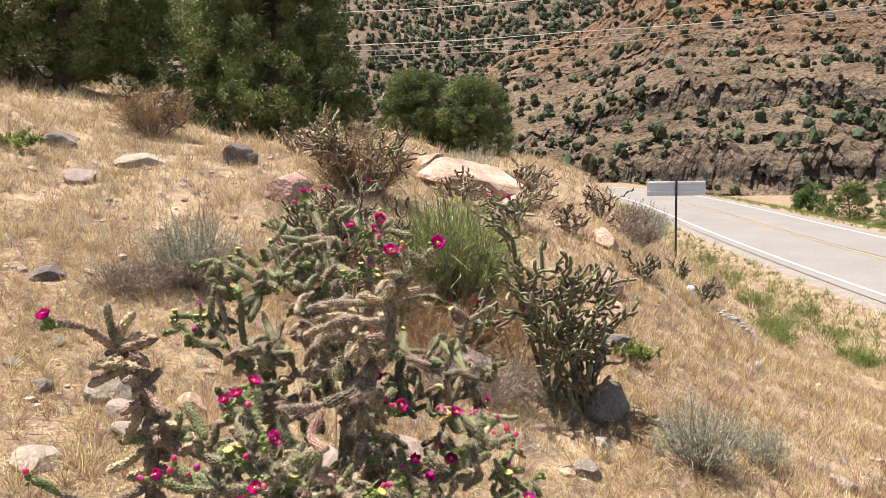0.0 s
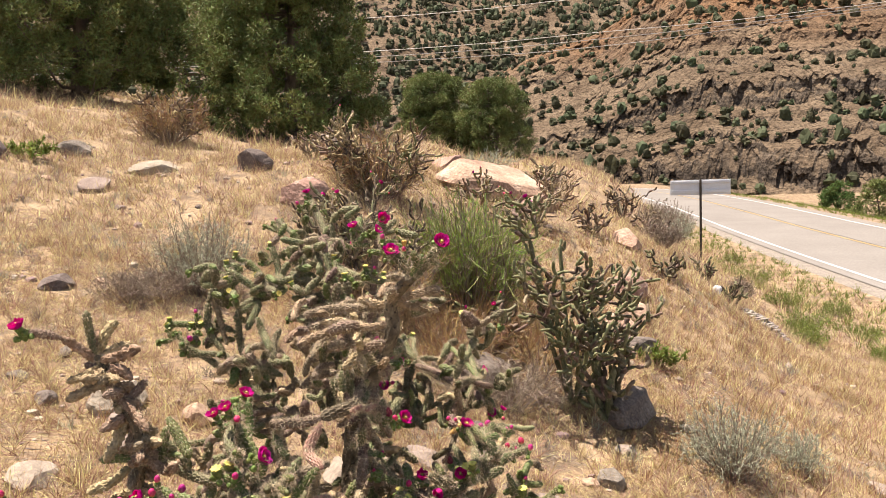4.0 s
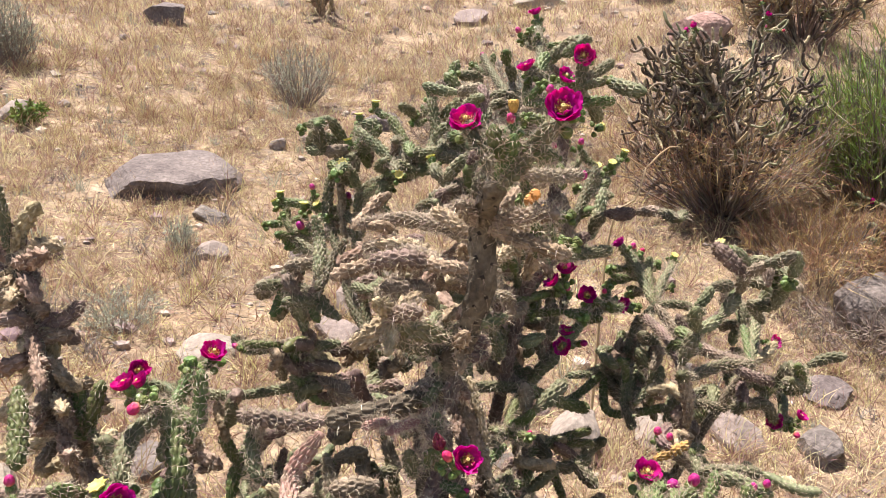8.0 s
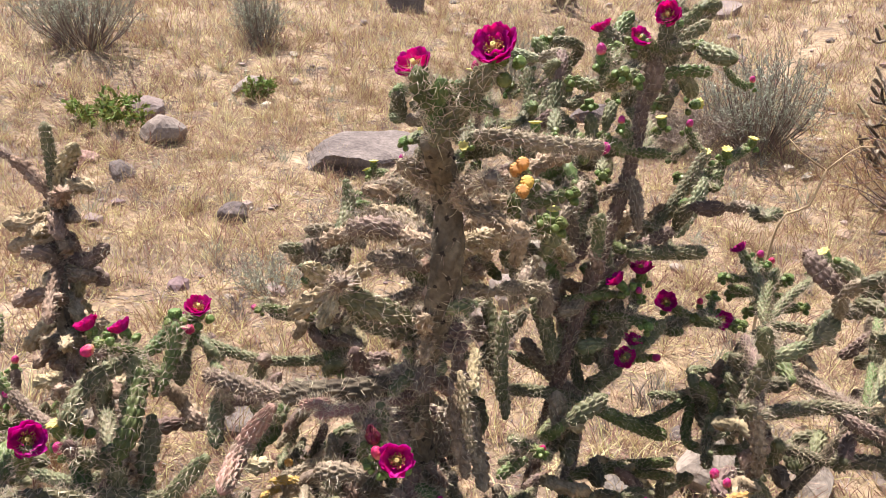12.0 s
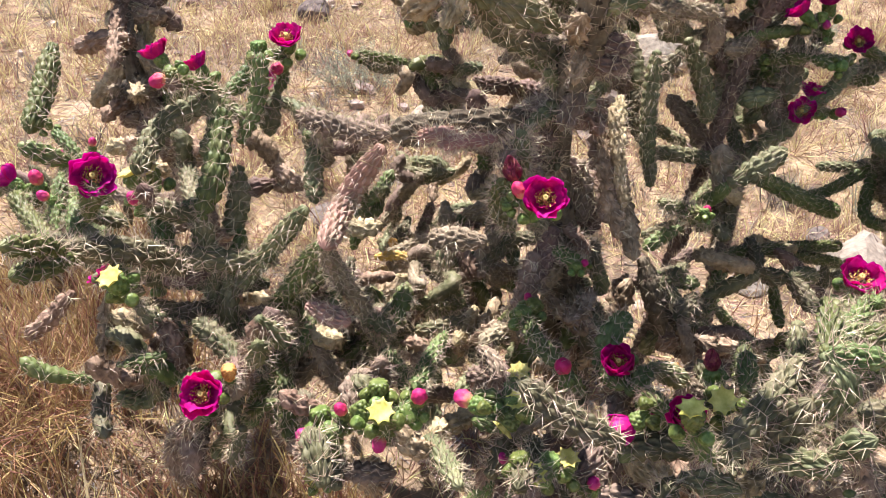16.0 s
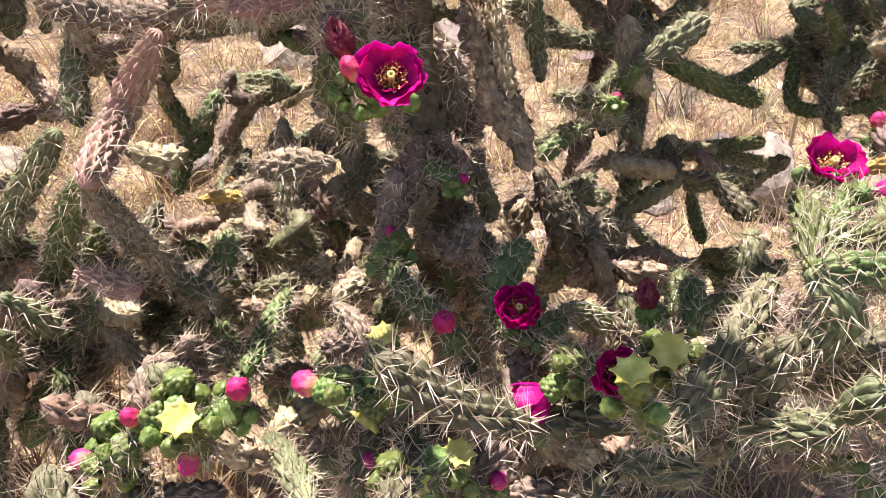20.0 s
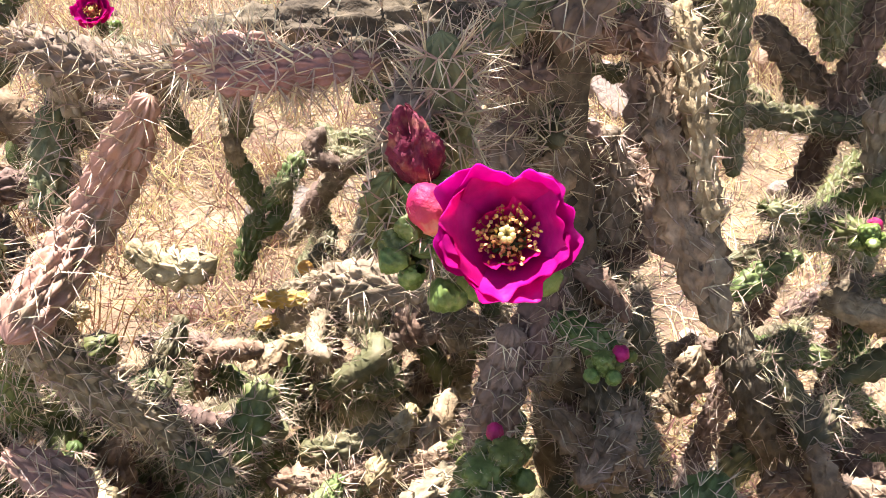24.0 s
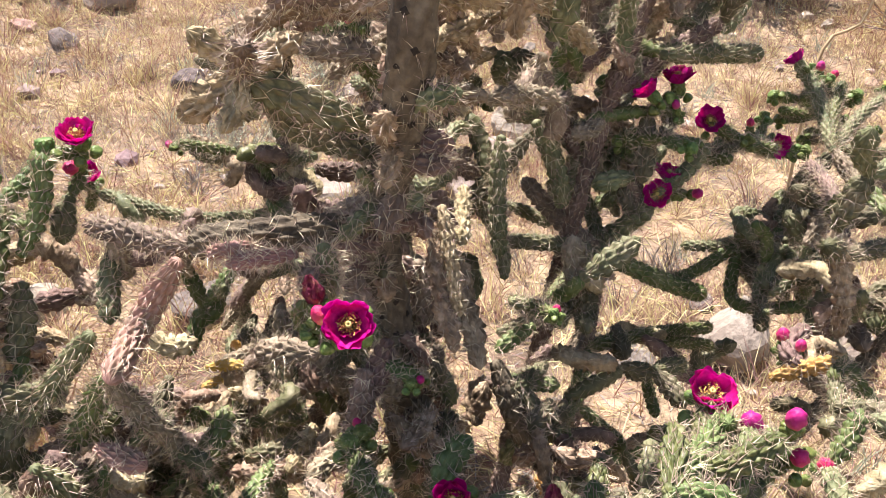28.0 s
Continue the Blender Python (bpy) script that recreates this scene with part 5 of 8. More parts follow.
arm(main, "mature", 0.0118, (0.115, 3.655, 0.899), (0.087, 3.829, 0.957), (0.120, 3.889, 1.079))
arm(main, "old", 0.0104, (0.120, 3.889, 1.079), (0.185, 3.840, 1.034))
arm(main, "green", 0.0096, (0.115, 3.655, 0.899), (-0.012, 3.978, 0.974))
arm(main, "green", 0.0089, (-0.012, 3.978, 0.974), (-0.040, 4.001, 0.979))
arm(main, "mature", 0.0111, (0.115, 3.655, 0.899), (0.073, 3.642, 0.786))
arm(main, "mature", 0.0118, (0.073, 3.642, 0.786), (0.141, 3.686, 0.790), (0.166, 3.720, 0.734))
arm(main, "mature", 0.0096, (0.127, 3.697, 0.775), (0.180, 3.729, 0.847))
arm(main, "mature", 0.0096, (-0.032, 3.581, 0.802), (0.074, 3.640, 0.780))
arm(main, "old", 0.0111, (0.115, 3.655, 0.899), (-0.051, 3.726, 0.907))
arm(main, "dead", 0.0096, (0.115, 3.655, 0.899), (0.139, 3.791, 0.909))
arm(main, "dead", 0.0111, (0.026, 3.427, 0.935), (0.029, 3.438, 0.809))
arm(main, "old", 0.0104, (0.026, 3.427, 0.935), (-0.154, 3.680, 0.965))
arm(main, "mature", 0.0111, (0.026, 3.427, 0.935), (0.115, 3.655, 0.899))
arm(main, "green", 0.0096, (-0.245, 3.646, 0.806), (-0.298, 3.524, 0.766), (-0.363, 3.426, 0.827))
arm(main, "green", 0.0096, (-0.245, 3.646, 0.806), (-0.199, 3.577, 0.735), (-0.055, 3.617, 0.767))
arm(main, "mature", 0.0089, (-0.245, 3.646, 0.806), (-0.245, 3.654, 0.835))
arm(main, "mature", 0.0089, (-0.245, 3.646, 0.806), (-0.335, 3.608, 0.794))
arm(main, "dead", 0.0096, (-0.228, 3.727, 0.875), (-0.243, 3.690, 0.790))
arm(main, "mature", 0.0104, (-0.197, 3.764, 0.931), (-0.200, 3.657, 0.795), (-0.116, 3.508, 0.740))
arm(main, "yellow", 0.0096, (-0.008, 3.336, 0.775), (0.063, 3.373, 0.814))
arm(main, "dead", 0.0089, (0.004, 3.419, 0.798), (0.030, 3.466, 0.893))
arm(main, "mature", 0.0096, (0.063, 3.373, 0.814), (0.113, 3.294, 0.769))
arm(main, "green", 0.0111, (0.056, 3.076, 0.894), (0.076, 3.035, 0.860), (0.108, 2.972, 0.832))
arm(main, "green", 0.0111, (0.107, 3.071, 0.886), (0.128, 3.014, 0.858), (0.117, 2.984, 0.831))
arm(main, "green", 0.0118, (0.123, 3.158, 0.815), (0.128, 3.030, 0.825))
arm(main, "mature", 0.0133, (0.241, 3.198, 0.772), (0.195, 3.062, 0.792), (0.152, 2.938, 0.827))
arm(main, "mature", 0.0118, (0.129, 3.213, 0.771), (0.199, 3.131, 0.753))
arm(main, "green", 0.0104, (0.129, 3.213, 0.771), (0.136, 3.268, 0.824))
arm(main, "mature", 0.0118, (0.239, 3.292, 0.786), (0.144, 3.273, 0.816))
arm(main, "mature", 0.0118, (0.098, 3.291, 0.800), (0.210, 3.349, 0.797))
arm(main, "green", 0.0104, (0.201, 3.239, 0.780), (0.201, 3.262, 0.818))
arm(main, "green", 0.0111, (0.262, 3.383, 0.591), (0.270, 3.380, 0.450))
arm(main, "green", 0.0104, (0.270, 3.370, 0.450), (0.418, 3.381, 0.526))
arm(main, "mature", 0.0111, (0.250, 3.350, 0.300), (0.270, 3.380, 0.470))
arm(main, "mature", 0.0118, (0.274, 2.968, 0.842), (0.150, 2.980, 0.780), (0.050, 3.000, 0.700))
arm(main, "mature", 0.0126, (-0.830, 3.420, 1.280), (-0.711, 3.504, 1.314))
arm(main, "mature", 0.0118, (-0.711, 3.504, 1.314), (-0.798, 3.492, 1.369), (-0.881, 3.483, 1.428))
arm(main, "green", 0.0111, (-0.711, 3.504, 1.314), (-0.814, 3.548, 1.457))
arm(main, "mature", 0.0118, (-0.700, 3.488, 1.318), (-0.696, 3.581, 1.407), (-0.729, 3.616, 1.505))
arm(main, "mature", 0.0111, (-0.696, 3.495, 1.331), (-0.668, 3.563, 1.410))
arm(main, "mature", 0.0118, (-0.830, 3.420, 1.260), (-0.747, 3.415, 1.298), (-0.784, 3.362, 1.204))
arm(main, "dead", 0.0089, (-0.997, 3.533, 1.391), (-0.943, 3.482, 1.317), (-0.876, 3.405, 1.139))
arm(main, "mature", 0.0118, (-0.900, 3.380, 1.050), (-1.043, 3.380, 1.142))
arm(main, "mature", 0.0118, (-0.886, 3.390, 1.110), (-0.955, 3.437, 1.200), (-0.960, 3.467, 1.303))
arm(main, "mature", 0.0111, (-0.898, 3.382, 1.111), (-1.028, 3.375, 1.112))
arm(main, "green", 0.0104, (-0.963, 3.437, 1.215), (-1.109, 3.423, 1.226))
arm(main, "green", 0.0096, (-1.043, 3.380, 1.142), (-1.056, 3.362, 1.128))
arm(main, "mature", 0.0111, (-0.620, 3.250, 0.900), (-0.886, 3.390, 1.110))
arm(main, "old", 0.0111, (-0.577, 3.024, 1.195), (-0.633, 3.008, 1.217), (-0.662, 2.944, 1.226))
arm(main, "dead", 0.0111, (-0.491, 3.056, 1.250), (-0.532, 3.040, 1.250), (-0.549, 2.974, 1.237))
arm(main, "dead", 0.0111, (-0.464, 3.077, 1.306), (-0.397, 3.104, 1.306), (-0.311, 3.078, 1.293))
arm(main, "dead", 0.0111, (-0.429, 3.048, 1.180), (-0.362, 3.079, 1.194), (-0.278, 3.057, 1.197))
arm(main, "old", 0.0111, (-0.403, 3.068, 1.235), (-0.442, 3.047, 1.214), (-0.460, 2.974, 1.182))
arm(main, "mature", 0.0111, (-0.605, 3.003, 1.139), (-0.674, 2.984, 1.169), (-0.717, 2.917, 1.187))
arm(main, "mature", 0.0111, (-0.573, 3.001, 1.111), (-0.629, 2.987, 1.139), (-0.659, 2.925, 1.157))
arm(main, "dead", 0.0111, (-0.260, 3.102, 1.260), (-0.300, 3.082, 1.246), (-0.320, 3.010, 1.221))
arm(main, "dead", 0.0111, (-0.496, 3.087, 1.363), (-0.522, 3.070, 1.340), (-0.525, 3.002, 1.304))
arm(main, "old", 0.0111, (-0.321, 3.114, 1.344), (-0.361, 3.096, 1.337), (-0.381, 3.026, 1.316))
arm(main, "dead", 0.0111, (-0.234, 3.118, 1.301), (-0.262, 3.118, 1.341), (-0.273, 3.065, 1.366))
arm(main, "old", 0.0111, (-0.398, 3.042, 1.138), (-0.438, 3.024, 1.130), (-0.457, 2.956, 1.114))
arm(main, "mature", 0.0111, (-0.581, 3.044, 1.266), (-0.599, 3.025, 1.229), (-0.594, 2.958, 1.181))
arm(main, "dead", 0.0111, (-0.346, 3.086, 1.262), (-0.372, 3.068, 1.233), (-0.377, 2.998, 1.193))
arm(main, "mature", 0.0111, (-0.658, 3.041, 1.310), (-0.642, 3.034, 1.264), (-0.601, 2.977, 1.205))
arm(main, "old", 0.0111, (-0.512, 3.001, 1.068), (-0.459, 3.031, 1.097), (-0.386, 3.010, 1.117))
arm(main, "dead", 0.0111, (-0.270, 3.073, 1.164), (-0.303, 3.059, 1.163), (-0.318, 2.995, 1.153))
arm(main, "dead", 0.0111, (-0.182, 3.153, 1.395), (-0.215, 3.138, 1.388), (-0.231, 3.069, 1.365))
arm(main, "old", 0.0148, (-0.280, 3.480, 1.450), (-0.270, 3.480, 1.550))
arm(main, "mature", 0.0111, (-0.270, 3.480, 1.530), (-0.265, 3.425, 1.572))
arm(main, "mature", 0.0111, (-0.270, 3.480, 1.530), (-0.360, 3.436, 1.591))
arm(main, "mature", 0.0111, (-0.270, 3.480, 1.530), (-0.247, 3.485, 1.612))
arm(main, "mature", 0.0104, (-0.270, 3.480, 1.520), (-0.200, 3.550, 1.600))
arm(main, "green", 0.0104, (-0.280, 3.500, 1.500), (-0.206, 3.578, 1.507))
arm(main, "mature", 0.0118, (-0.500, 3.750, 1.400), (-0.645, 4.095, 1.672))
arm(main, "mature", 0.0118, (-0.300, 3.500, 1.350), (-0.500, 3.750, 1.400))
arm(main, "mature", 0.0104, (-0.500, 3.750, 1.420), (-0.680, 3.900, 1.520), (-0.788, 4.005, 1.591))
arm(main, "mature", 0.0111, (-0.360, 3.400, 1.050), (-0.320, 3.600, 1.200), (-0.305, 3.727, 1.329))
arm(main, "green", 0.0104, (-0.320, 3.620, 1.220), (-0.306, 3.893, 1.320))
arm(main, "old", 0.0111, (-0.340, 3.400, 1.100), (-0.250, 3.550, 1.200))
arm(main, "mature", 0.0126, (-0.265, 3.669, 1.285), (-0.263, 3.571, 1.177))
arm(main, "mature", 0.0126, (-0.284, 3.446, 1.160), (-0.226, 3.632, 1.141))
arm(main, "old", 0.0118, (-0.253, 3.433, 1.217), (-0.285, 3.449, 1.313))
arm(main, "old", 0.0111, (-0.317, 3.280, 1.249), (-0.338, 3.375, 1.306))
arm(main, "old", 0.0126, (-0.329, 3.156, 1.215), (-0.363, 3.176, 1.322))
arm(main, "dead", 0.0104, (-0.308, 3.051, 1.285), (-0.342, 3.130, 1.199))
arm(main, "old", 0.0118, (-0.324, 3.233, 1.186), (-0.367, 3.208, 1.092))
arm(main, "old", 0.0111, (-0.322, 3.124, 1.145), (-0.297, 3.235, 1.130))
arm(main, "mature", 0.0133, (-0.411, 3.311, 1.066), (-0.384, 3.350, 0.926))
arm(main, "mature", 0.0133, (-0.412, 3.297, 1.046), (-0.449, 3.184, 0.938))
arm(main, "mature", 0.0126, (-0.391, 3.341, 0.926), (-0.372, 3.415, 1.008))
arm(main, "mature", 0.0133, (-0.307, 3.449, 1.070), (-0.286, 3.415, 0.969))
arm(main, "old", 0.0111, (-0.300, 3.367, 1.210), (-0.323, 3.305, 1.155))
arm(main, "dead", 0.0111, (-0.269, 3.315, 1.201), (-0.244, 3.319, 1.154))
arm(main, "mature", 0.0118, (-0.403, 3.229, 1.061), (-0.396, 3.215, 0.875))
arm(main, "mature", 0.0126, (-0.577, 2.604, 0.792), (-0.581, 2.424, 0.869), (-0.696, 2.344, 0.906))
arm(main, "green", 0.0111, (-0.696, 2.344, 0.906), (-0.818, 2.328, 0.942))
arm(main, "green", 0.0111, (-0.678, 2.373, 0.901), (-0.744, 2.401, 0.936))
arm(main, "green", 0.0104, (-0.709, 2.359, 0.897), (-0.783, 2.393, 0.961))
arm(main, "green", 0.0126, (-0.567, 2.469, 0.887), (-0.636, 2.464, 0.965))
arm(main, "mature", 0.0133, (-0.507, 2.596, 0.860), (-0.556, 2.473, 0.887), (-0.594, 2.429, 0.903))
arm(main, "green", 0.0118, (-0.869, 2.593, 0.962), (-0.849, 2.630, 1.062))
arm(main, "green", 0.0111, (-0.868, 2.591, 0.955), (-0.956, 2.565, 0.986), (-1.023, 2.540, 0.993))
arm(main, "green", 0.0118, (-0.856, 2.598, 0.961), (-0.897, 2.608, 1.052))
arm(main, "mature", 0.0126, (-0.671, 2.544, 0.906), (-0.856, 2.598, 0.961))
arm(main, "green", 0.0111, (-0.595, 2.604, 1.010), (-0.605, 2.656, 1.124))
arm(main, "green", 0.0096, (-0.597, 2.614, 1.046), (-0.667, 2.591, 1.062))
arm(main, "mature", 0.0126, (-0.115, 2.459, 0.808), (-0.165, 2.471, 0.842))
arm(main, "mature", 0.0126, (0.019, 2.735, 0.806), (-0.060, 2.666, 0.869))
arm(main, "mature", 0.0118, (0.079, 2.941, 0.856), (0.078, 2.806, 0.779))
arm(main, "green", 0.0111, (0.103, 2.957, 0.880), (0.156, 3.042, 0.909))
arm(main, "green", 0.0125, (-0.809, 2.869, 0.681), (-0.825, 2.913, 0.752))
arm(main, "green", 0.0110, (-0.825, 2.913, 0.752), (-0.839, 2.908, 0.792), (-0.851, 2.898, 0.824))
arm(main, "green", 0.0110, (-0.825, 2.913, 0.752), (-0.820, 2.949, 0.779), (-0.821, 2.977, 0.811))
arm(main, "dead", 0.0110, (-0.529, 2.710, 0.887), (-0.507, 2.730, 0.870), (-0.491, 2.760, 0.873))
arm(main, "yellow", 0.0090, (-0.678, 2.905, 0.717), (-0.664, 2.885, 0.675), (-0.650, 2.871, 0.637))
arm(main, "mature", 0.0110, (-0.612, 2.897, 0.709), (-0.584, 2.925, 0.691), (-0.560, 2.957, 0.683))
arm(main, "mature", 0.0115, (-0.559, 2.841, 0.674), (-0.530, 2.875, 0.682), (-0.497, 2.905, 0.680))
arm(main, "mature", 0.0115, (-0.562, 2.740, 0.796), (-0.547, 2.715, 0.768), (-0.534, 2.698, 0.750))
arm(main, "green", 0.0125, (-0.510, 2.601, 0.786), (-0.511, 2.637, 0.803), (-0.513, 2.680, 0.828))
arm(main, "mature", 0.0115, (-0.491, 2.655, 0.765), (-0.508, 2.696, 0.793))
arm(main, "green", 0.0115, (-0.414, 2.725, 0.753), (-0.427, 2.744, 0.772), (-0.441, 2.765, 0.794))
arm(main, "yellow", 0.0085, (-0.662, 2.835, 0.730), (-0.619, 2.896, 0.720))
arm(main, "old", 0.0105, (-0.659, 2.952, 0.736), (-0.678, 2.905, 0.717), (-0.694, 2.871, 0.709))
arm(main, "dead", 0.0105, (-0.429, 2.879, 0.715), (-0.412, 2.845, 0.696), (-0.399, 2.815, 0.687))
arm(main, "mature", 0.0110, (-0.447, 2.685, 0.768), (-0.395, 2.713, 0.753))
arm(main, "pink", 0.0100, (-0.411, 2.592, 0.832), (-0.382, 2.610, 0.824), (-0.356, 2.625, 0.818))
arm(main, "mature", 0.0110, (-0.355, 3.168, 0.778), (-0.337, 3.205, 0.784), (-0.321, 3.237, 0.791))
arm(main, "green", 0.0105, (-0.300, 3.113, 0.739), (-0.273, 3.152, 0.734), (-0.247, 3.185, 0.725))
arm(main, "old", 0.0105, (-0.294, 3.177, 0.750), (-0.279, 3.215, 0.765))
arm(main, "dead", 0.0105, (-0.241, 2.945, 0.798), (-0.229, 2.909, 0.787), (-0.215, 2.872, 0.790))
arm(main, "green", 0.0105, (-0.556, 3.615, 0.799), (-0.536, 3.676, 0.828))
arm(main, "mature", 0.0115, (-0.552, 3.499, 0.895), (-0.512, 3.482, 0.810))
arm(main, "mature", 0.0110, (-0.653, 3.486, 0.830), (-0.589, 3.547, 0.785))
arm(main, "dead", 0.0105, (-0.307, 2.918, 0.771), (-0.266, 2.925, 0.753), (-0.231, 2.928, 0.742))
arm(main, "mature", 0.0110, (-0.200, 3.116, 0.751), (-0.191, 3.067, 0.729))
arm(main, "old", 0.0110, (-0.311, 3.319, 0.749), (-0.292, 3.265, 0.704))
arm(main, "mature", 0.0110, (-0.811, 2.999, 0.707), (-0.784, 2.950, 0.678))
arm(main, "old", 0.0100, (-0.622, 2.710, 0.755), (-0.573, 2.765, 0.751))
bloom(main, (-0.138, 2.766, 1.0215), (0.67, -0.50, 0.55), 0.94)
wilted(main, (-0.186, 2.761, 1.042), (-0.10, -0.15, 0.98), 1.0)
closed(main, (-0.166, 2.753, 1.027), (-0.38, -0.32, 0.87), 0.8)
green_fruit(main, (-0.176, 2.744, 1.010), (-0.98, -0.16, -0.08), 0.62)
bloom(main, (-0.002, 2.821, 1.574), (0.38, -0.72, 0.58), 1.0)
bloom(main, (-0.164, 2.833, 1.550), (0.22, -0.65, 0.73), 0.95)
closed(main, (-0.126, 2.906, 1.547), (0.00, -0.20, 0.98), 0.7)
yellow_fruit(main, (-0.125, 2.912, 1.567), (0.00, 0.00, 1.00), 0.8)
bloom(main, (-0.247, 3.485, 1.612), (0.40, -0.85, 0.33), 0.95)
bloom(main, (-0.265, 3.425, 1.572), (0.79, -0.23, 0.57), 0.8)
bloom(main, (-0.360, 3.436, 1.591), (-0.28, -0.28, 0.92), 0.8)
closed(main, (-0.232, 3.282, 1.558), (0.00, -0.10, 1.00), 0.8)
bloom(main, (-0.659, 4.104, 1.710), (-0.19, -0.19, 0.96), 0.75)
closed(main, (-0.700, 4.070, 1.660), (-0.37, -0.18, 0.91), 0.8)
closed(main, (-0.788, 4.005, 1.591), (-0.65, 0.00, 0.76), 0.7)
green_fruit(main, (-0.645, 4.095, 1.672), (0.20, 0.00, 0.98), 1)
star_fruit(main, (-0.878, 3.446, 1.404), (-0.29, 0.00, 0.96), 0.85)
star_fruit(main, (-0.891, 3.517, 1.461), (0.00, 0.00, 1.00), 0.85)
star_fruit(main, (-0.860, 3.550, 1.492), (0.10, 0.00, 1.00), 0.85)
star_fruit(main, (-0.733, 3.618, 1.519), (0.00, -0.20, 0.98), 0.85)
star_fruit(main, (-0.757, 3.583, 1.456), (0.20, 0.00, 0.98), 0.85)
star_fruit(main, (-1.114, 3.407, 1.230), (-0.45, 0.00, 0.89), 0.85)
star_fruit(main, (-1.105, 3.421, 1.252), (0.00, 0.00, 1.00), 0.85)
star_fruit(main, (-1.018, 3.418, 1.229), (0.10, 0.00, 1.00), 0.85)
star_fruit(main, (-1.049, 3.368, 1.137), (-0.45, 0.00, 0.89), 0.85)
star_fruit(main, (-0.305, 3.727, 1.329), (0.22, -0.44, 0.87), 0.85)
star_fruit(main, (-0.280, 3.767, 1.333), (0.33, -0.33, 0.88), 0.85)
star_fruit(main, (-0.340, 3.611, 1.409), (0.00, -0.20, 0.98), 0.85)
star_fruit(main, (-0.292, 3.891, 1.343), (0.29, 0.00, 0.96), 0.85)
star_fruit(main, (-0.242, 3.943, 1.011), (0.19, -0.19, 0.96), 0.85)
star_fruit(main, (-0.183, 4.021, 1.033), (0.37, -0.18, 0.91), 0.85)
closed(main, (-1.021, 3.399, 1.172), (-0.37, -0.37, 0.86), 1)
closed(main, (-0.926, 3.494, 1.244), (0.00, -0.20, 0.98), 0.8)
closed(main, (-1.005, 3.440, 1.272), (-0.20, 0.00, 0.98), 0.7)
closed(main, (-0.810, 3.467, 1.284), (0.00, 0.00, 1.00), 0.6)
closed(main, (-0.108, 3.144, 1.418), (1.00, 0.00, 0.10), 1)
closed(main, (-0.350, 3.728, 1.388), (0.20, 0.00, 0.98), 0.7)
closed(main, (-0.470, 4.173, 1.454), (0.20, 0.00, 0.98), 0.7)
closed(main, (-0.279, 3.404, 1.427), (0.00, 0.00, 1.00), 0.6)
yellow_fruit(main, (-0.129, 2.995, 1.408), (0.62, -0.47, 0.62), 0.9)
yellow_fruit(main, (-0.106, 2.981, 1.386), (0.62, -0.47, 0.62), 0.9)
yellow_fruit(main, (-0.102, 2.968, 1.376), (0.62, -0.47, 0.62), 0.9)
yellow_fruit(main, (-0.135, 2.988, 1.400), (0.62, -0.47, 0.62), 0.9)
yellow_fruit(main, (-0.782, 2.942, 0.680), (0.62, -0.47, 0.62), 0.9)
bloom(main, (-0.250, 3.535, 1.049), (0.44, -0.71, 0.56), 0.85)
bloom(main, (-0.290, 3.500, 1.117), (0.10, -0.20, 0.98), 0.9)
bloom(main, (-0.284, 3.417, 1.112), (-0.60, -0.36, 0.72), 0.8)
closed(main, (-0.271, 3.470, 1.084), (0.00, -0.29, 0.96), 0.6)
bloom(main, (-0.223, 3.702, 0.979), (0.93, -0.35, 0.12), 0.8)
closed(main, (-0.254, 3.664, 1.021), (0.10, -0.20, 0.98), 0.6)
bloom(main, (-0.270, 3.434, 0.950), (0.55, -0.73, 0.40), 0.85)
bloom(main, (-0.274, 3.468, 0.971), (0.10, 0.10, 0.99), 0.9)
closed(main, (-0.239, 3.497, 0.942), (0.89, -0.25, 0.38), 0.75)
bloom(main, (-0.295, 3.877, 1.090), (-0.64, -0.21, 0.74), 0.75)
closed(main, (-0.274, 3.933, 1.072), (0.10, 0.00, 1.00), 0.75)
closed(main, (-0.254, 3.949, 1.056), (0.45, 0.00, 0.89), 0.7)
green_fruit(main, (-0.274, 3.916, 1.043), (0.00, 0.00, 1.00), 0.8)
bloom(main, (0.166, 3.720, 0.734), (0.13, -0.81, 0.58), 0.8)
bloom(main, (0.216, 3.776, 0.734), (0.60, 0.10, 0.80), 0.65)
closed(main, (0.215, 3.740, 0.702), (0.81, -0.32, -0.49), 0.7)
bloom(main, (0.139, 3.791, 0.909), (0.80, -0.27, 0.53), 0.7)
bloom(main, (-0.501, 2.386, 1.042), (0.87, -0.15, 0.47), 1.0)
bloom(main, (-0.381, 2.428, 0.782), (0.70, -0.43, 0.57), 1.05)
bloom(main, (-0.555, 2.384, 0.891), (-0.46, -0.46, 0.76), 0.9)
closed(main, (-0.535, 2.394, 0.892), (0.58, -0.58, -0.58), 0.9)
yellow_fruit(main, (-0.385, 2.466, 0.795), (0.22, 0.00, 0.98), 0.9)
bloom(main, (-0.633, 2.523, 1.143), (-0.33, -0.33, 0.88), 0.8)
closed(main, (-0.599, 2.508, 1.114), (0.16, -0.97, -0.16), 0.9)
bloom(main, (-0.992, 2.815, 0.981), (0.75, -0.35, 0.56), 0.85)
bloom(main, (-0.624, 2.706, 1.133), (0.48, -0.24, 0.84), 0.9)
closed(main, (-0.660, 2.700, 1.085), (0.59, -0.78, 0.20), 0.85)
green_fruit(main, (-0.650, 2.673, 1.121), (0.00, 0.00, 1.00), 1)
closed(main, (-0.136, 2.794, 0.795), (0.51, -0.53, 0.68), 1.0)
half(main, (-0.096, 2.848, 0.798), (0.41, -0.51, 0.76), 0.95)
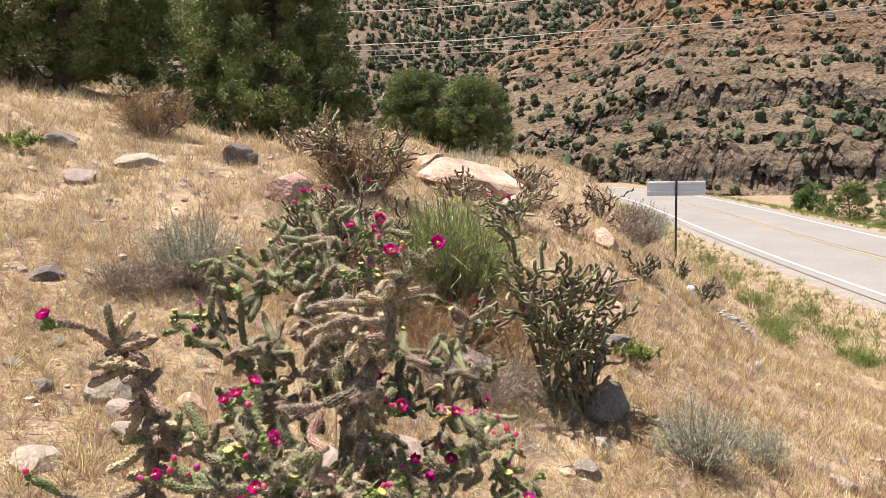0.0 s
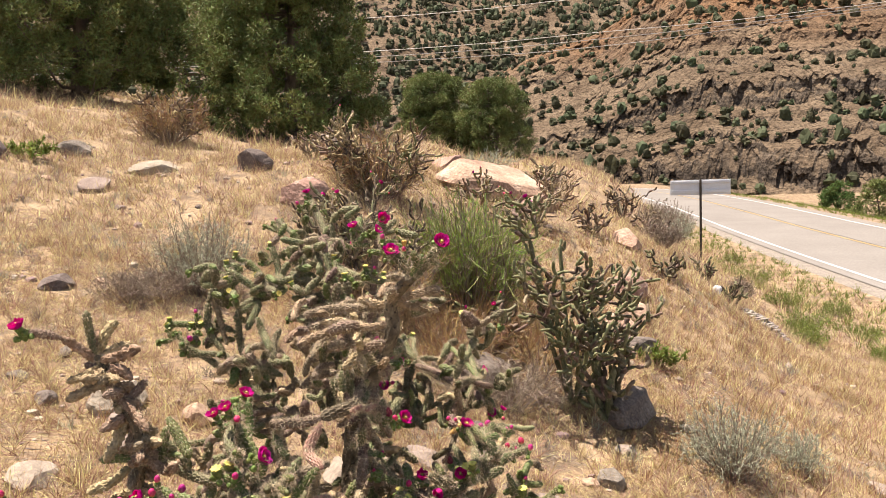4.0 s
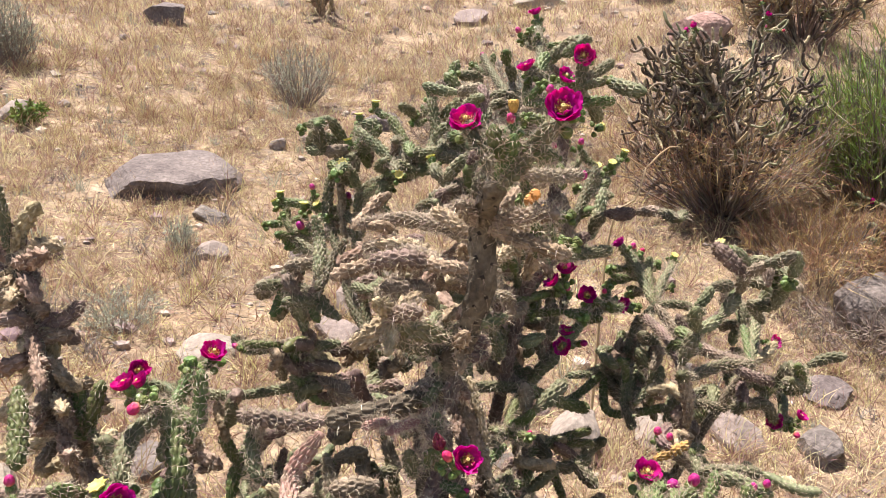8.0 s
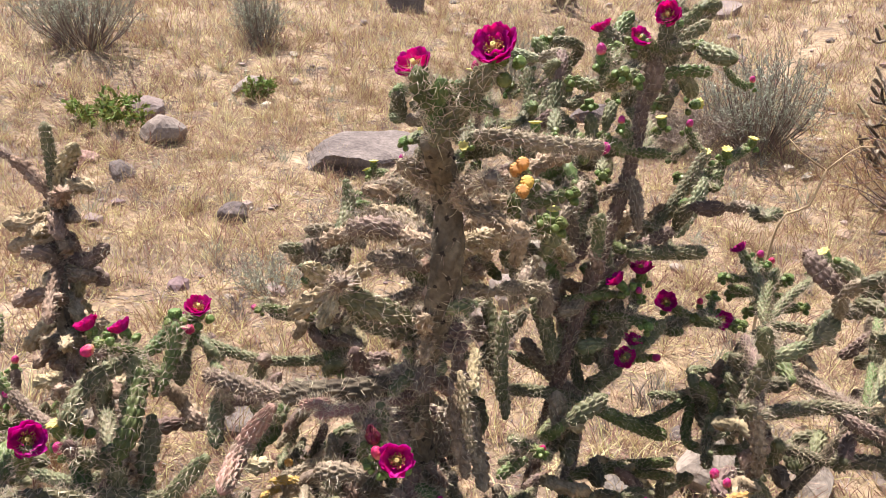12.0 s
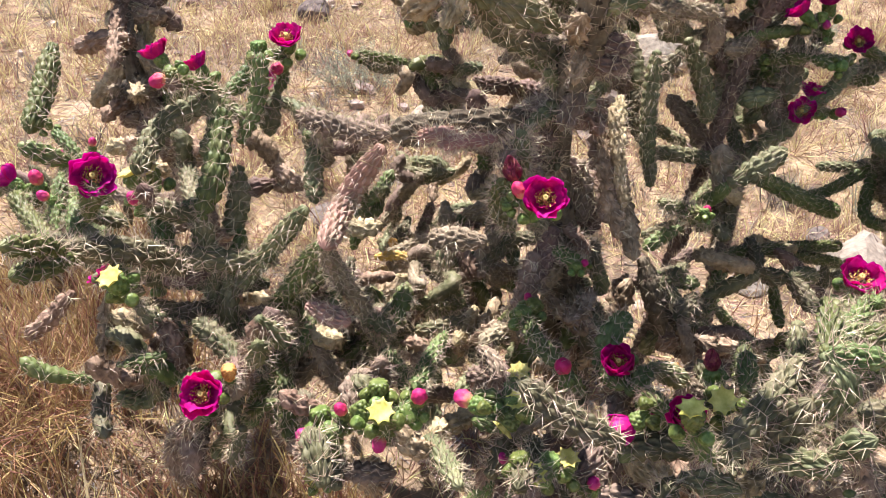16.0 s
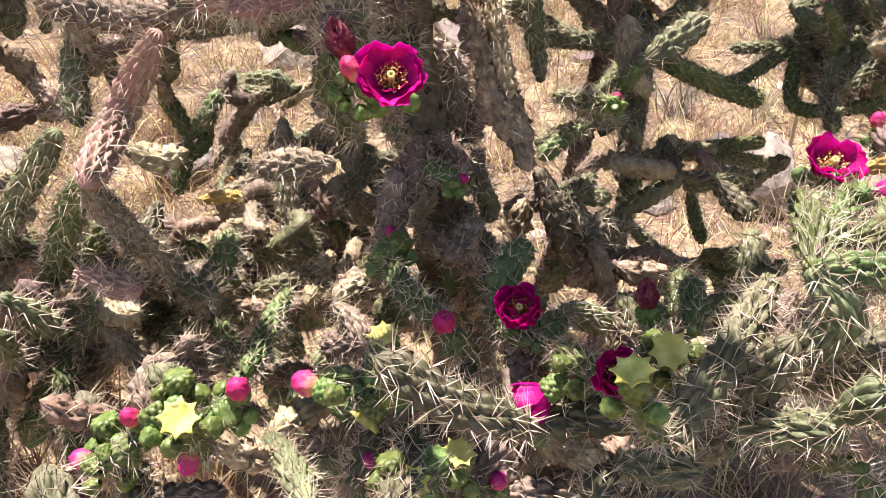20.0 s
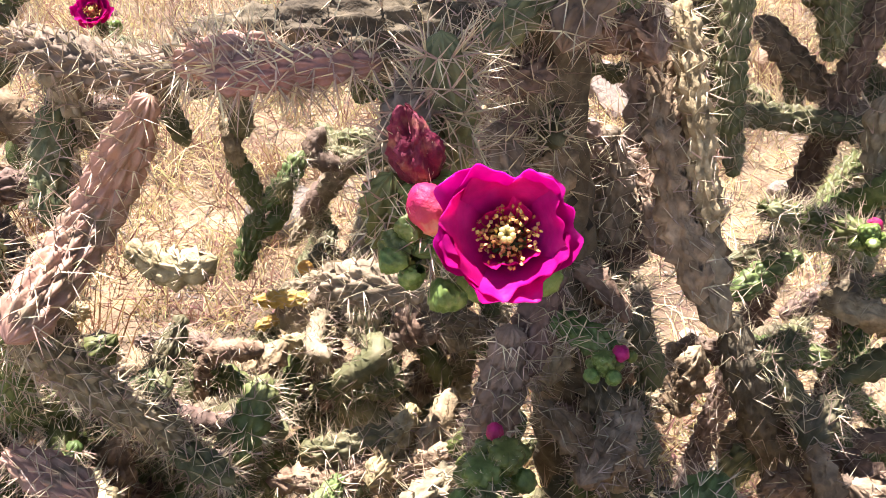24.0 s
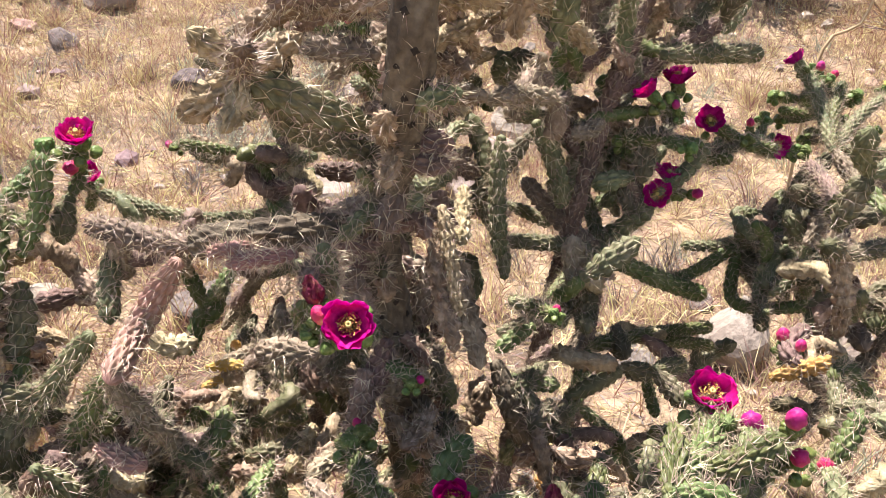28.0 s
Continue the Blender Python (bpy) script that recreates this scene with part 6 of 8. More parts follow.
closed(main, (-0.031, 2.842, 0.773), (0.41, -0.51, 0.76), 1.0)
half(main, (0.030, 2.820, 0.808), (0.36, -0.56, 0.75), 0.95)
half(main, (-0.037, 2.803, 0.761), (-0.51, -0.69, -0.51), 0.9)
star_fruit(main, (0.050, 2.854, 0.822), (0.34, -0.59, 0.73), 1.1)
wilted(main, (-0.001, 2.898, 0.828), (-0.10, 0.00, 1.00), 0.9)
closed(main, (-0.176, 2.673, 0.780), (-0.94, -0.31, 0.10), 1.0)
star_fruit(main, (-0.161, 2.747, 0.793), (0.10, -0.20, 0.98), 1.0)
star_fruit(main, (-0.134, 2.721, 0.778), (0.52, -0.47, 0.71), 0.95)
star_fruit(main, (-0.129, 2.697, 0.754), (-0.15, -0.77, -0.62), 1.0)
star_fruit(main, (-0.197, 2.573, 0.795), (0.54, -0.30, 0.79), 1.1)
closed(main, (-0.277, 2.560, 0.758), (0.00, -0.45, 0.89), 0.75)
closed(main, (-0.192, 2.622, 0.797), (0.57, -0.23, 0.79), 0.9)
closed(main, (-0.308, 2.519, 0.719), (-0.97, -0.22, -0.11), 0.85)
closed(main, (-0.214, 2.575, 0.736), (0.25, -0.62, -0.74), 0.8)
green_fruit(main, (-0.319, 2.551, 0.727), (-0.20, 0.00, 0.98), 1.1)
green_fruit(main, (-0.240, 2.569, 0.774), (-0.64, -0.13, 0.76), 1.0)
green_fruit(main, (-0.207, 2.613, 0.767), (0.74, -0.25, 0.62), 1.0)
green_fruit(main, (-0.237, 2.594, 0.795), (0.00, 0.10, 1.00), 1.0)
green_fruit(main, (-0.289, 2.540, 0.711), (-0.41, -0.82, 0.41), 1)
star_fruit(main, (-0.399, 2.558, 0.568), (0.00, -0.50, 0.87), 0.9)
star_fruit(main, (-0.061, 2.684, 0.737), (0.43, -0.37, 0.82), 1.0)
star_fruit(main, (-0.057, 2.730, 0.737), (0.20, -0.10, 0.98), 1.0)
green_fruit(main, (-0.067, 2.712, 0.733), (0.00, 0.00, 1.00), 1.1)
green_fruit(main, (-0.080, 2.681, 0.744), (-0.29, 0.00, 0.96), 1.0)
closed(main, (-0.125, 2.690, 0.715), (-0.20, -0.10, 0.98), 0.6)
closed(main, (-0.042, 2.758, 0.698), (0.10, -0.20, 0.98), 0.7)
green_fruit(main, (-0.233, 2.813, 0.817), (0.00, 0.00, 1.00), 1)
green_fruit(main, (-0.232, 2.829, 0.823), (0.29, 0.00, 0.96), 0.9)
bloom(main, (0.056, 3.076, 0.894), (0.42, -0.32, 0.85), 1.0)
closed(main, (0.107, 3.071, 0.886), (0.11, -0.44, 0.89), 1.1)
closed(main, (0.134, 3.109, 0.886), (0.34, -0.23, 0.91), 1.0)
closed(main, (0.129, 3.213, 0.771), (0.57, -0.42, 0.71), 0.9)
closed(main, (0.142, 3.111, 0.842), (0.30, -0.60, 0.75), 0.9)
closed(main, (-0.014, 3.370, 0.825), (-0.10, 0.00, 1.00), 0.8)
closed(main, (0.013, 3.367, 0.820), (0.20, 0.00, 0.98), 0.7)
closed(main, (0.228, 3.132, 0.776), (0.41, -0.41, 0.82), 1.1)
closed(main, (0.208, 3.266, 0.810), (0.00, 0.00, 1.00), 0.7)
closed(main, (0.228, 3.292, 0.809), (0.20, 0.00, 0.98), 0.7)
closed(main, (0.201, 3.082, 0.811), (-0.24, -0.24, 0.94), 0.8)
closed(main, (0.274, 2.968, 0.842), (0.41, 0.00, 0.91), 0.9)
closed(main, (0.245, 3.006, 0.853), (-0.20, 0.00, 0.98), 1.0)
green_fruit(main, (0.262, 3.383, 0.591), (-0.20, 0.00, 0.98), 1)
closed(main, (0.280, 3.360, 0.580), (0.50, 0.00, 0.87), 0.7)
green_fruit(main, (0.418, 3.381, 0.526), (0.29, 0.00, 0.96), 1.0)
star_fruit(main, (0.237, 2.858, 0.739), (0.00, -0.20, 0.98), 1.2)
bloom(main, (0.292, 2.704, 0.709), (0.19, -0.19, 0.96), 0.8)
star_fruit(main, (0.073, 2.772, 0.862), (0.00, -0.20, 0.98), 1)
green_fruit(main, (-0.202, 3.121, 0.882), (-0.32, 0.00, 0.95), 0.6)
closed(main, (-0.204, 3.129, 0.884), (0.49, -0.32, 0.81), 0.55)
closed(main, (-0.229, 2.916, 0.859), (0.69, -0.51, 0.51), 0.5)
green_fruit(main, (-0.233, 2.906, 0.855), (0.00, 0.00, 1.00), 0.6)
closed(main, (-0.251, 2.836, 0.826), (-0.10, 0.00, 1.00), 0.5)
green_fruit(main, (-0.250, 2.832, 0.809), (0.00, 0.00, 1.00), 1.0)
closed(main, (-0.215, 3.129, 0.878), (0.80, -0.27, 0.53), 0.55)
closed(main, (-0.746, 2.870, 1.065), (-0.96, -0.12, 0.24), 0.55)
bloom(main, (-0.692, 2.593, 1.105), (-0.37, -0.37, 0.86), 0.8)
half(main, (-0.611, 2.440, 0.850), (-0.15, -0.62, 0.77), 0.85)
half(main, (-0.830, 2.329, 0.959), (-0.38, -0.51, 0.77), 0.9)
closed(main, (-0.873, 2.312, 0.960), (-0.89, -0.25, 0.38), 0.85)
closed(main, (-0.804, 2.362, 0.960), (0.00, -0.20, 0.98), 0.95)
closed(main, (-0.740, 2.417, 0.948), (0.25, -0.38, 0.89), 1.0)
closed(main, (-0.802, 2.402, 0.983), (0.00, 0.00, 1.00), 0.8)
closed(main, (-0.749, 2.358, 0.949), (0.00, -0.71, 0.71), 0.7)
star_fruit(main, (-0.654, 2.462, 0.983), (-0.10, -0.29, 0.95), 1.2)
star_fruit(main, (-0.621, 2.478, 0.993), (0.19, -0.28, 0.94), 1.1)
star_fruit(main, (-0.438, 2.368, 0.939), (0.22, -0.44, 0.87), 1.1)
closed(main, (-0.597, 2.447, 0.968), (0.27, -0.53, 0.80), 0.9)


arm(main, "mature", 0.0105, (-0.230, 2.800, 1.000), (-0.212, 2.793, 1.040), (-0.205, 2.788, 1.078), spiny=2.2)
arm(main, "dead", 0.0098, (-0.285, 3.000, 1.030), (-0.240, 2.962, 0.962), (-0.200, 2.948, 0.895), spiny=0.6)
arm(main, "dead", 0.0082, (-0.262, 2.990, 1.050), (-0.232, 2.975, 0.985), (-0.212, 2.968, 0.930), spiny=0.6)

arm(main, "old", 0.0130, (-0.335, 3.004, 0.952), (-0.334, 3.010, 0.908), (-0.332, 3.010, 0.858))
arm(main, "old", 0.0120, (-0.354, 3.016, 0.853), (-0.334, 3.009, 0.818), (-0.317, 2.997, 0.785))
arm(main, "mature", 0.0110, (-0.315, 2.993, 0.856), (-0.292, 2.991, 0.825), (-0.282, 2.988, 0.793))
arm(main, "dead", 0.0100, (-0.299, 2.959, 0.835), (-0.273, 2.962, 0.809))
arm(main, "old", 0.0110, (-0.385, 3.063, 0.876), (-0.365, 3.064, 0.847), (-0.356, 3.050, 0.814))

# joints that fill the inside and back of the large plant: the blooms keep free air towards its open side
g_fill = np.random.default_rng(21)
OPEN_SIDE = [np.array(e) for e in ((0.4, 1.1, 1.75), (0.5, 2.1, 1.55), (0.25, 2.45, 1.3), (0.07, 2.61, 1.15))]
known = list(limbs[main.name])
blooms_at = np.array([main.location + ob.matrix_basis.translation for ob in main.children if "flower" in ob.name or "fruit" in ob.name])
near_limbs = np.array([a + (b - a) * k for a, b, _ in known for k in (0.0, 0.33, 0.67, 1.0) if np.linalg.norm((a + b) / 2 - OPEN_SIDE[3]) < 0.62])
VIEWS = np.array(((0.01, -0.03, 1.87), (0.07, 0.18, 1.83), (0.39, 1.38, 1.65), (0.56, 1.77, 1.70), (0.63, 2.10, 1.64), (0.68, 2.18, 1.47), (0.41, 2.23, 1.33), (0.32, 2.40, 1.21), (0.07, 2.61, 1.15)))  # open air before the plant
GAPS = (  # see-through openings in the plant: a spot before it and the ways that stay clear
    ((0.07, 2.61, 1.15), ((-0.59, 0.75, -0.29), (-0.53, 0.81, -0.26), (-0.57, 0.73, -0.37), (-0.92, 0.05, -0.39), (-0.86, 0.27, -0.43), (-0.50, 0.78, -0.38), (-0.86, 0.16, -0.48), (-0.37, 0.75, -0.55), (-0.74, 0.37, -0.56))),
    ((0.41, 2.23, 1.33), ((-0.89, 0.08, -0.45), (-0.85, 0.04, -0.52), (-0.79, 0.12, -0.60), (-0.60, 0.75, -0.27), (-0.46, 0.80, -0.39), (-0.85, 0.47, -0.24), (-0.94, 0.24, -0.22), (-0.44, 0.84, -0.33), (-0.43, 0.76, -0.48), (-0.77, 0.51, -0.38), (-0.83, 0.44, -0.34))),
    ((0.68, 2.18, 1.47), ((-0.89, 0.42, -0.18), (-0.69, 0.65, -0.31), (-0.53, 0.79, -0.31), (-0.49, 0.77, -0.41), (-0.40, 0.85, -0.35), (-0.80, 0.55, -0.24))))
GAP_FROM = np.array([e for e, ways in GAPS for _ in ways])
GAP_WAY = unit(np.array([w for _, ways in GAPS for w in ways]))
TO_SUN = np.array(SUN_DIR)
LIT = np.array(((-0.30, 3.03, 0.93), (-0.24, 3.0, 0.83), (-0.41, 2.66, 0.97), (-0.60, 2.75, 0.75), (-0.10, 3.15, 0.70), (0.0, 3.30, 0.80), (-0.20, 2.95, 0.70), (-0.55, 2.65, 0.75), (-0.15, 3.35, 0.75), (-0.45, 2.9, 0.7), (-0.02, 3.0, 0.75), (-0.33, 3.12, 0.67), (-0.23, 3.15, 0.72), (-0.40, 2.98, 0.62), (-0.36, 3.27, 0.86), (-0.45, 2.63, 0.76)))


def stays_clear(q, keep=0.026, gap=0.05):
    """Whether a joint's end leaves open air before the flowers, sun on them, and the plant's openings free."""
    rel = q - GAP_FROM
    along = (rel * GAP_WAY).sum(1)
    if (np.linalg.norm(rel - along[:, None] * GAP_WAY, axis=1) < gap).any():
        return False
    rel = q - blooms_at
    along = rel @ TO_SUN
    if ((np.linalg.norm(rel - along[:, None] * TO_SUN, axis=1) < keep) & (along > 0.02)).any():
        return False
    rel = q - LIT
    along = rel @ TO_SUN
    if ((np.linalg.norm(rel - along[:, None] * TO_SUN, axis=1) < 0.06) & (along > 0.06)).any():
        return False
    for mark in VIEWS:
        span = blooms_at - mark
        far = np.linalg.norm(span, axis=1)
        along = (span / far[:, None]) @ (q - mark)
        off = np.linalg.norm(q - mark - along[:, None] * span / far[:, None], axis=1)
        if ((off < keep) & (along > 0.1) & (along < far - 0.01)).any():
            return False
    return True


CLOSEST = (1.15, 0.85, 0.72, 0.46)
pool = []


def fill_in(count, lo, hi, top, seeds, ease=1.0, looks=("mature", "dead", "mature", "old", "mature", "green")):
    """Joints grown at random from those that are there, inside a box, crowding no flower or outer limb."""
    made, tries = 0, 0
    start = [e for e in seeds if ((e[1] > lo) & (e[1] < hi)).all()]
    while made < count and tries < 40000:
        tries += 1
        a0, a1, look_of = start[g_fill.integers(len(start))]
        p = a0 + (a1 - a0) * g_fill.uniform(0.2, 1.0)
        q = p + unit(g_fill.standard_normal(3) + np.array([0, 0.15, 0.0])) * g_fill.uniform(0.05, 0.12)
        if (q < lo).any() or (q > hi).any() or q[2] < ground_at(q[0], q[1]) + 0.03 or q[2] > top - 0.35 * np.hypot(q[0] + 0.3, q[1] - 3.1):
            continue
        clear = True
        for mark, least in zip(OPEN_SIDE, CLOSEST):
            ray = q - mark
            near = np.linalg.norm(ray)
            for spots, cone in ((blooms_at, 0.9990), (near_limbs, 0.9975)):
                span = spots - mark
                far = np.linalg.norm(span, axis=1)
                if near < least * ease or (((span @ ray) / (far * near) > cone) & (far > near - 0.02)).any():
                    clear = False
            if not clear:
                break
        if not clear or not stays_clear(q, 0.022):
            continue
        if look_of in ("trunkarm", "yellow", "pink"):
            look_of = "old"
        look_of = look_of if g_fill.random() < 0.4 else looks[g_fill.integers(len(looks))]
        bend = (p + q) / 2 + 0.012 * g_fill.standard_normal(3)
        thick = float(g_fill.uniform(0.0085, 0.0130))
        made += 1
        if made % 3 and -0.75 < q[0] < -0.2 and 3.05 < q[1] < 3.65 and q[2] < 0.95:  # the back of the plant stands thinner
            continue
        arm(main, look_of, thick, p, bend, q, fine=1.0 if made % 3 == 1 else 0.75, spiny=0.75, pool=pool)
        if made % 2 == 1:
            start.append(limbs[main.name][-1])


fill_in(360, np.array((-1.2, 2.2, 0.0)), np.array((0.8, 4.2, 1.6)), 1.33, known)
fill_in(30, np.array((-0.65, 3.0, 1.0)), np.array((0.02, 3.75, 1.46)), 1.58, known)
fill_in(36, np.array((-0.48, 3.2, 1.02)), np.array((0.16, 3.8, 1.5)), 1.8, known, 1.0, ("green", "mature", "old", "green", "mature"))
fill_in(20, np.array((-0.1, 2.9, 0.3)), np.array((0.75, 3.9, 1.1)), 1.45, known)
fill_in(150, np.array((-0.85, 2.3, 0.05)), np.array((0.4, 3.35, 0.78)), 1.35, known)
g_crown = np.random.default_rng(77)
for spot in [p for p in blooms_at if p[2] > 1.2 or (p[2] > 0.95 and p[1] > 3.0)][::2]:
    root = spot - np.array((0.0, 0.0, 0.055)) + np.array((0.008, 0.02, 0.0)) * g_crown.standard_normal(3)
    for k in range(5):
        d = unit(np.r_[g_crown.standard_normal(2), g_crown.uniform(-0.1, 0.9)])
        if d @ unit(OPEN_SIDE[1] - spot) > 0.75:
            continue
        tip = root + d * g_crown.uniform(0.04, 0.075)
        arm(main, ("green", "green", "mature")[k % 3], float(g_crown.uniform(0.0075, 0.010)), root, (root + tip) / 2, tip, pool=pool)
        if k % 2 == 0:
            green_fruit(main, tuple(tip + d * 0.008), tuple(unit(d + np.array((0, 0, 0.6)))), 0.75)


# lobes of the crown, each a middle and three half-widths: the plant is thick with joints there
LOBES = [((-0.95, 3.36, 1.18), (0.17, 0.13, 0.10), 76), ((-0.80, 3.42, 1.38), (0.16, 0.14, 0.11), 86), ((-0.66, 3.52, 1.44), (0.14, 0.14, 0.11), 76), ((-0.55, 3.78, 1.55), (0.17, 0.2, 0.15), 104),
         ((-0.45, 3.45, 1.35), (0.22, 0.2, 0.22), 152), ((-0.58, 3.10, 1.20), (0.28, 0.16, 0.17), 162), ((-0.28, 3.44, 1.48), (0.15, 0.15, 0.12), 86), ((-0.25, 3.10, 1.30), (0.2, 0.2, 0.17), 80),
         ((-0.10, 2.88, 1.46), (0.15, 0.12, 0.08), 86), ((0.0, 2.98, 1.30), (0.14, 0.14, 0.14), 66), ((-0.03, 3.42, 1.18), (0.24, 0.25, 0.18), 38), ((0.10, 3.60, 0.92), (0.25, 0.25, 0.2), 46),
         ((-0.48, 3.25, 0.95), (0.4, 0.3, 0.2), 133)]
LOW_LOBES = [((-0.61, 2.68, 0.81), (0.13, 0.13, 0.10), 16), ((-0.53, 2.81, 0.73), (0.13, 0.13, 0.10), 18), ((-0.43, 2.58, 0.75), (0.12, 0.12, 0.10), 18), ((-0.35, 2.79, 0.71), (0.12, 0.12, 0.10), 20),
             ((-0.35, 3.00, 0.66), (0.12, 0.12, 0.10), 18), ((-0.23, 3.13, 0.68), (0.12, 0.12, 0.10), 14), ((-0.07, 3.13, 0.65), (0.12, 0.12, 0.10), 16), ((-0.26, 3.32, 0.69), (0.12, 0.12, 0.10), 12),
             ((-0.28, 2.58, 0.71), (0.11, 0.11, 0.09), 18), ((-0.17, 2.75, 0.65), (0.11, 0.11, 0.09), 18), ((-0.02, 2.86, 0.65), (0.11, 0.11, 0.09), 16), ((-0.65, 2.97, 0.77), (0.14, 0.14, 0.11), 16)]
def grow_crown(lobes, limit, seed):
    """Joints that branch from the limbs towards the empty parts of the lobes."""
    g = np.random.default_rng(seed)
    aims = np.vstack([np.array(c) + unit(g.standard_normal((n, 3))) * g.uniform(0.1, 1.0, (n, 1)) ** 0.45 * np.array(r) for c, r, n in lobes])
    nodes = np.array([a + (b - a) * k for a, b, _ in limbs[main.name] for k in (0.4, 0.7, 1.0) if b[2] > 0.3])
    way = np.array([unit(b - a) for a, b, _ in limbs[main.name] for k in (0.4, 0.7, 1.0) if b[2] > 0.3])
    kids, made = np.zeros(len(nodes), int), []
    live = np.array([stays_clear(p) for p in aims])
    aims = aims[live]
    tries = 0
    while len(aims) and len(made) < limit and tries < 6000:
        tries += 1
        k = g.integers(len(aims))
        gap = np.linalg.norm(nodes - aims[k], axis=1) + 0.04 * kids + 0.02 * g.random(len(nodes))
        near = int(np.argmin(gap))
        p = nodes[near]
        to = aims[k] - p
        far = np.linalg.norm(to)
        if far < 0.035 or far > 0.6:
            aims = np.delete(aims, k, 0)
            continue
        d = unit(unit(to) + 0.35 * way[near] + np.array((0, 0, 0.22)) + 0.28 * g.standard_normal(3))
        q = p + d * min(g.uniform(0.055, 0.105), far + 0.025)
        if not stays_clear(q) or not stays_clear((p + q) / 2, 0.018) or np.linalg.norm(VIEWS - q, axis=1).min() < 0.45:
            aims = np.delete(aims, k, 0)
            continue
        kids[near] += 1
        made.append([p, q, len(nodes), near])
        nodes, way, kids = np.vstack([nodes, q]), np.vstack([way, d]), np.r_[kids, 0]
        aims = aims[np.linalg.norm(aims - q, axis=1) > 0.031]
    for k, (p, q, own, _) in enumerate(made):
        tip = kids[own] == 0
        dry = q[2] < 1.36 and q[1] < 3.3 and g.random() < 0.62
        style = ("dead", "old", "dead", "old")[k % 4] if dry else ("mature", "green", "mature")[k % 3] if tip else ("mature", "old", "mature", "mature")[k % 4]
        sag = np.array((0, 0, -0.010)) if style == "dead" else np.zeros(3)
        arm(main, style, float(g.uniform(0.0105, 0.0145)), p, (p + q) / 2 + 0.0035 * g.standard_normal(3) + sag, q, fine=1.0, spiny=0.5, pool=pool)
        if tip and not dry and q[2] > 1.08 and k % 3 == 0:
            (green_fruit if k % 6 == 0 else star_fruit)(main, tuple(q + way[own] * 0.022), tuple(unit(way[own] + np.array((0.1, -0.2, 0.7)))), 0.85)


grow_crown(LOBES, 760, 91)
grow_crown(LOW_LOBES, 190, 92)
bole = [np.array(p) for p in ((-0.35, 2.99, 0.7), (-0.315, 2.93, 1.0), (-0.235, 2.91, 1.138), (-0.176, 2.892, 1.27))]
for k in range(44):
    h = g_fill.uniform(0, 2.4)
    p = bole[int(h)] + (bole[int(h) + 1] - bole[int(h)]) * (h % 1)
    d = unit(np.r_[g_fill.standard_normal(2) + np.array([0.2, -0.3]), g_fill.normal(-0.1, 0.5)])
    if d[0] > 0.55 and d[1] < 0.1:
        continue
    q = p + d * g_fill.uniform(0.045, 0.075)
    arm(main, ("old", "dead", "old", "mature")[k % 4], float(g_fill.uniform(0.008, 0.012)), p, (p + q) / 2 + 0.008 * g_fill.standard_normal(3), q, pool=pool)
pooled_spines(main, pool)


# ---- the half-dead cholla beside it ----
left = thing("cholla_cactus", (-1.02, 2.72, ground_at(-1.02, 2.72)), "half-dead brown cholla with a few green tips", "cactus")


def lean_out(p):
    """The upper half of the half-dead plant leans away from the large one."""
    p = np.asarray(p, float)
    return p + np.array((-0.165, 0.085, 0.015)) * min(1.0, max(0.0, (p[2] - 1.03) / 0.24))


trunk(left, (0.026, 0.02, 0.017, 0.014, 0.012), (-1.02, 2.72, 0.25), (-0.98, 2.66, 0.7), (-0.91, 2.56, 1.05), lean_out((-0.89, 2.54, 1.17)), lean_out((-0.87, 2.52, 1.275)))
for style, r, pts in (("dead", 0.015, ((-0.87, 2.52, 1.27), (-0.817, 2.557, 1.375))), ("mature", 0.013, ((-0.87, 2.52, 1.27), (-0.894, 2.523, 1.413))), ("dead", 0.016, ((-0.87, 2.52, 1.26), (-0.73, 2.50, 1.30))),
                      ("dead", 0.014, ((-0.88, 2.52, 1.26), (-0.945, 2.465, 1.345))), ("old", 0.012, ((-0.945, 2.465, 1.345), (-1.02, 2.42, 1.372))), ("dead", 0.015, ((-0.89, 2.53, 1.2), (-1.00, 2.47, 1.17))),
                      ("old", 0.014, ((-0.90, 2.56, 1.14), (-0.80, 2.60, 1.19))), ("dead", 0.016, ((-0.91, 2.56, 1.1), (-0.99, 2.50, 1.0))), ("dead", 0.015, ((-0.92, 2.57, 1.08), (-0.86, 2.56, 0.98))),
                      ("dead", 0.016, ((-0.93, 2.58, 1.02), (-0.83, 2.53, 0.96), (-0.78, 2.5, 0.99))), ("dead", 0.015, ((-0.95, 2.6, 0.95), (-1.06, 2.52, 0.9))), ("dead", 0.017, ((-0.95, 2.62, 0.88), (-0.82, 2.58, 0.82))),
                      ("old", 0.015, ((-0.97, 2.64, 0.8), (-1.1, 2.55, 0.78), (-1.2, 2.5, 0.84))), ("green", 0.014, ((-1.2, 2.5, 0.84), (-1.27, 2.47, 0.9))), ("mature", 0.016, ((-0.98, 2.66, 0.7), (-1.15, 2.6, 0.6), (-1.3, 2.5, 0.62))),
                      ("green", 0.013, ((-1.3, 2.5, 0.62), (-1.34, 2.47, 0.72))), ("dead", 0.014, ((-0.99, 2.67, 0.65), (-0.86, 2.6, 0.6))), ("mature", 0.015, ((-1.3, 2.5, 0.62), (-1.42, 2.42, 0.6))),
                      ("dead", 0.013, ((-0.9, 2.55, 1.17), (-0.83, 2.5, 1.08)))):
    arm(left, style, r * 0.85, *[lean_out(p) for p in pts])
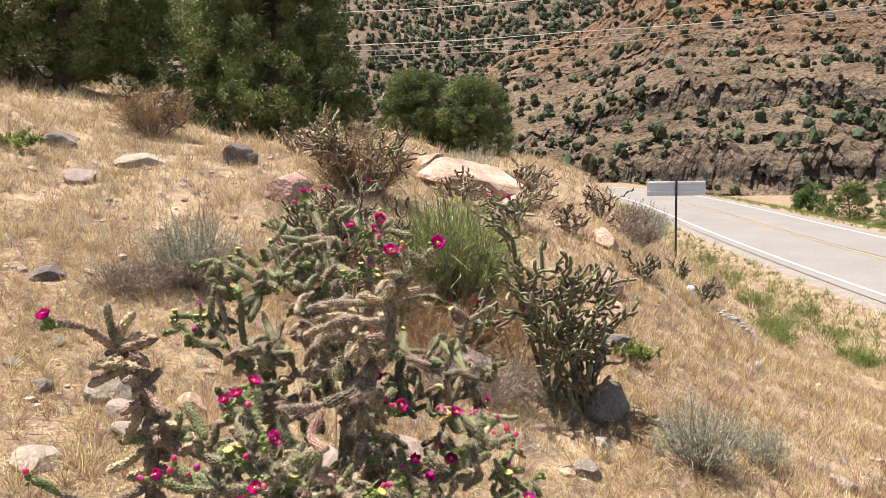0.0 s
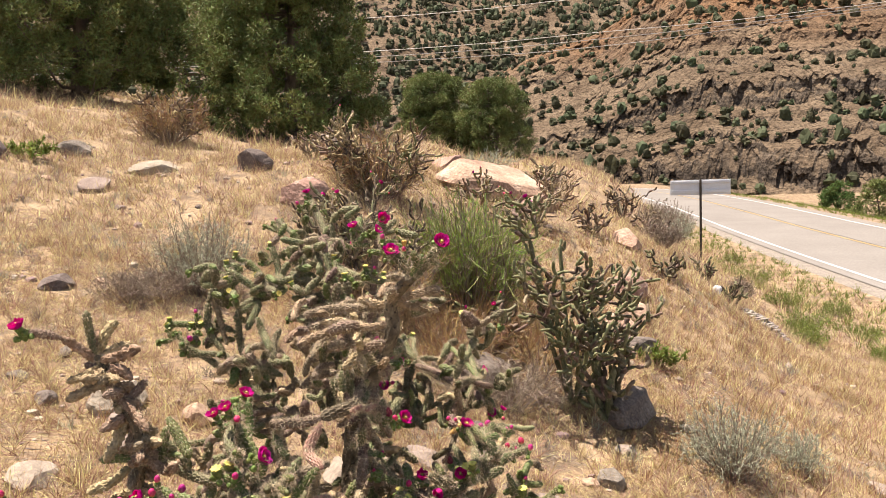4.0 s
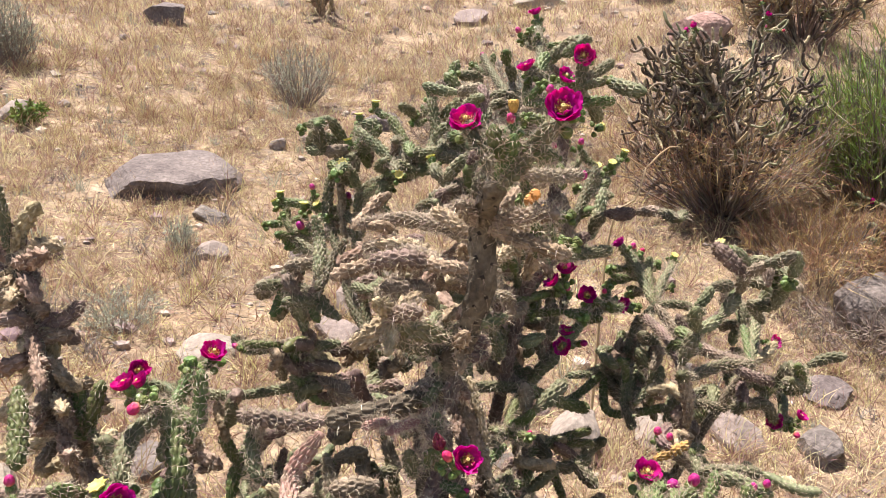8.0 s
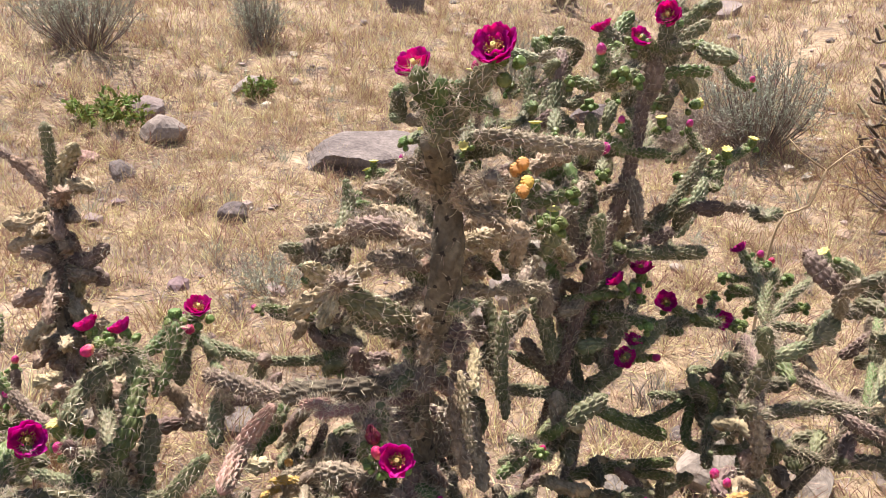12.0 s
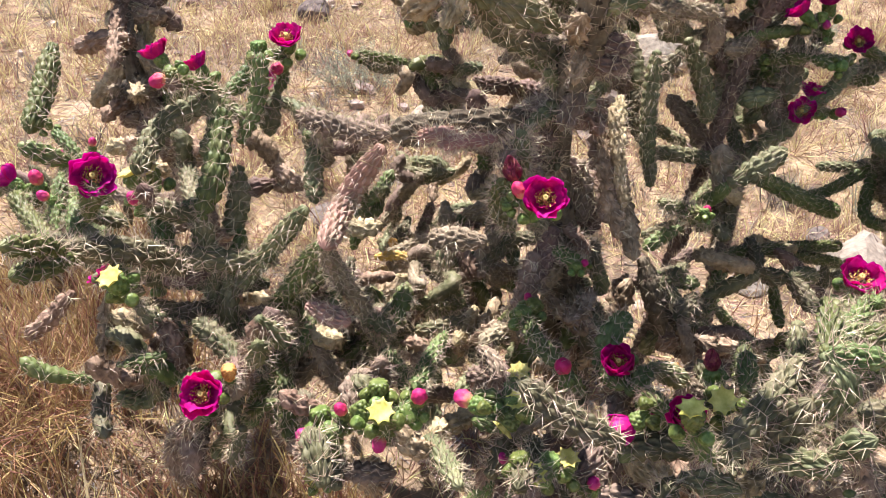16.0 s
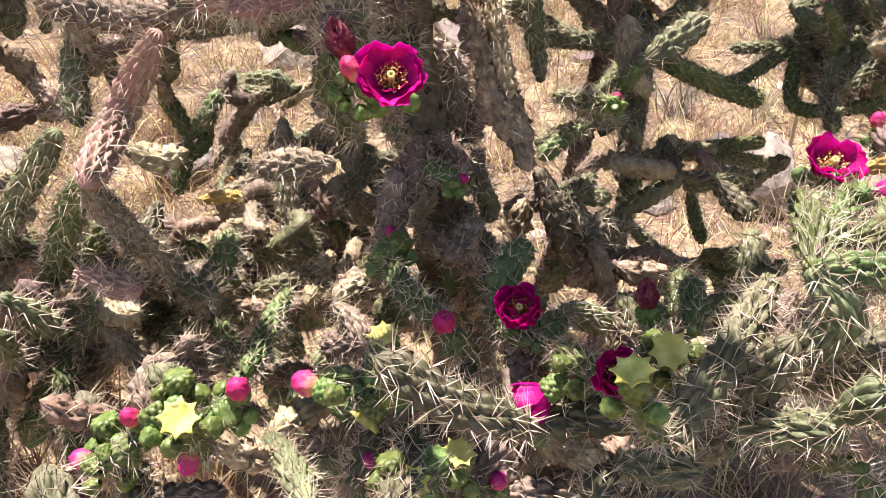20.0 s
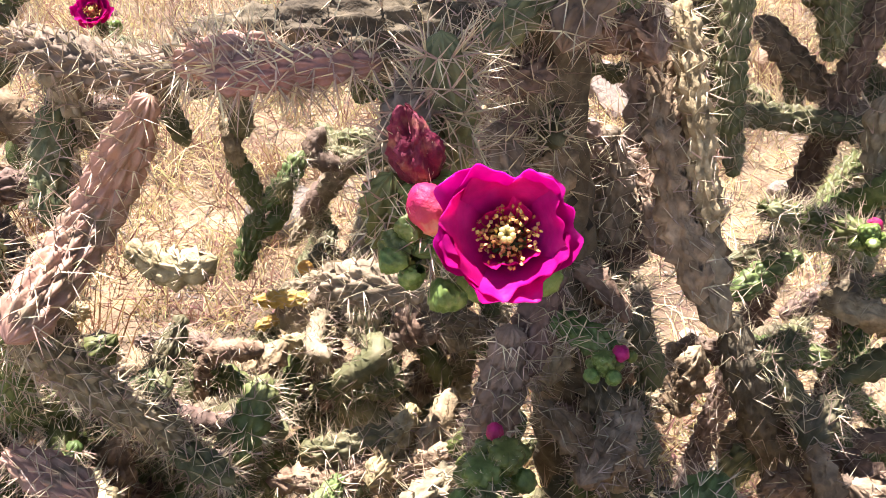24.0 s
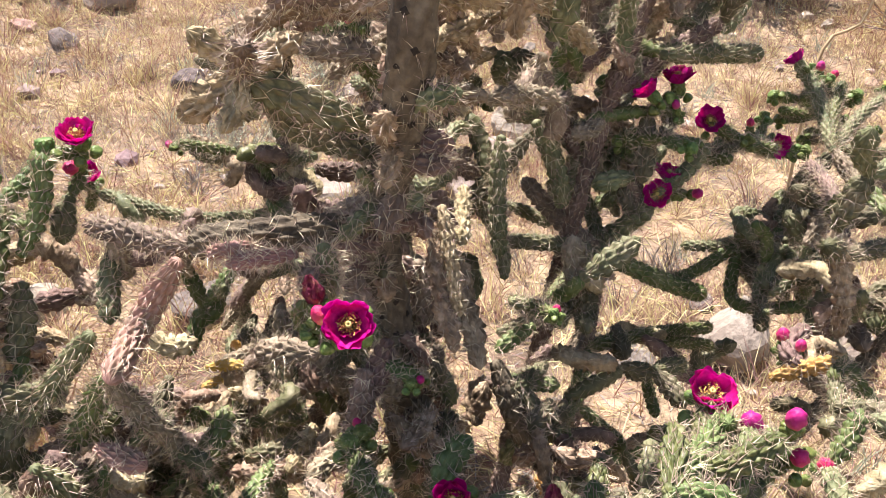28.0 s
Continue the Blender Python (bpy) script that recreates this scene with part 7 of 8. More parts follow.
spine_line = [lean_out(p) for p in ((-1.02, 2.72, 0.3), (-0.98, 2.66, 0.7), (-0.91, 2.56, 1.05), (-0.89, 2.54, 1.17), (-0.87, 2.52, 1.27))]
g_left = np.random.default_rng(44)
for k in range(72):
    h = g_left.uniform(0.1, 3.95)
    p = spine_line[int(h)] + (spine_line[int(h) + 1] - spine_line[int(h)]) * (h % 1)
    d = unit(np.r_[g_left.standard_normal(2), g_left.normal(-0.25, 0.5)])
    q = p + d * g_left.uniform(0.045, 0.11)
    arm(left, ("dead", "dead", "dead", "old")[k % 4], float(g_left.uniform(0.010, 0.015)), p, (p + q) / 2 + 0.012 * g_left.standard_normal(3), q, spiny=0.8)
for kind, at, up, size in ((bloom, (-1.205, 2.49, 1.41), (-0.3, -0.3, 0.9), 0.95), (green_fruit, (-1.19, 2.50, 1.375), (-0.5, -0.2, -0.7), 1.0), (closed, (-1.28, 2.46, 0.93), (-0.2, -0.2, 1), 0.9), (green_fruit, (-1.35, 2.47, 0.74), (0, 0, 1), 1.0)):
    kind(left, at, up, size)


def cholla(at, tall, wide, seed, styles, label, joints=70, blooms=0, thick=0.011, upright=0.5, group="", fine=0.55, short=1.0, single=1000, rise=(0.25, 0.55), boles=6):
    """A branching cholla grown joint by joint from its foot."""
    g = np.random.default_rng(seed)
    foot = np.array((at[0], at[1], ground_at(*at)))
    plant = thing("cholla_cactus", tuple(foot), label, "cactus", group)
    nodes, pool, rest = [], [], {}
    for k in range(boles):
        a = k * 6.28 / boles + g.uniform(-0.4, 0.4)
        lean = np.array([math.cos(a), math.sin(a), 0]) * wide * g.uniform(0.15, 0.5)
        end = foot + lean + np.array([0, 0, tall * g.uniform(*rise)])
        start = foot - np.array([0, 0, 0.04])
        mid = (start + end) / 2 + 0.02 * g.standard_normal(3) + lean * 0.15
        arm(plant, styles[0], thick * 1.35, start, mid, end, fine=fine, spiny=0.4, pool=pool)
        for share in (0.45, 0.7, 1.0):
            nodes.append((start + (end - start) * share + (mid - (start + end) / 2) * (1 - abs(2 * share - 1)), unit(end - start), 0))
    tips, grown, tries = [], 0, 0
    while grown < joints and tries < joints * 40:
        tries += 1
        p, d0, gen = nodes[g.integers(len(nodes))]
        out = np.r_[unit(p[:2] - foot[:2] + 0.02 * g.standard_normal(2)) * 0.4, upright * (1 - 0.6 * (p[2] - foot[2]) / tall)]
        d = unit(out + 0.5 * d0 + 0.65 * g.standard_normal(3))
        q = p + d * g.uniform(0.07, 0.17) * (0.55 + 0.45 * tall / 1.1) * short
        low_share = (q[2] - foot[2]) / tall
        reach = wide * (0.55 + 0.55 * math.sin(min(1.0, max(0.0, low_share)) * 2.6)) * g.uniform(0.8, 1.1)
        if low_share > g.uniform(0.82, 1.0) or np.hypot(*(q[:2] - foot[:2])) > reach or q[2] < ground_at(q[0], q[1]) + 0.04:
            continue
        style = styles[g.integers(len(styles))]
        line, r = (p, (p + q) / 2 + 0.014 * g.standard_normal(3) + np.array([0, 0, -0.012]), q), thick * g.uniform(0.7, 1.1)
        if grown < single:
            arm(plant, style, r, *line, fine=fine, spiny=0.55, pool=pool)
        else:
            sv, sf, spot, out, axis = stem(line, r * 1.06, style, fine)
            rest.setdefault(style, []).append((sv - foot, sf))
            pool.append(spine_mesh(spot[::2] - foot, out[::2], axis[::2], 2, 0.02, 0.00036))
        nodes.append((q, d, gen + 1))
        tips.append((q, d))
        grown += 1
    pooled_spines(plant, pool)
    for style, pieces in rest.items():
        v, f = join(pieces)
        tagged(part("stem_joint", mesh_of("stem_joint", v, f, M[style]), plant, JOINT_LABEL[style]), kind="stuff")
    tips.sort(key=lambda e: -e[0][2])
    for k in range(blooms):
        q, d = tips[(k * 5) % len(tips)]
        (half if k % 2 else closed)(plant, tuple(q + d * 0.02), tuple(d), 0.9)
    return plant


cholla((-0.78, 6.95), 1.3, 0.85, 5, ("dark_wood", "old", "dark_wood", "dark_wood", "mature", "dead"), "dense dark cholla of dry upright sticks", 1500, 7, 0.0078, 0.95, short=0.72, single=300, rise=(0.3, 0.7), boles=9)
cholla((0.82, 6.2), 1.85, 0.74, 8, ("mature", "mature", "dark_wood", "mature", "old"), "tall dark green branching cholla", 640, 5, 0.0106, 0.62, short=0.6, single=300, rise=(0.28, 0.7), boles=6)
cholla((0.25, 6.9), 0.6, 0.55, 9, ("old", "mature", "dark_wood"), "low tangled cholla under the tall one", 120, 4, 0.015, 0.4)
cholla((1.08, 6.05), 0.8, 0.32, 10, ("mature", "old"), "small dark cholla at the foot of a rock", 80, 1, 0.014, 0.6)
GROUP = "dry chollas on the slope"
cholla((-0.95, 10.6), 1.2, 0.85, 12, ("old", "dead", "dark_wood", "mature", "dead"), "brown dried-out cholla bush with one bloom", 620, 1, 0.0105, 0.6, GROUP, 0.5, single=120)
cholla((-4.5, 13.4), 0.95, 0.75, 13, ("dead", "old", "dark_wood"), "brown dried-out cholla bush below the trees", 420, 0, 0.0115, 0.5, GROUP, 0.5, single=100)
cholla((-5.47, 8.94), 0.65, 0.3, 14, ("dead", "old", "dead"), "pale dead cholla skeleton in the grass", 60, 0, 0.014, 0.7, GROUP, 0.5)
cholla((1.35, 13.6), 0.7, 0.5, 15, ("old", "dark_wood", "mature"), "grey-brown cholla beside the pink slab", 130, 0, 0.012, 0.5, GROUP, 0.5)
cholla((0.3, 11.6), 0.6, 0.90, 25, ("old", "mature", "dead"), "dark cholla in front of the pink slab", 110, 2, 0.012, 0.5, GROUP, 0.5)
cholla((2.7, 14.0), 0.75, 0.6, 16, ("old", "dark_wood", "dead"), "twiggy brown cholla on the crest", 130, 0, 0.012, 0.5, GROUP, 0.5)
cholla((1.42, 12.3), 0.70, 0.45, 61, ("dead", "old", "dead"), "straw-brown dried cholla below the pink slab", 150, 0, 0.011, 0.5, GROUP, 0.5)
cholla((0.92, 10.9), 0.62, 0.55, 62, ("old", "dead", "mature"), "brown tangled cholla in dry grass", 170, 2, 0.011, 0.4, GROUP, 0.5)
cholla((1.75, 11.2), 0.5, 0.40, 63, ("old", "dark_wood", "dead"), "low grey-brown cholla in dry grass", 90, 0, 0.012, 0.4, GROUP, 0.5)
cholla((2.9, 13.0), 0.5, 0.45, 64, ("dead", "old", "dark_wood"), "low brown cholla above the road", 90, 0, 0.012, 0.4, GROUP, 0.5)
cholla((2.5, 10.3), 0.45, 0.42, 17, ("dark_wood", "mature"), "small dark cholla in dry grass", 60, 0, 0.013, 0.6, GROUP, 0.5)
cholla((3.55, 12.3), 0.5, 0.25, 18, ("dark_wood", "mature"), "small dark cholla before the sign post", 34, 0, 0.013, 0.8, GROUP, 0.5)
cholla((3.72, 11.7), 0.42, 0.33, 19, ("dark_wood", "mature"), "small bushy dark cholla beside white litter", 50, 0, 0.013, 0.6, GROUP, 0.5)
cholla((-6.3, 9.9), 0.5, 0.4, 26, ("dead", "old"), "brown dead cholla in the grass", 50, 0, 0.012, 0.5, GROUP, 0.5)
cholla((-2.1, 12.6), 0.5, 0.55, 27, ("dead", "old"), "low brown dead cholla", 60, 0, 0.013, 0.4, GROUP, 0.5)
cholla((-1.75, 2.55), 0.32, 0.28, 28, ("mature", "green", "old"), "small low green cholla near the large one", 40, 3, 0.011, 0.5, "", 0.7)


# ---- stones ----
def rock(at, size, kind, seed, label, turn=0.0, sunk=0.35, tilt=0.0, levels=3, cut=0.55, group=""):
    v, f = stone(size, seed, cut, levels)
    m = mesh_of("rock", v, f, M[kind], smooth=False)
    ob = solo("rock", m, (at[0], at[1], ground_at(*at) + size[2] * (1 - 2 * min(0.5, sunk + 0.07))), label, "rock", group)
    e = 0.25
    slope = Vector((ground_at(at[0] - e, at[1]) - ground_at(at[0] + e, at[1]), ground_at(at[0], at[1] - e) - ground_at(at[0], at[1] + e), 2 * e)).normalized()
    lay = slope.to_track_quat("Z", "Y").to_matrix()
    ob.rotation_euler = (lay @ Matrix.Rotation(radians(turn), 3, "Z") @ Matrix.Rotation(radians(tilt), 3, "X")).to_euler()
    return ob


rock((-3.62, 5.02), (0.56, 0.52, 0.17), "rock_dark", 1, "broad flat grey boulder in dry grass", 20, 0.43, 0, 4, 0.42)
rock((-3.02, 4.9), (0.14, 0.12, 0.07), "rock_dark", 2, "grey boulder broken from the broad one", 60, 0.4, 0, 4)
rock((0.22, 6.3), (0.28, 0.24, 0.22), "rock_dark", 3, "dark grey blocky boulder beneath a cholla", 15, 0.2, 0, 4, 0.45)
rock((0.50, 4.62), (0.105, 0.075, 0.06), "rock_pale", 4, "pale whitish stone in the grass", 30, 0.25)
rock((0.13, 4.98), (0.15, 0.10, 0.08), "rock_dark", 5, "grey half-buried stone in grass", 10, 0.35)
rock((-0.18, 4.85), (0.17, 0.12, 0.09), "rock_pale", 6, "greyish pale half-buried stone in grass", 70, 0.35)
rock((0.10, 5.45), (0.16, 0.11, 0.05), "rock_dark", 7, "flat bluish grey stone in grass", 5, 0.3)
rock((-1.60, 3.22), (0.11, 0.085, 0.06), "rock_dark", 8, "smooth greyish stone by the cactus", 30, 0.3)
rock((-1.78, 2.86), (0.08, 0.07, 0.055), "rock_pale", 9, "small pale stone by the cactus", 0, 0.3)
rock((-1.83, 4.62), (0.13, 0.10, 0.09), "rock_pale", 10, "pinkish pale stone behind the cactus", 40, 0.25)
rock((-1.62, 4.3), (0.17, 0.13, 0.09), "rock_pale", 11, "pale stone half hidden behind the cactus", 80, 0.3)
rock((-0.62, 4.35), (0.16, 0.12, 0.11), "rock_pale", 12, "pale grey stone behind the stems", 10, 0.25)
rock((-0.42, 4.62), (0.14, 0.10, 0.08), "rock_pale", 13, "flat pale stone behind the stems", 50, 0.3)
rock((0.58, 12.65), (0.98, 0.62, 0.46), "rock_pink", 14, "long cracked pink sandstone slab", -12, 0.31, -9, 4, 0.40)
rock((1.18, 12.1), (0.40, 0.30, 0.22), "rock_pink", 15, "broken pink sandstone block below the slab", 24, 0.3, 10, 4, 0.32)
rock((-0.1, 13.9), (0.5, 0.4, 0.25), "rock_pink", 15, "pink sandstone block on the crest", 30, 0.3, 0, 4, 0.45)
rock((-2.76, 11.6), (0.34, 0.24, 0.26), "rock_dark", 16, "jagged grey boulder in dry grass", 15, 0.22, 0, 4, 0.42)
rock((-3.95, 11.2), (0.4, 0.24, 0.12), "rock_pale", 17, "low pale boulder in dry grass", 10, 0.35)
rock((-5.1, 11.4), (0.26, 0.2, 0.16), "rock_dark", 18, "brownish stone on the slope", 0, 0.3)
rock((-2.3, 14.6), (0.3, 0.2, 0.2), "rock_pale", 19, "pale stone on the crest", 0, 0.25)
rock((-1.85, 10.2), (0.4, 0.3, 0.22), "rock_pink", 20, "brown-grey boulder on the slope", 25, 0.3, 0, 4)
rock((-1.0, 10.9), (0.22, 0.16, 0.12), "rock_pink", 21, "pinkish stone on the slope", 0, 0.3)
rock((1.25, 6.15), (0.26, 0.2, 0.18), "rock_dark", 22, "dark boulder at the foot of a cholla", 20, 0.25, 0, 4, 0.45)
rock((1.6, 7.6), (0.3, 0.16, 0.12), "rock_dark", 23, "grey slab on the slope", -30, 0.3, 12)
rock((1.55, 8.1), (0.2, 0.2, 0.14), "rock_pink", 24, "pale tan stone on the slope", 0, 0.3)
rock((1.85, 9.3), (0.3, 0.22, 0.18), "rock_pink", 25, "orange-tan boulder on the slope", 15, 0.3)
rock((1.75, 8.6), (0.24, 0.2, 0.14), "rock_pink", 26, "tan boulder on the slope", 75, 0.3)
rock((2.2, 11.2), (0.3, 0.25, 0.18), "rock_pink", 27, "tan boulder below the crest", 75, 0.3)
rock((0.92, 5.1), (0.14, 0.1, 0.09), "rock_dark", 28, "small dark stone in grass", 0, 0.3)
rock((1.1, 5.6), (0.1, 0.08, 0.06), "rock_pale", 29, "small pale stone in grass", 0, 0.3)
rock((3.08, 6.2), (0.18, 0.13, 0.08), "rock_pale", 30, "greyish rough stone in grass", 0, 0.35)
rock((-4.33, 4.12), (0.15, 0.12, 0.11), "rock_pale", 31, "round pale boulder on the slope", 0, 0.2, 0, 3, 0.75)
rock((-4.75, 4.2), (0.13, 0.11, 0.10), "rock_pale", 32, "round pale boulder beside another", 0, 0.25, 0, 3, 0.75)
rock((-4.95, 5.05), (0.17, 0.10, 0.085), "rock_pale", 33, "smooth yellowish stone by a green sprig", 10, 0.25, 0, 3, 0.75)
rock((-3.12, 3.97), (0.085, 0.07, 0.06), "rock_dark", 34, "small bluish grey stone in grass", 0, 0.25)
rock((-3.9, 3.7), (0.11, 0.09, 0.07), "rock_dark", 35, "small grey stone on the slope", 40, 0.3)
rock((-2.66, 4.55), (0.10, 0.08, 0.06), "rock_pale", 36, "small pinkish stone on the slope", 0, 0.3)
rock((-3.5, 6.0), (0.07, 0.06, 0.05), "rock_pale", 37, "small white stone on the slope", 0, 0.25)
rock((-6.25, 7.5), (0.32, 0.22, 0.17), "rock_dark", 38, "dark pointed boulder up the slope", 20, 0.28, 0, 4, 0.45)
rock((-7.6, 6.2), (0.5, 0.3, 0.22), "rock_dark", 39, "dark boulder up the slope", 0, 0.28, 0, 4, 0.45)
rock((-5.6, 10.3), (0.25, 0.2, 0.2), "rock_dark", 40, "grey boulder up the slope", 0, 0.28, 0, 3, 0.45)
rock((-4.3, 10.1), (0.28, 0.2, 0.1), "rock_pale", 41, "low pale boulder up the slope", 20, 0.3)
rock((-2.05, 5.05), (0.20, 0.16, 0.15), "rock_pale", 42, "pale grey boulder behind the half-dead cholla", 20, 0.25, 0, 4, 0.5)
rock((-1.51, 4.89), (0.12, 0.10, 0.09), "rock_pink", 43, "pinkish stone behind the half-dead cholla", 60, 0.25)
rock((-1.95, 3.84), (0.16, 0.12, 0.06), "rock_pale", 44, "flat pale stone in dry grass", 10, 0.3, 0, 3, 0.65)
rock((-2.44, 4.95), (0.08, 0.07, 0.06), "rock_dark", 45, "small grey stone in dry grass", 0, 0.3)
rock((-3.24, 6.88), (0.22, 0.14, 0.08), "rock_dark", 46, "low grey stone on the slope", 15, 0.35)
g_rock = np.random.default_rng(33)
for k in range(110):
    x, y = g_rock.uniform(-7.5, 3.5), g_rock.uniform(3.6, 11.5)
    s = g_rock.uniform(0.035, 0.085)
    rock((x, y), (s, s * g_rock.uniform(0.6, 0.9), s * g_rock.uniform(0.35, 0.6)), ("rock_pale", "rock_dark", "rock_pink", "rock_pale")[k % 4], 500 + k,
         ("small pale stone on the dry slope", "small grey stone on the dry slope", "small pinkish stone on the dry slope", "small pale stone on the dry slope")[k % 4],
         g_rock.uniform(0, 180), 0.3, 0, 2, 0.6, "small stones on the slope")
pebble_pieces = []
for k in range(1100):
    x, y = g_rock.uniform(-8, 4.5), g_rock.uniform(1.6, 13)
    s = g_rock.uniform(0.008, 0.036) * (1.9 if g_rock.random() < 0.12 else 1)
    v, f = stone((s, s * g_rock.uniform(0.6, 1), s * g_rock.uniform(0.45, 0.8)), 100 + k, 0.6, 1)
    pebble_pieces.append((v + np.array([x, y, ground_at(x, y) + s * 0.15]), [f]))
pv, pf = join(pebble_pieces)
M["pebble"] = material("pebbles", [(0.16, 0.125, 0.11), (0.30, 0.234, 0.195), (0.43, 0.367, 0.312)], 3, 0.9, 0.5, 60, vary="island", spread=0.35)
solo("pebbles", mesh_of("pebbles", pv, pf, M["pebble"], smooth=False), (0, 0, 0), "loose small stones scattered over the slope", "pebbles", kind="stuff")


# ---- grass and shrubs ----
def grass(name, x0, x1, y0, y1, tufts, per, tall, wide, mat, seed, text, keep=None, flat=0.6):
    """Tufts of dry blades over a stretch of the plan, thinner on bare patches."""
    g = np.random.default_rng(seed)
    x, y = g.uniform(x0, x1, tufts), g.uniform(y0, y1, tufts)
    cover = lumps(x, y, 0.9, 1.0, seed + 1) + 0.5 * lumps(x, y, 0.3, 1.0, seed + 2) + g.uniform(-0.9, 0.9, tufts)
    ok = (cover > -0.55) & (np.abs(x - road_x(y)) > 4.3)
    if keep is not None:
        ok &= keep(x, y)
    x, y = x[ok], y[ok]
    n = len(x)
    size = tall * g.uniform(0.45, 1.25, n)
    bx = np.repeat(x, per) + g.normal(0, 0.022, n * per)
    by = np.repeat(y, per) + g.normal(0, 0.022, n * per)
    base = np.stack([bx, by, height(bx, by) - 0.005], 1)
    long = np.repeat(size, per) * g.uniform(0.5, 1.3, n * per)
    a = g.uniform(0, 2 * np.pi, n * per)
    down = np.clip(g.beta(1.6, 1.4, n * per) * 1.5 * flat + 0.1, 0, 1.5)
    tip = base + np.stack([np.cos(a) * np.sin(down), np.sin(a) * np.sin(down), np.cos(down)], 1) * long[:, None]
    if flat > 2:
        base[:, 2] = height(bx, by) + 0.002
        tip[:, 2] = height(tip[:, 0], tip[:, 1]) + 0.004
    v, f = blades(base, tip, wide * g.uniform(0.6, 1.4, n * per), bend=0.10 if flat < 2 else 0.02, simple=wide > 0.004 or flat > 2)
    return solo(name, mesh_of(name, v, f, M[mat], smooth=False), (0, 0, 0), text, "grass", kind="stuff")


inner = lambda x, y: ~((x > -5) & (x < 1.8) & (y > 2.4) & (y < 7.6))
grass("dry_grass", -5, 1.8, 2.4, 7.6, 11000, 14, 0.085, 0.0024, "straw", 50, "dry straw-coloured grass round the cacti", None, 0.8)
grass("grass_litter", -6, 2.2, 2.2, 9.0, 26000, 7, 0.10, 0.0026, "straw", 52, "flattened pale grass litter on the soil", None, 2.6)
grass("grass_litter", -6, 2.2, 2.2, 9.0, 6000, 7, 0.08, 0.0036, "ash", 54, "greyish dead plant litter on the soil", None, 2.6)
grass("dry_grass", -6.5, 2.2, 2.4, 8.5, 2300, 42, 0.15, 0.0028, "straw", 56, "loose clumps of bent straw on the slope", None, 0.95)
grass("dry_grass", -10, 9.5, 0.6, 14, 56000, 9, 0.16, 0.0052, "straw", 60, "dry straw-coloured grass on the slope", inner, 0.62)
grass("dry_grass", -18, 10, 14, 40, 19000, 7, 0.26, 0.011, "straw", 70, "dry grass up to the crest", None, 0.6)
grass("dry_grass", 1.0, 7.5, 4.0, 11, 7000, 8, 0.13, 0.0042, "straw_red", 75, "orange-brown dry grass patch", None, 0.7)
grass("dry_grass", -1.7, -0.55, 1.9, 2.75, 900, 12, 0.17, 0.0028, "straw_red", 80, "brown grass clump below the cactus", None, 0.5)
grass("dry_grass", -5, 1.8, 2.4, 7.6, 900, 9, 0.17, 0.0022, "straw_red", 82, "tall brown grass stalks", None, 0.5)
grass("grey_tufts", -8, 3.5, 2.6, 12, 650, 34, 0.10, 0.0026, "ash", 84, "small grey dead twig tufts on the slope", None, 0.55)
grass("green_tufts", -8, 3.5, 2.6, 12, 420, 30, 0.11, 0.0026, "sage", 86, "small grey-green grass tufts on the slope", None, 0.5)
verge = lambda x, y: (np.abs(x - road_x(y)) > 4.35) & (np.abs(x - road_x(y)) < 8.0)
grass("green_weeds", 4.5, 28, 6, 88, 22000, 9, 0.28, 0.014, "weed", 90, "green weeds along the road verge", verge, 0.6)


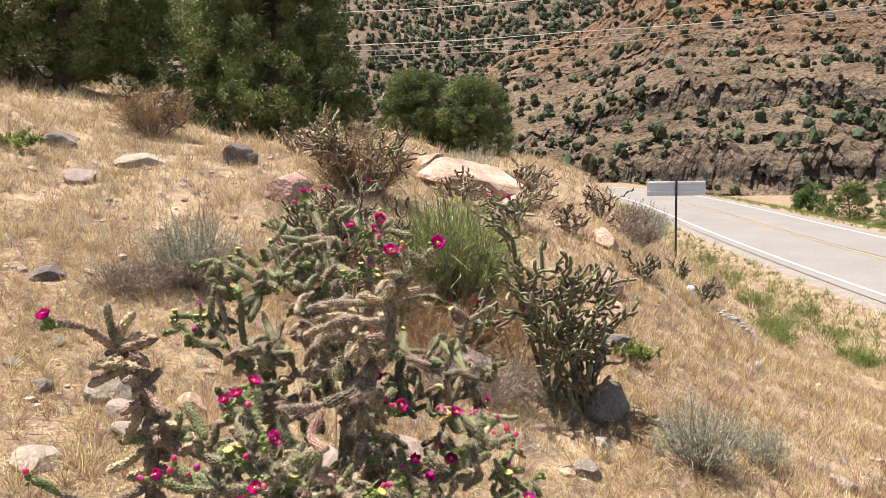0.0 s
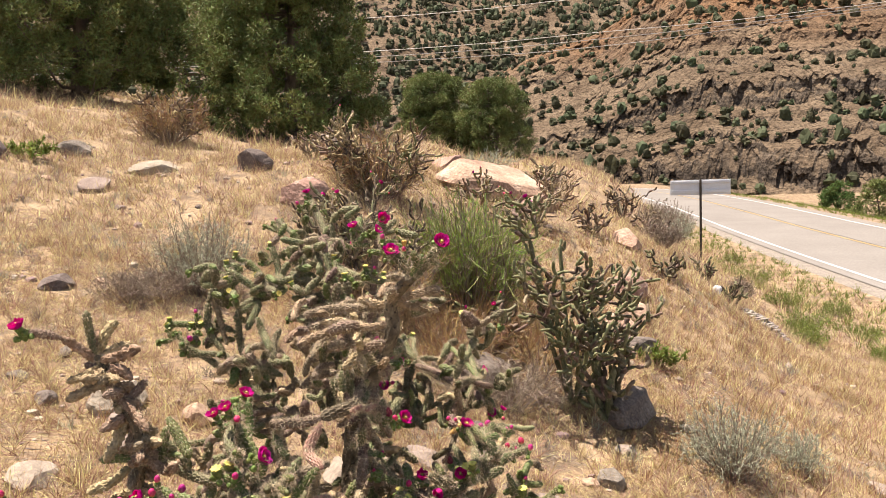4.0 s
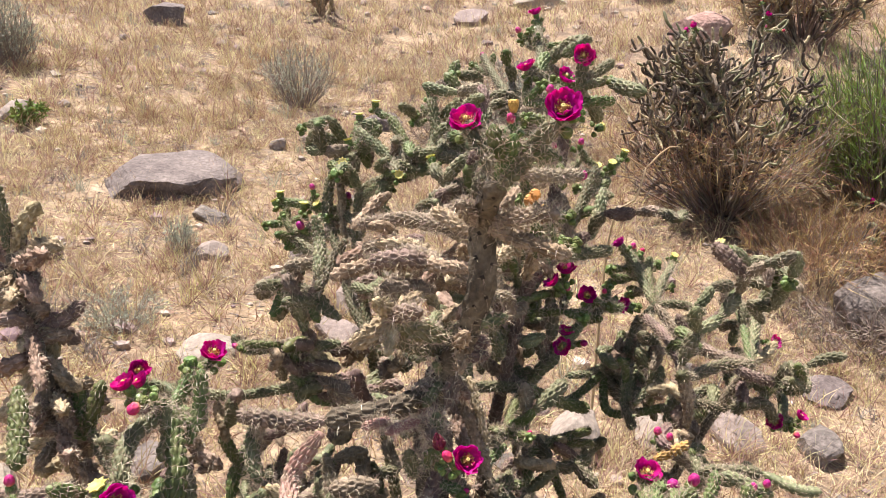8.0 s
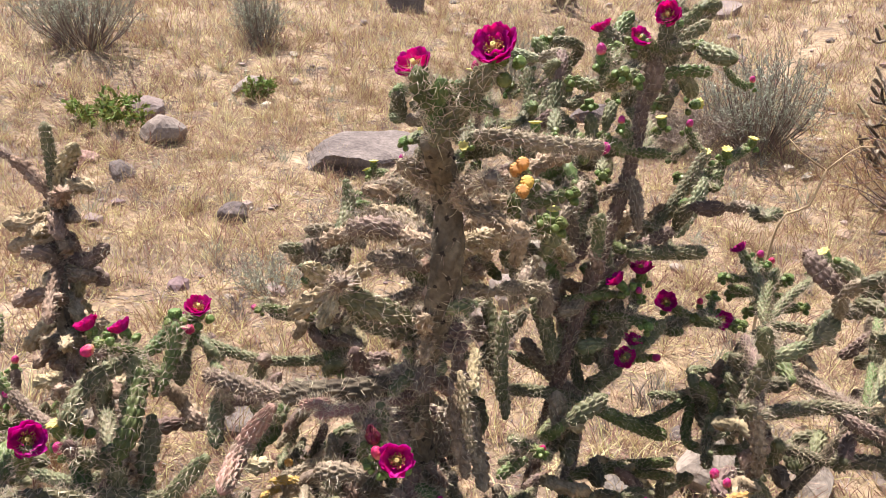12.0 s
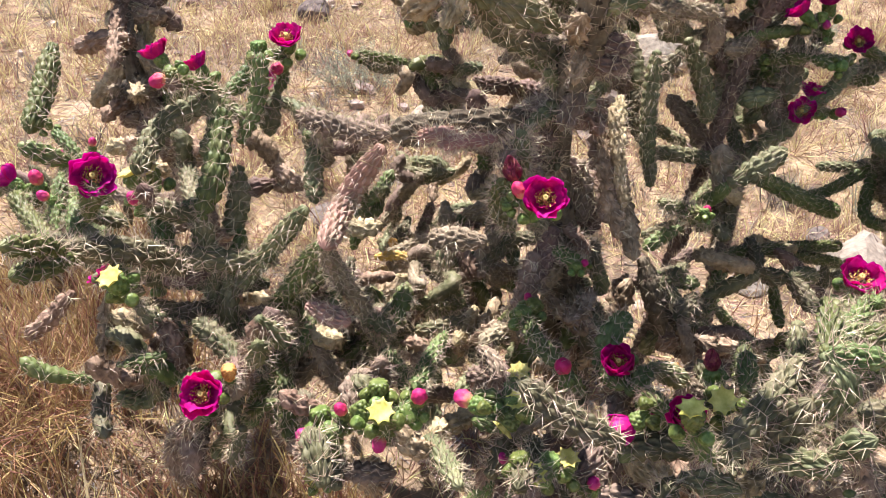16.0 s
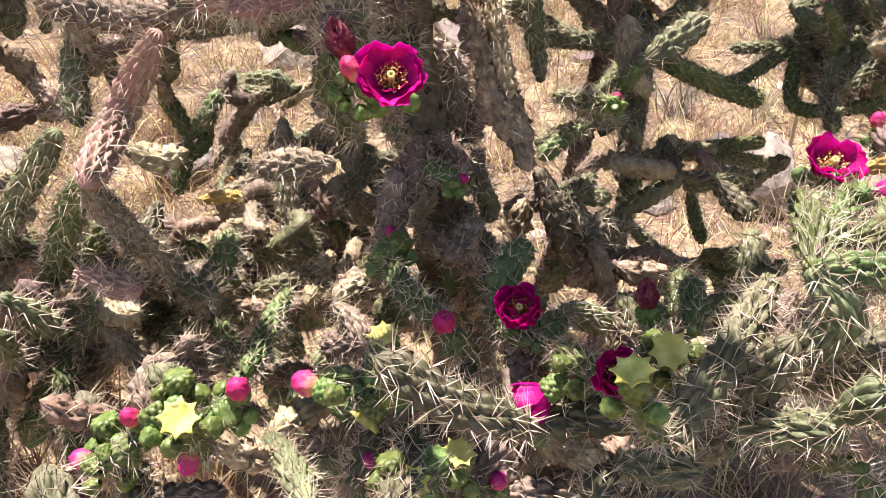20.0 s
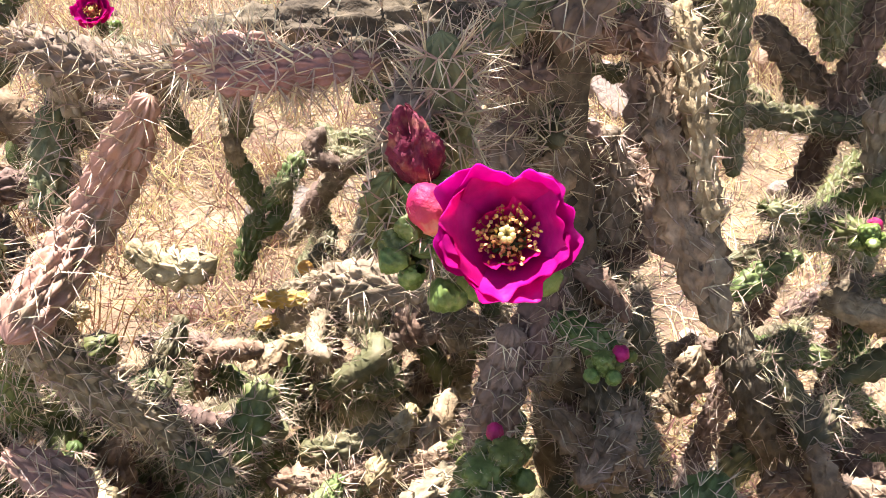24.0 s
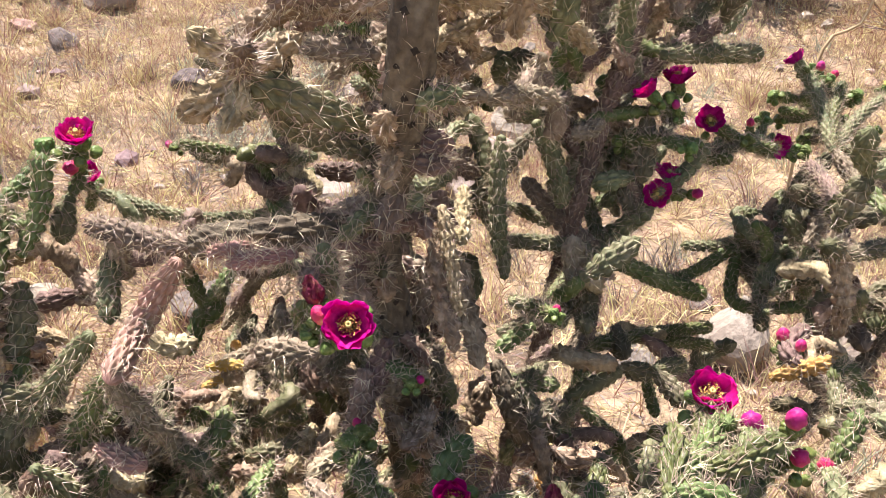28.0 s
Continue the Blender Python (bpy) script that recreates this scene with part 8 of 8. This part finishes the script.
def tuft_plant(name, at, tall, wide, seed, mat, label, category, leaves=1500, leaf=0.022, leaf_w=0.005, stems=26, group="", spiky=0.7):
    """A shrub of thin twigs with many small leaves along them."""
    g = np.random.default_rng(seed)
    foot = np.array((at[0], at[1], ground_at(*at)))
    plant = thing(name, tuple(foot), label, category, group)
    twig_pieces, bases, tips = [], [], []
    thin = 0.008 * tall
    per = max(3, leaves // (stems * 4))
    for k in range(stems):
        a, r = g.uniform(0, 2 * np.pi), wide * np.sqrt(g.uniform(0, 1))
        away = np.array([math.cos(a), math.sin(a), 0])
        root = away * r * g.uniform(0.05, 0.35)
        end = away * r + np.array([0, 0, tall * g.uniform(0.5, 1.0) * (1 - 0.35 * (r / wide) ** 2)])
        mid = root * 0.5 + end * 0.5 + away * r * 0.12 + 0.05 * tall * g.standard_normal(3)
        lines = [[root - np.array([0, 0, 0.03]), mid, end]]
        for side in range(3):
            share = g.uniform(0.3, 0.85)
            fork = mid * (1 - abs(2 * share - 1)) + (end if share > 0.5 else root) * abs(2 * share - 1)
            sprig = unit(unit(end) * 0.8 + 0.55 * g.standard_normal(3)) * tall * g.uniform(0.12, 0.32)
            lines.append([fork, fork + sprig * 0.5 + 0.02 * tall * g.standard_normal(3), fork + sprig])
        for n_line, pts in enumerate(lines):
            w0 = thin if n_line == 0 else thin * 0.4
            twig_pieces.append(tube(pts, (w0, w0 * 0.6, w0 * 0.25), 4, tall / 7, caps=False))
            c, _ = curve_points(pts, tall / 40)
            pick = c[g.integers(int(len(c) * (0.35 if n_line == 0 else 0.1)), len(c), per)]
            way = unit(np.array(pts[-1]) - np.array(pts[0]))
            d = unit(g.standard_normal((per, 3)) * (1 - spiky) + way * spiky)
            bases.append(pick)
            tips.append(pick + d * leaf * g.uniform(0.5, 1.4, (per, 1)))
    tv, tf = join(twig_pieces)
    tagged(part("twig_tangle", mesh_of("twig_tangle", tv, tf, M["twig"]), plant, "grey-brown thin twigs"), kind="stuff")
    v, f = blades(np.vstack(bases), np.vstack(tips), leaf_w, simple=leaf_w < 0.012)
    tagged(part("foliage", mesh_of("foliage", v, f, M[mat], smooth=False), plant, "small narrow leaves"), kind="stuff")
    return plant


SAGE = "sagebrush on the slope"
tuft_plant("sagebrush", (1.8, 5.6), 0.55, 0.34, 1, "sage", "pale grey-green sagebrush in dry grass", "shrub", 9240, 0.022, 0.0051, 120, SAGE)
tuft_plant("sagebrush", (2.35, 5.9), 0.36, 0.2, 2, "sage", "small pale grey-green sagebrush in grass", "shrub", 3960, 0.020, 0.0051, 66, SAGE)
tuft_plant("sagebrush", (-2.15, 7.2), 0.75, 0.42, 3, "sage", "tall grey-green sagebrush behind the cactus", "shrub", 9240, 0.025, 0.0059, 126, SAGE, 0.55)
tuft_plant("sagebrush", (-2.7, 6.9), 0.3, 0.35, 4, "twig", "dry grey twiggy shrub in grass", "shrub", 3520, 0.025, 0.0043, 120, SAGE, 0.55)
tuft_plant("sagebrush", (-3.95, 6.75), 0.55, 0.32, 5, "sage", "thin pale grey-green sagebrush bush", "shrub", 4400, 0.022, 0.0043, 90, SAGE, 0.55)
tuft_plant("sagebrush", (-5.8, 5.6), 0.62, 0.22, 6, "sage", "upright pale grey-green sagebrush bush", "shrub", 4840, 0.025, 0.0051, 78, SAGE, 0.55)
tuft_plant("sagebrush", (-6.0, 4.25), 0.72, 0.5, 7, "sage", "bushy pale grey-green sagebrush plant", "shrub", 9240, 0.025, 0.0051, 132, SAGE, 0.55)
tuft_plant("sagebrush", (-7.6, 7.8), 0.6, 0.4, 8, "sage", "grey-green sagebrush up the slope", "shrub", 5720, 0.025, 0.0059, 90, SAGE, 0.55)
tuft_plant("sagebrush", (-2.75, 4.45), 0.22, 0.08, 9, "sage", "small grey-green grassy sprig", "shrub", 1100, 0.025, 0.0034, 42, SAGE, 0.55)
tuft_plant("sagebrush", (-2.35, 3.75), 0.22, 0.2, 10, "sage", "low pale green sprig in grass", "shrub", 2640, 0.015, 0.0034, 72, SAGE, 0.55)
tuft_plant("rabbitbrush", (0.08, 7.75), 1.22, 0.66, 11, "brush", "dense yellow-green rabbitbrush behind the cholla", "shrub", 36000, 0.075, 0.0045, 320, "", 0.9)
tuft_plant("dry_shrub", (0.2, 7.2), 0.55, 0.55, 12, "straw_red", "dry brown stalks below the rabbitbrush", "shrub", 3000, 0.12, 0.004, 60, "", 0.8)
tuft_plant("dry_shrub", (0.6, 6.6), 0.5, 0.5, 13, "straw_red", "dry brown stalks round the tall cholla", "shrub", 2600, 0.12, 0.004, 50, "", 0.8)
tuft_plant("dry_shrub", (0.45, 14.0), 0.5, 0.6, 65, "sage", "grey-green brush behind the pink slab", "shrub", 2600, 0.05, 0.008, 60, "", 0.7)
tuft_plant("dry_shrub", (1.5, 13.9), 0.42, 0.5, 66, "twig", "grey dry brush on the crest", "shrub", 2400, 0.08, 0.006, 60, "", 0.6)
tuft_plant("dry_shrub", (0.75, 8.4), 0.4, 0.5, 67, "straw_red", "brown dry brush beside the rabbitbrush", "shrub", 2800, 0.10, 0.004, 70, "", 0.6)
tuft_plant("dry_shrub", (-0.98, 10.75), 1.0, 0.75, 18, "straw_red", "brown tangle of dead twigs within a cholla", "shrub", 5000, 0.10, 0.007, 120, "", 0.6)
tuft_plant("dry_shrub", (-4.55, 13.5), 0.9, 0.75, 19, "straw_red", "brown tangle of dead twigs below the trees", "shrub", 4500, 0.10, 0.008, 110, "", 0.6)
tuft_plant("dry_shrub", (-0.75, 7.0), 0.85, 0.8, 20, "straw_red", "dry brown stalks among dark cholla sticks", "shrub", 5200, 0.10, 0.004, 130, "", 0.6)
tuft_plant("dry_shrub", (-0.1, 6.55), 0.5, 0.6, 23, "straw_red", "dry brown brush between two chollas", "shrub", 4200, 0.11, 0.004, 110, "", 0.6)
tuft_plant("dry_shrub", (0.32, 6.0), 0.4, 0.5, 24, "twig", "grey dry brush by a dark boulder", "shrub", 3200, 0.10, 0.004, 90, "", 0.55)
tuft_plant("dry_shrub", (-2.45, 7.0), 0.34, 0.45, 21, "twig", "grey dry stalks below the sagebrush", "shrub", 2600, 0.10, 0.004, 80, "", 0.5)
tuft_plant("dry_shrub", (-1.15, 2.3), 0.22, 0.3, 22, "straw_red", "brown dry grass clump below the cactus", "shrub", 2600, 0.10, 0.0025, 80, "", 0.6)
SPRIG = "green sprigs on the slope"
tuft_plant("green_sprig", (-4.78, 5.0), 0.2, 0.13, 14, "weed", "small leafy green plant by a stone", "plant", 700, 0.035, 0.016, 18, SPRIG, 0.5)
tuft_plant("green_sprig", (-4.62, 3.95), 0.26, 0.28, 15, "weed", "leafy green plant by round stones", "plant", 1300, 0.035, 0.016, 26, SPRIG, 0.5)
tuft_plant("green_sprig", (1.75, 7.35), 0.22, 0.22, 16, "weed", "small green plant beside a slab", "plant", 900, 0.04, 0.016, 20, SPRIG, 0.5)
tuft_plant("green_sprig", (-5.3, 10.6), 0.3, 0.3, 17, "weed", "small green shrub up the slope", "plant", 900, 0.05, 0.02, 20, SPRIG, 0.5)
VERGE = "bright green weeds by the road"
for k, (x, y, s) in enumerate(((5.8, 14.3, 0.6), (5.2, 12.6, 0.35), (6.4, 12.4, 0.3), (6.9, 11.2, 0.35), (6.5, 13.0, 0.3), (5.4, 13.5, 0.35), (7.9, 9.9, 0.3), (8.2, 12.5, 0.35), (7.4, 15.5, 0.4), (6.6, 17.5, 0.45), (8.2, 18.5, 0.4), (8.0, 23, 0.5), (9.0, 28, 0.5))):
    tuft_plant("roadside_weed", (x, y), s, s * 0.9, 30 + k, "weed", "bright green weed clump on the verge", "plant", 2600, 0.05, 0.010, 60, VERGE, 0.45)
for k, (x, y, s) in enumerate(((3.4, 14.8, 0.6), (4.0, 16.0, 0.7), (4.6, 18.5, 0.8), (5.2, 20.5, 0.8), (3.0, 12.6, 0.5), (6.0, 25.0, 1.0), (4.8, 14.6, 0.45))):
    tuft_plant("sagebrush", (x, y), s, s * 0.6, 60 + k, "sage" if k % 2 else "twig", "greyish shrub along the slope's edge", "shrub", 3300, 0.040, 0.0102, 102, SAGE, 0.55)


# ---- trees ----
def leaf_cloud(centres, radii, per, size, g, flat=0.8):
    """Small pointed sprays filling uneven balls, denser to their outside."""
    base, tip = [], []
    for c, r in zip(centres, radii):
        d = unit(g.standard_normal((per, 3)))
        rr = r * g.uniform(0.45, 1.0, (per, 1)) ** 0.6
        p = c + d * rr * np.array([1, 1, flat])
        base.append(p)
        tip.append(p + unit(0.5 * d + 0.9 * g.standard_normal((per, 3)) + np.array([0, 0, 0.4])) * size * g.uniform(0.5, 1.3, (per, 1)))
    return blades(np.vstack(base), np.vstack(tip), size * 0.26, simple=True)


def tree(name, at, tall, wide, seed, mat, label, per=240, size=0.15, puffs=110, low=0.08, group="trees", cone=0.6, puff=0.4):
    """A tree: tapered trunk, limbs, and a crown of many small sprays with gaps."""
    g = np.random.default_rng(seed)
    foot = np.array((at[0], at[1], ground_at(*at)))
    t = thing(name, tuple(foot), label, "tree", group)
    centres, radii, limb_pieces = [], [], []
    top = np.array([g.normal(0, 0.1), g.normal(0, 0.1), 1.0]) * tall
    tv, tf = tube([(0, 0, -0.2), top * 0.35 + np.array([0.15, 0.1, 0]), top * 0.92], (0.05 * tall * 0.6, 0.035 * tall * 0.5, 0.012), 9, tall / 14, 0.05)
    part("trunk", mesh_of("trunk", tv, tf, M["bark"]), t, "shaggy grey-brown trunk")
    for k in range(puffs):
        h = low + (1 - low) * g.uniform(0, 1) ** 0.9
        reach = wide * ((1 - h) ** cone * 0.95 + 0.06) * (0.55 + 0.45 * min(1, (h - low) / 0.18 + 0.35))
        a = g.uniform(0, 2 * np.pi)
        r = reach * g.uniform(0.08, 1.0) ** 0.5
        c = np.array([math.cos(a) * r, math.sin(a) * r, h * tall])
        centres.append(c)
        radii.append(puff * g.uniform(0.5, 1.35))
        if k % max(3, puffs // 60) == 0:
            start = top * max(0.03, h - 0.12)
            limb_pieces.append(tube([start, (start + c) / 2 + np.array([0, 0, -0.06 * tall]), c], (0.03 * wide / 2, 0.018 * wide / 2, 0.006), 5, 0.3))
    lv, lf = join(limb_pieces)
    tagged(part("limb_work", mesh_of("limb_work", lv, lf, M["bark"]), t, "bare grey limbs"), kind="stuff")
    v, f = leaf_cloud(centres, radii, per, size, g)
    tagged(part("crown", mesh_of("crown", v, f, M[mat], smooth=False), t, "dense dark green foliage"), kind="stuff")
    return t


JUN = "junipers on the slope"
tree("juniper_tree", (-3.75, 18.6), 6.6, 2.5, 1, "juniper", "large dark green juniper with low boughs", 230, 0.10, 900, 0.0, JUN, 0.8, 0.27)
tree("juniper_tree", (-7.9, 17.8), 6.4, 2.6, 2, "juniper", "large dark green juniper beside another", 230, 0.10, 900, 0.04, JUN, 0.6, 0.27)
tree("juniper_tree", (-12.2, 17.0), 5.6, 2.8, 3, "juniper", "dark green juniper up the slope", 260, 0.10, 420, 0.02, JUN, 0.5, 0.35)
tree("juniper_tree", (-0.55, 21.0), 1.6, 1.0, 4, "juniper", "small rounded juniper behind the crest", 300, 0.06, 260, -0.1, JUN, 0.22, 0.16)
tree("juniper_tree", (0.85, 20.2), 1.75, 0.95, 5, "juniper", "small rounded dark juniper behind the crest", 300, 0.06, 260, -0.1, JUN, 0.22, 0.16)
tree("juniper_tree", (-7.0, 24.5), 6.0, 2.8, 6, "juniper", "dark juniper behind the nearer ones", 150, 0.2, 110, 0.1, JUN, 0.6, 0.46)
ROADSIDE = "leafy shrubs beyond the road"
for k, (x, y, h, w) in enumerate(((24.0, 31.0, 3.2, 2.1), (27.0, 35.0, 4.2, 2.6), (25.6, 38.5, 3.4, 2.2), (28.8, 41.5, 5.2, 2.7), (27.5, 47.5, 4.4, 2.6), (30.5, 46.0, 5.6, 3.0), (23.2, 27.0, 2.6, 1.8), (30.0, 53.0, 4.4, 2.6), (29.0, 59.0, 2.8, 2.0), (29.2, 66.0, 2.4, 1.8), (22.6, 23.0, 2.6, 1.9), (26.0, 26.0, 3.4, 2.4), (29.5, 31.5, 4.6, 2.8))):
    tree("leafy_shrub_tree", (x, y), h, w, 20 + k, "leaf" if k % 4 else "juniper", "leafy green shrub tree beyond the road", 150, 0.22, 60, 0.03, ROADSIDE, 0.4, 0.17 * w)


def far_bushes(pts, count, seed, lo, hi, name, text, flat_only=0.55, vmax=1.0, smooth=2):
    """Junipers dotted over a canyon side, as one mass of ragged clumps."""
    g = np.random.default_rng(seed)
    nv, nu = pts.shape[:2]
    n = np.cross(pts[1:, :-1] - pts[:-1, :-1], pts[:-1, 1:] - pts[:-1, :-1])
    nz = np.abs(unit(n)[..., 2])
    bm = bmesh.new()
    bmesh.ops.create_icosphere(bm, subdivisions=smooth, radius=1.0)
    ball = np.array([q.co[:] for q in bm.verts])
    skin = np.array([[q.index for q in face.verts] for face in bm.faces])
    bm.free()
    base, tip, lumpy = [], [], []
    done = 0
    while done < count:
        i, j = g.integers(int(nv * 0.06), int(nv * vmax) - 1), g.integers(0, nu - 1)
        if nz[i, j] < flat_only * g.uniform(0.6, 1.1):
            continue
        s = g.uniform(lo, hi) * (0.6 if g.random() < 0.4 else 1.0)
        c = pts[i, j] + np.array([0, 0, s * 0.35])
        shape = 1 + 0.28 * np.sin(ball @ g.uniform(-5, 5, 3) + g.uniform(0, 6)) + 0.16 * g.standard_normal(len(ball))
        lumpy.append((c + ball * shape[:, None] * s * np.array([0.42, 0.42, 0.46 * g.uniform(0.7, 1.4)]), [skin]))
        k = 14
        d = unit(g.standard_normal((k, 3)) + np.array([0, 0, 0.3]))
        p = c + d * s * 0.38
        base.append(p)
        tip.append(p + unit(d + 0.4 * g.standard_normal((k, 3))) * s * 0.26)
        done += 1
    sprigs = blades(np.vstack(base), np.vstack(tip), lo * 0.4, simple=True)
    v, f = join(lumpy + [sprigs])
    return solo(name, mesh_of(name, v, f, M["far_juniper"], smooth=False), (0, 0, 0), text, "trees", kind="stuff")


far_bushes(cliff_pts, 2300, 3, 0.5, 2.0, "cliff_junipers", "dark junipers dotted over the canyon wall", 0.55, 0.98)
far_bushes(ridge_pts, 9500, 4, 0.9, 3.0, "ridge_junipers", "dark junipers covering the far mountainside", 0.4, 0.92, 1)


# ---- sign, litter, cables ----
def box(size, at=(0, 0, 0), bevel=0.004):
    bm = bmesh.new()
    bmesh.ops.create_cube(bm, size=1.0)
    bmesh.ops.scale(bm, vec=size, verts=bm.verts)
    bmesh.ops.bevel(bm, geom=list(bm.edges), offset=bevel, segments=2, affect="EDGES", profile=0.7)
    bmesh.ops.translate(bm, vec=at, verts=bm.verts)
    v = np.array([p.co[:] for p in bm.verts])
    idx = {p: k for k, p in enumerate(bm.verts)}
    quads = np.array([[idx[p] for p in q.verts] for q in bm.faces if len(q.verts) == 4])
    tris = np.array([[idx[p] for p in q.verts] for q in bm.faces if len(q.verts) == 3])
    bm.free()
    return v, [g for g in (quads, tris) if len(g)]


SX, SY = 5.5, 19.4
sz = ground_at(SX, SY)
sign = thing("road_sign", (SX, SY, sz), "blank silver back of a road sign on a post", "sign")
v, f = box((0.05, 0.035, 1.95), (0, 0.05, 0.9), 0.006)
part("post", mesh_of("post", v, f, M["post"], smooth=False), sign, "dark rusted steel post")
v, f = box((1.33, 0.012, 0.34), (0, 0.09, 1.66), 0.005)
part("plate", mesh_of("plate", v, f, M["metal"], smooth=False), sign, "bare galvanised sign plate")
for k, z in enumerate((1.78, 1.57)):
    v, f = box((1.30, 0.03, 0.06), (0, 0.066, z), 0.006)
    part("stiffener", mesh_of("stiffener", v, f, M["metal"], smooth=False), sign)
for k, z in enumerate((1.78, 1.57)):
    v, f = box((0.025, 0.02, 0.025), (0, 0.025, z), 0.004)
    part("bolt", mesh_of("bolt", v, f, M["post"], smooth=False), sign)
sign.rotation_euler = (0, 0, radians(-8))
v, f = stone((0.07, 0.06, 0.09), 77, 0.7, 2)
solo("litter", mesh_of("litter", v, f, M["cloth"]), (3.5, 11.55, ground_at(3.5, 11.55) + 0.07), "small crumpled white litter by a cholla", "litter")
g_ash = np.random.default_rng(5)
chips = []
for k in range(160):
    a, r = g_ash.uniform(0, 6.28), 0.3 * math.sqrt(g_ash.uniform(0, 1))
    s = g_ash.uniform(0.02, 0.05)
    cv, cf = stone((s * 1.6, s, s * 0.4), 300 + k, 0.5, 1)
    x, y = 4.13 + math.cos(a) * r * 1.1, 11.6 + math.sin(a) * r
    chips.append((cv + np.array([x, y, ground_at(x, y) + 0.12 * (1 - (r / 0.32) ** 2)]), [cf]))
cv, cf = join(chips)
solo("chip_pile", mesh_of("chip_pile", cv, cf, M["ash"], smooth=False), (0, 0, 0), "low heap of grey wood chips in dry grass", "wood chips", kind="stuff")
for k, (down, sag) in enumerate(((0.0, 0.0), (0.45, 0.1), (0.9, 0.25), (-2.6, -0.2))):
    pts = [(-45, 68, 10.3 - down), (-5, 68, 10.76 - down), (11, 68, 11.45 - 0.95 * down - sag), (26, 68, 12.3 - 0.6 * down), (43, 68, 14.5 - 0.5 * down), (90, 68, 25.5 - 0.5 * down)]
    v, f = tube(pts, (0.024, 0.024), 6, 2.0)
    solo("power_cable", mesh_of("power_cable", v, f, M["wire"]), (0, 0, 0), "thin pale power cable across the canyon", "cable", "power cables")

stalk = thing("dry_stalk", (-0.60, 4.45, ground_at(-0.60, 4.45)), "thin pale forked dry stalk behind the cholla", "stalk")
at = np.array(stalk.location)
for pts, w in (([(-0.60, 4.45, at[2] - 0.02), (-0.56, 4.51, 0.94), (-0.505, 4.61, 1.05), (-0.488, 4.665, 1.16)], (0.006, 0.005, 0.0035)), ([(-0.488, 4.665, 1.155), (-0.55, 4.62, 1.21), (-0.58, 4.60, 1.25)], (0.0035, 0.002)), ([(-0.488, 4.665, 1.155), (-0.44, 4.74, 1.22), (-0.40, 4.78, 1.225)], (0.0035, 0.002))):
    v, f = tube(np.array(pts) - at, w, 6, 0.04)
    part("twig", mesh_of("twig", v, f, M["straw"]), stalk)
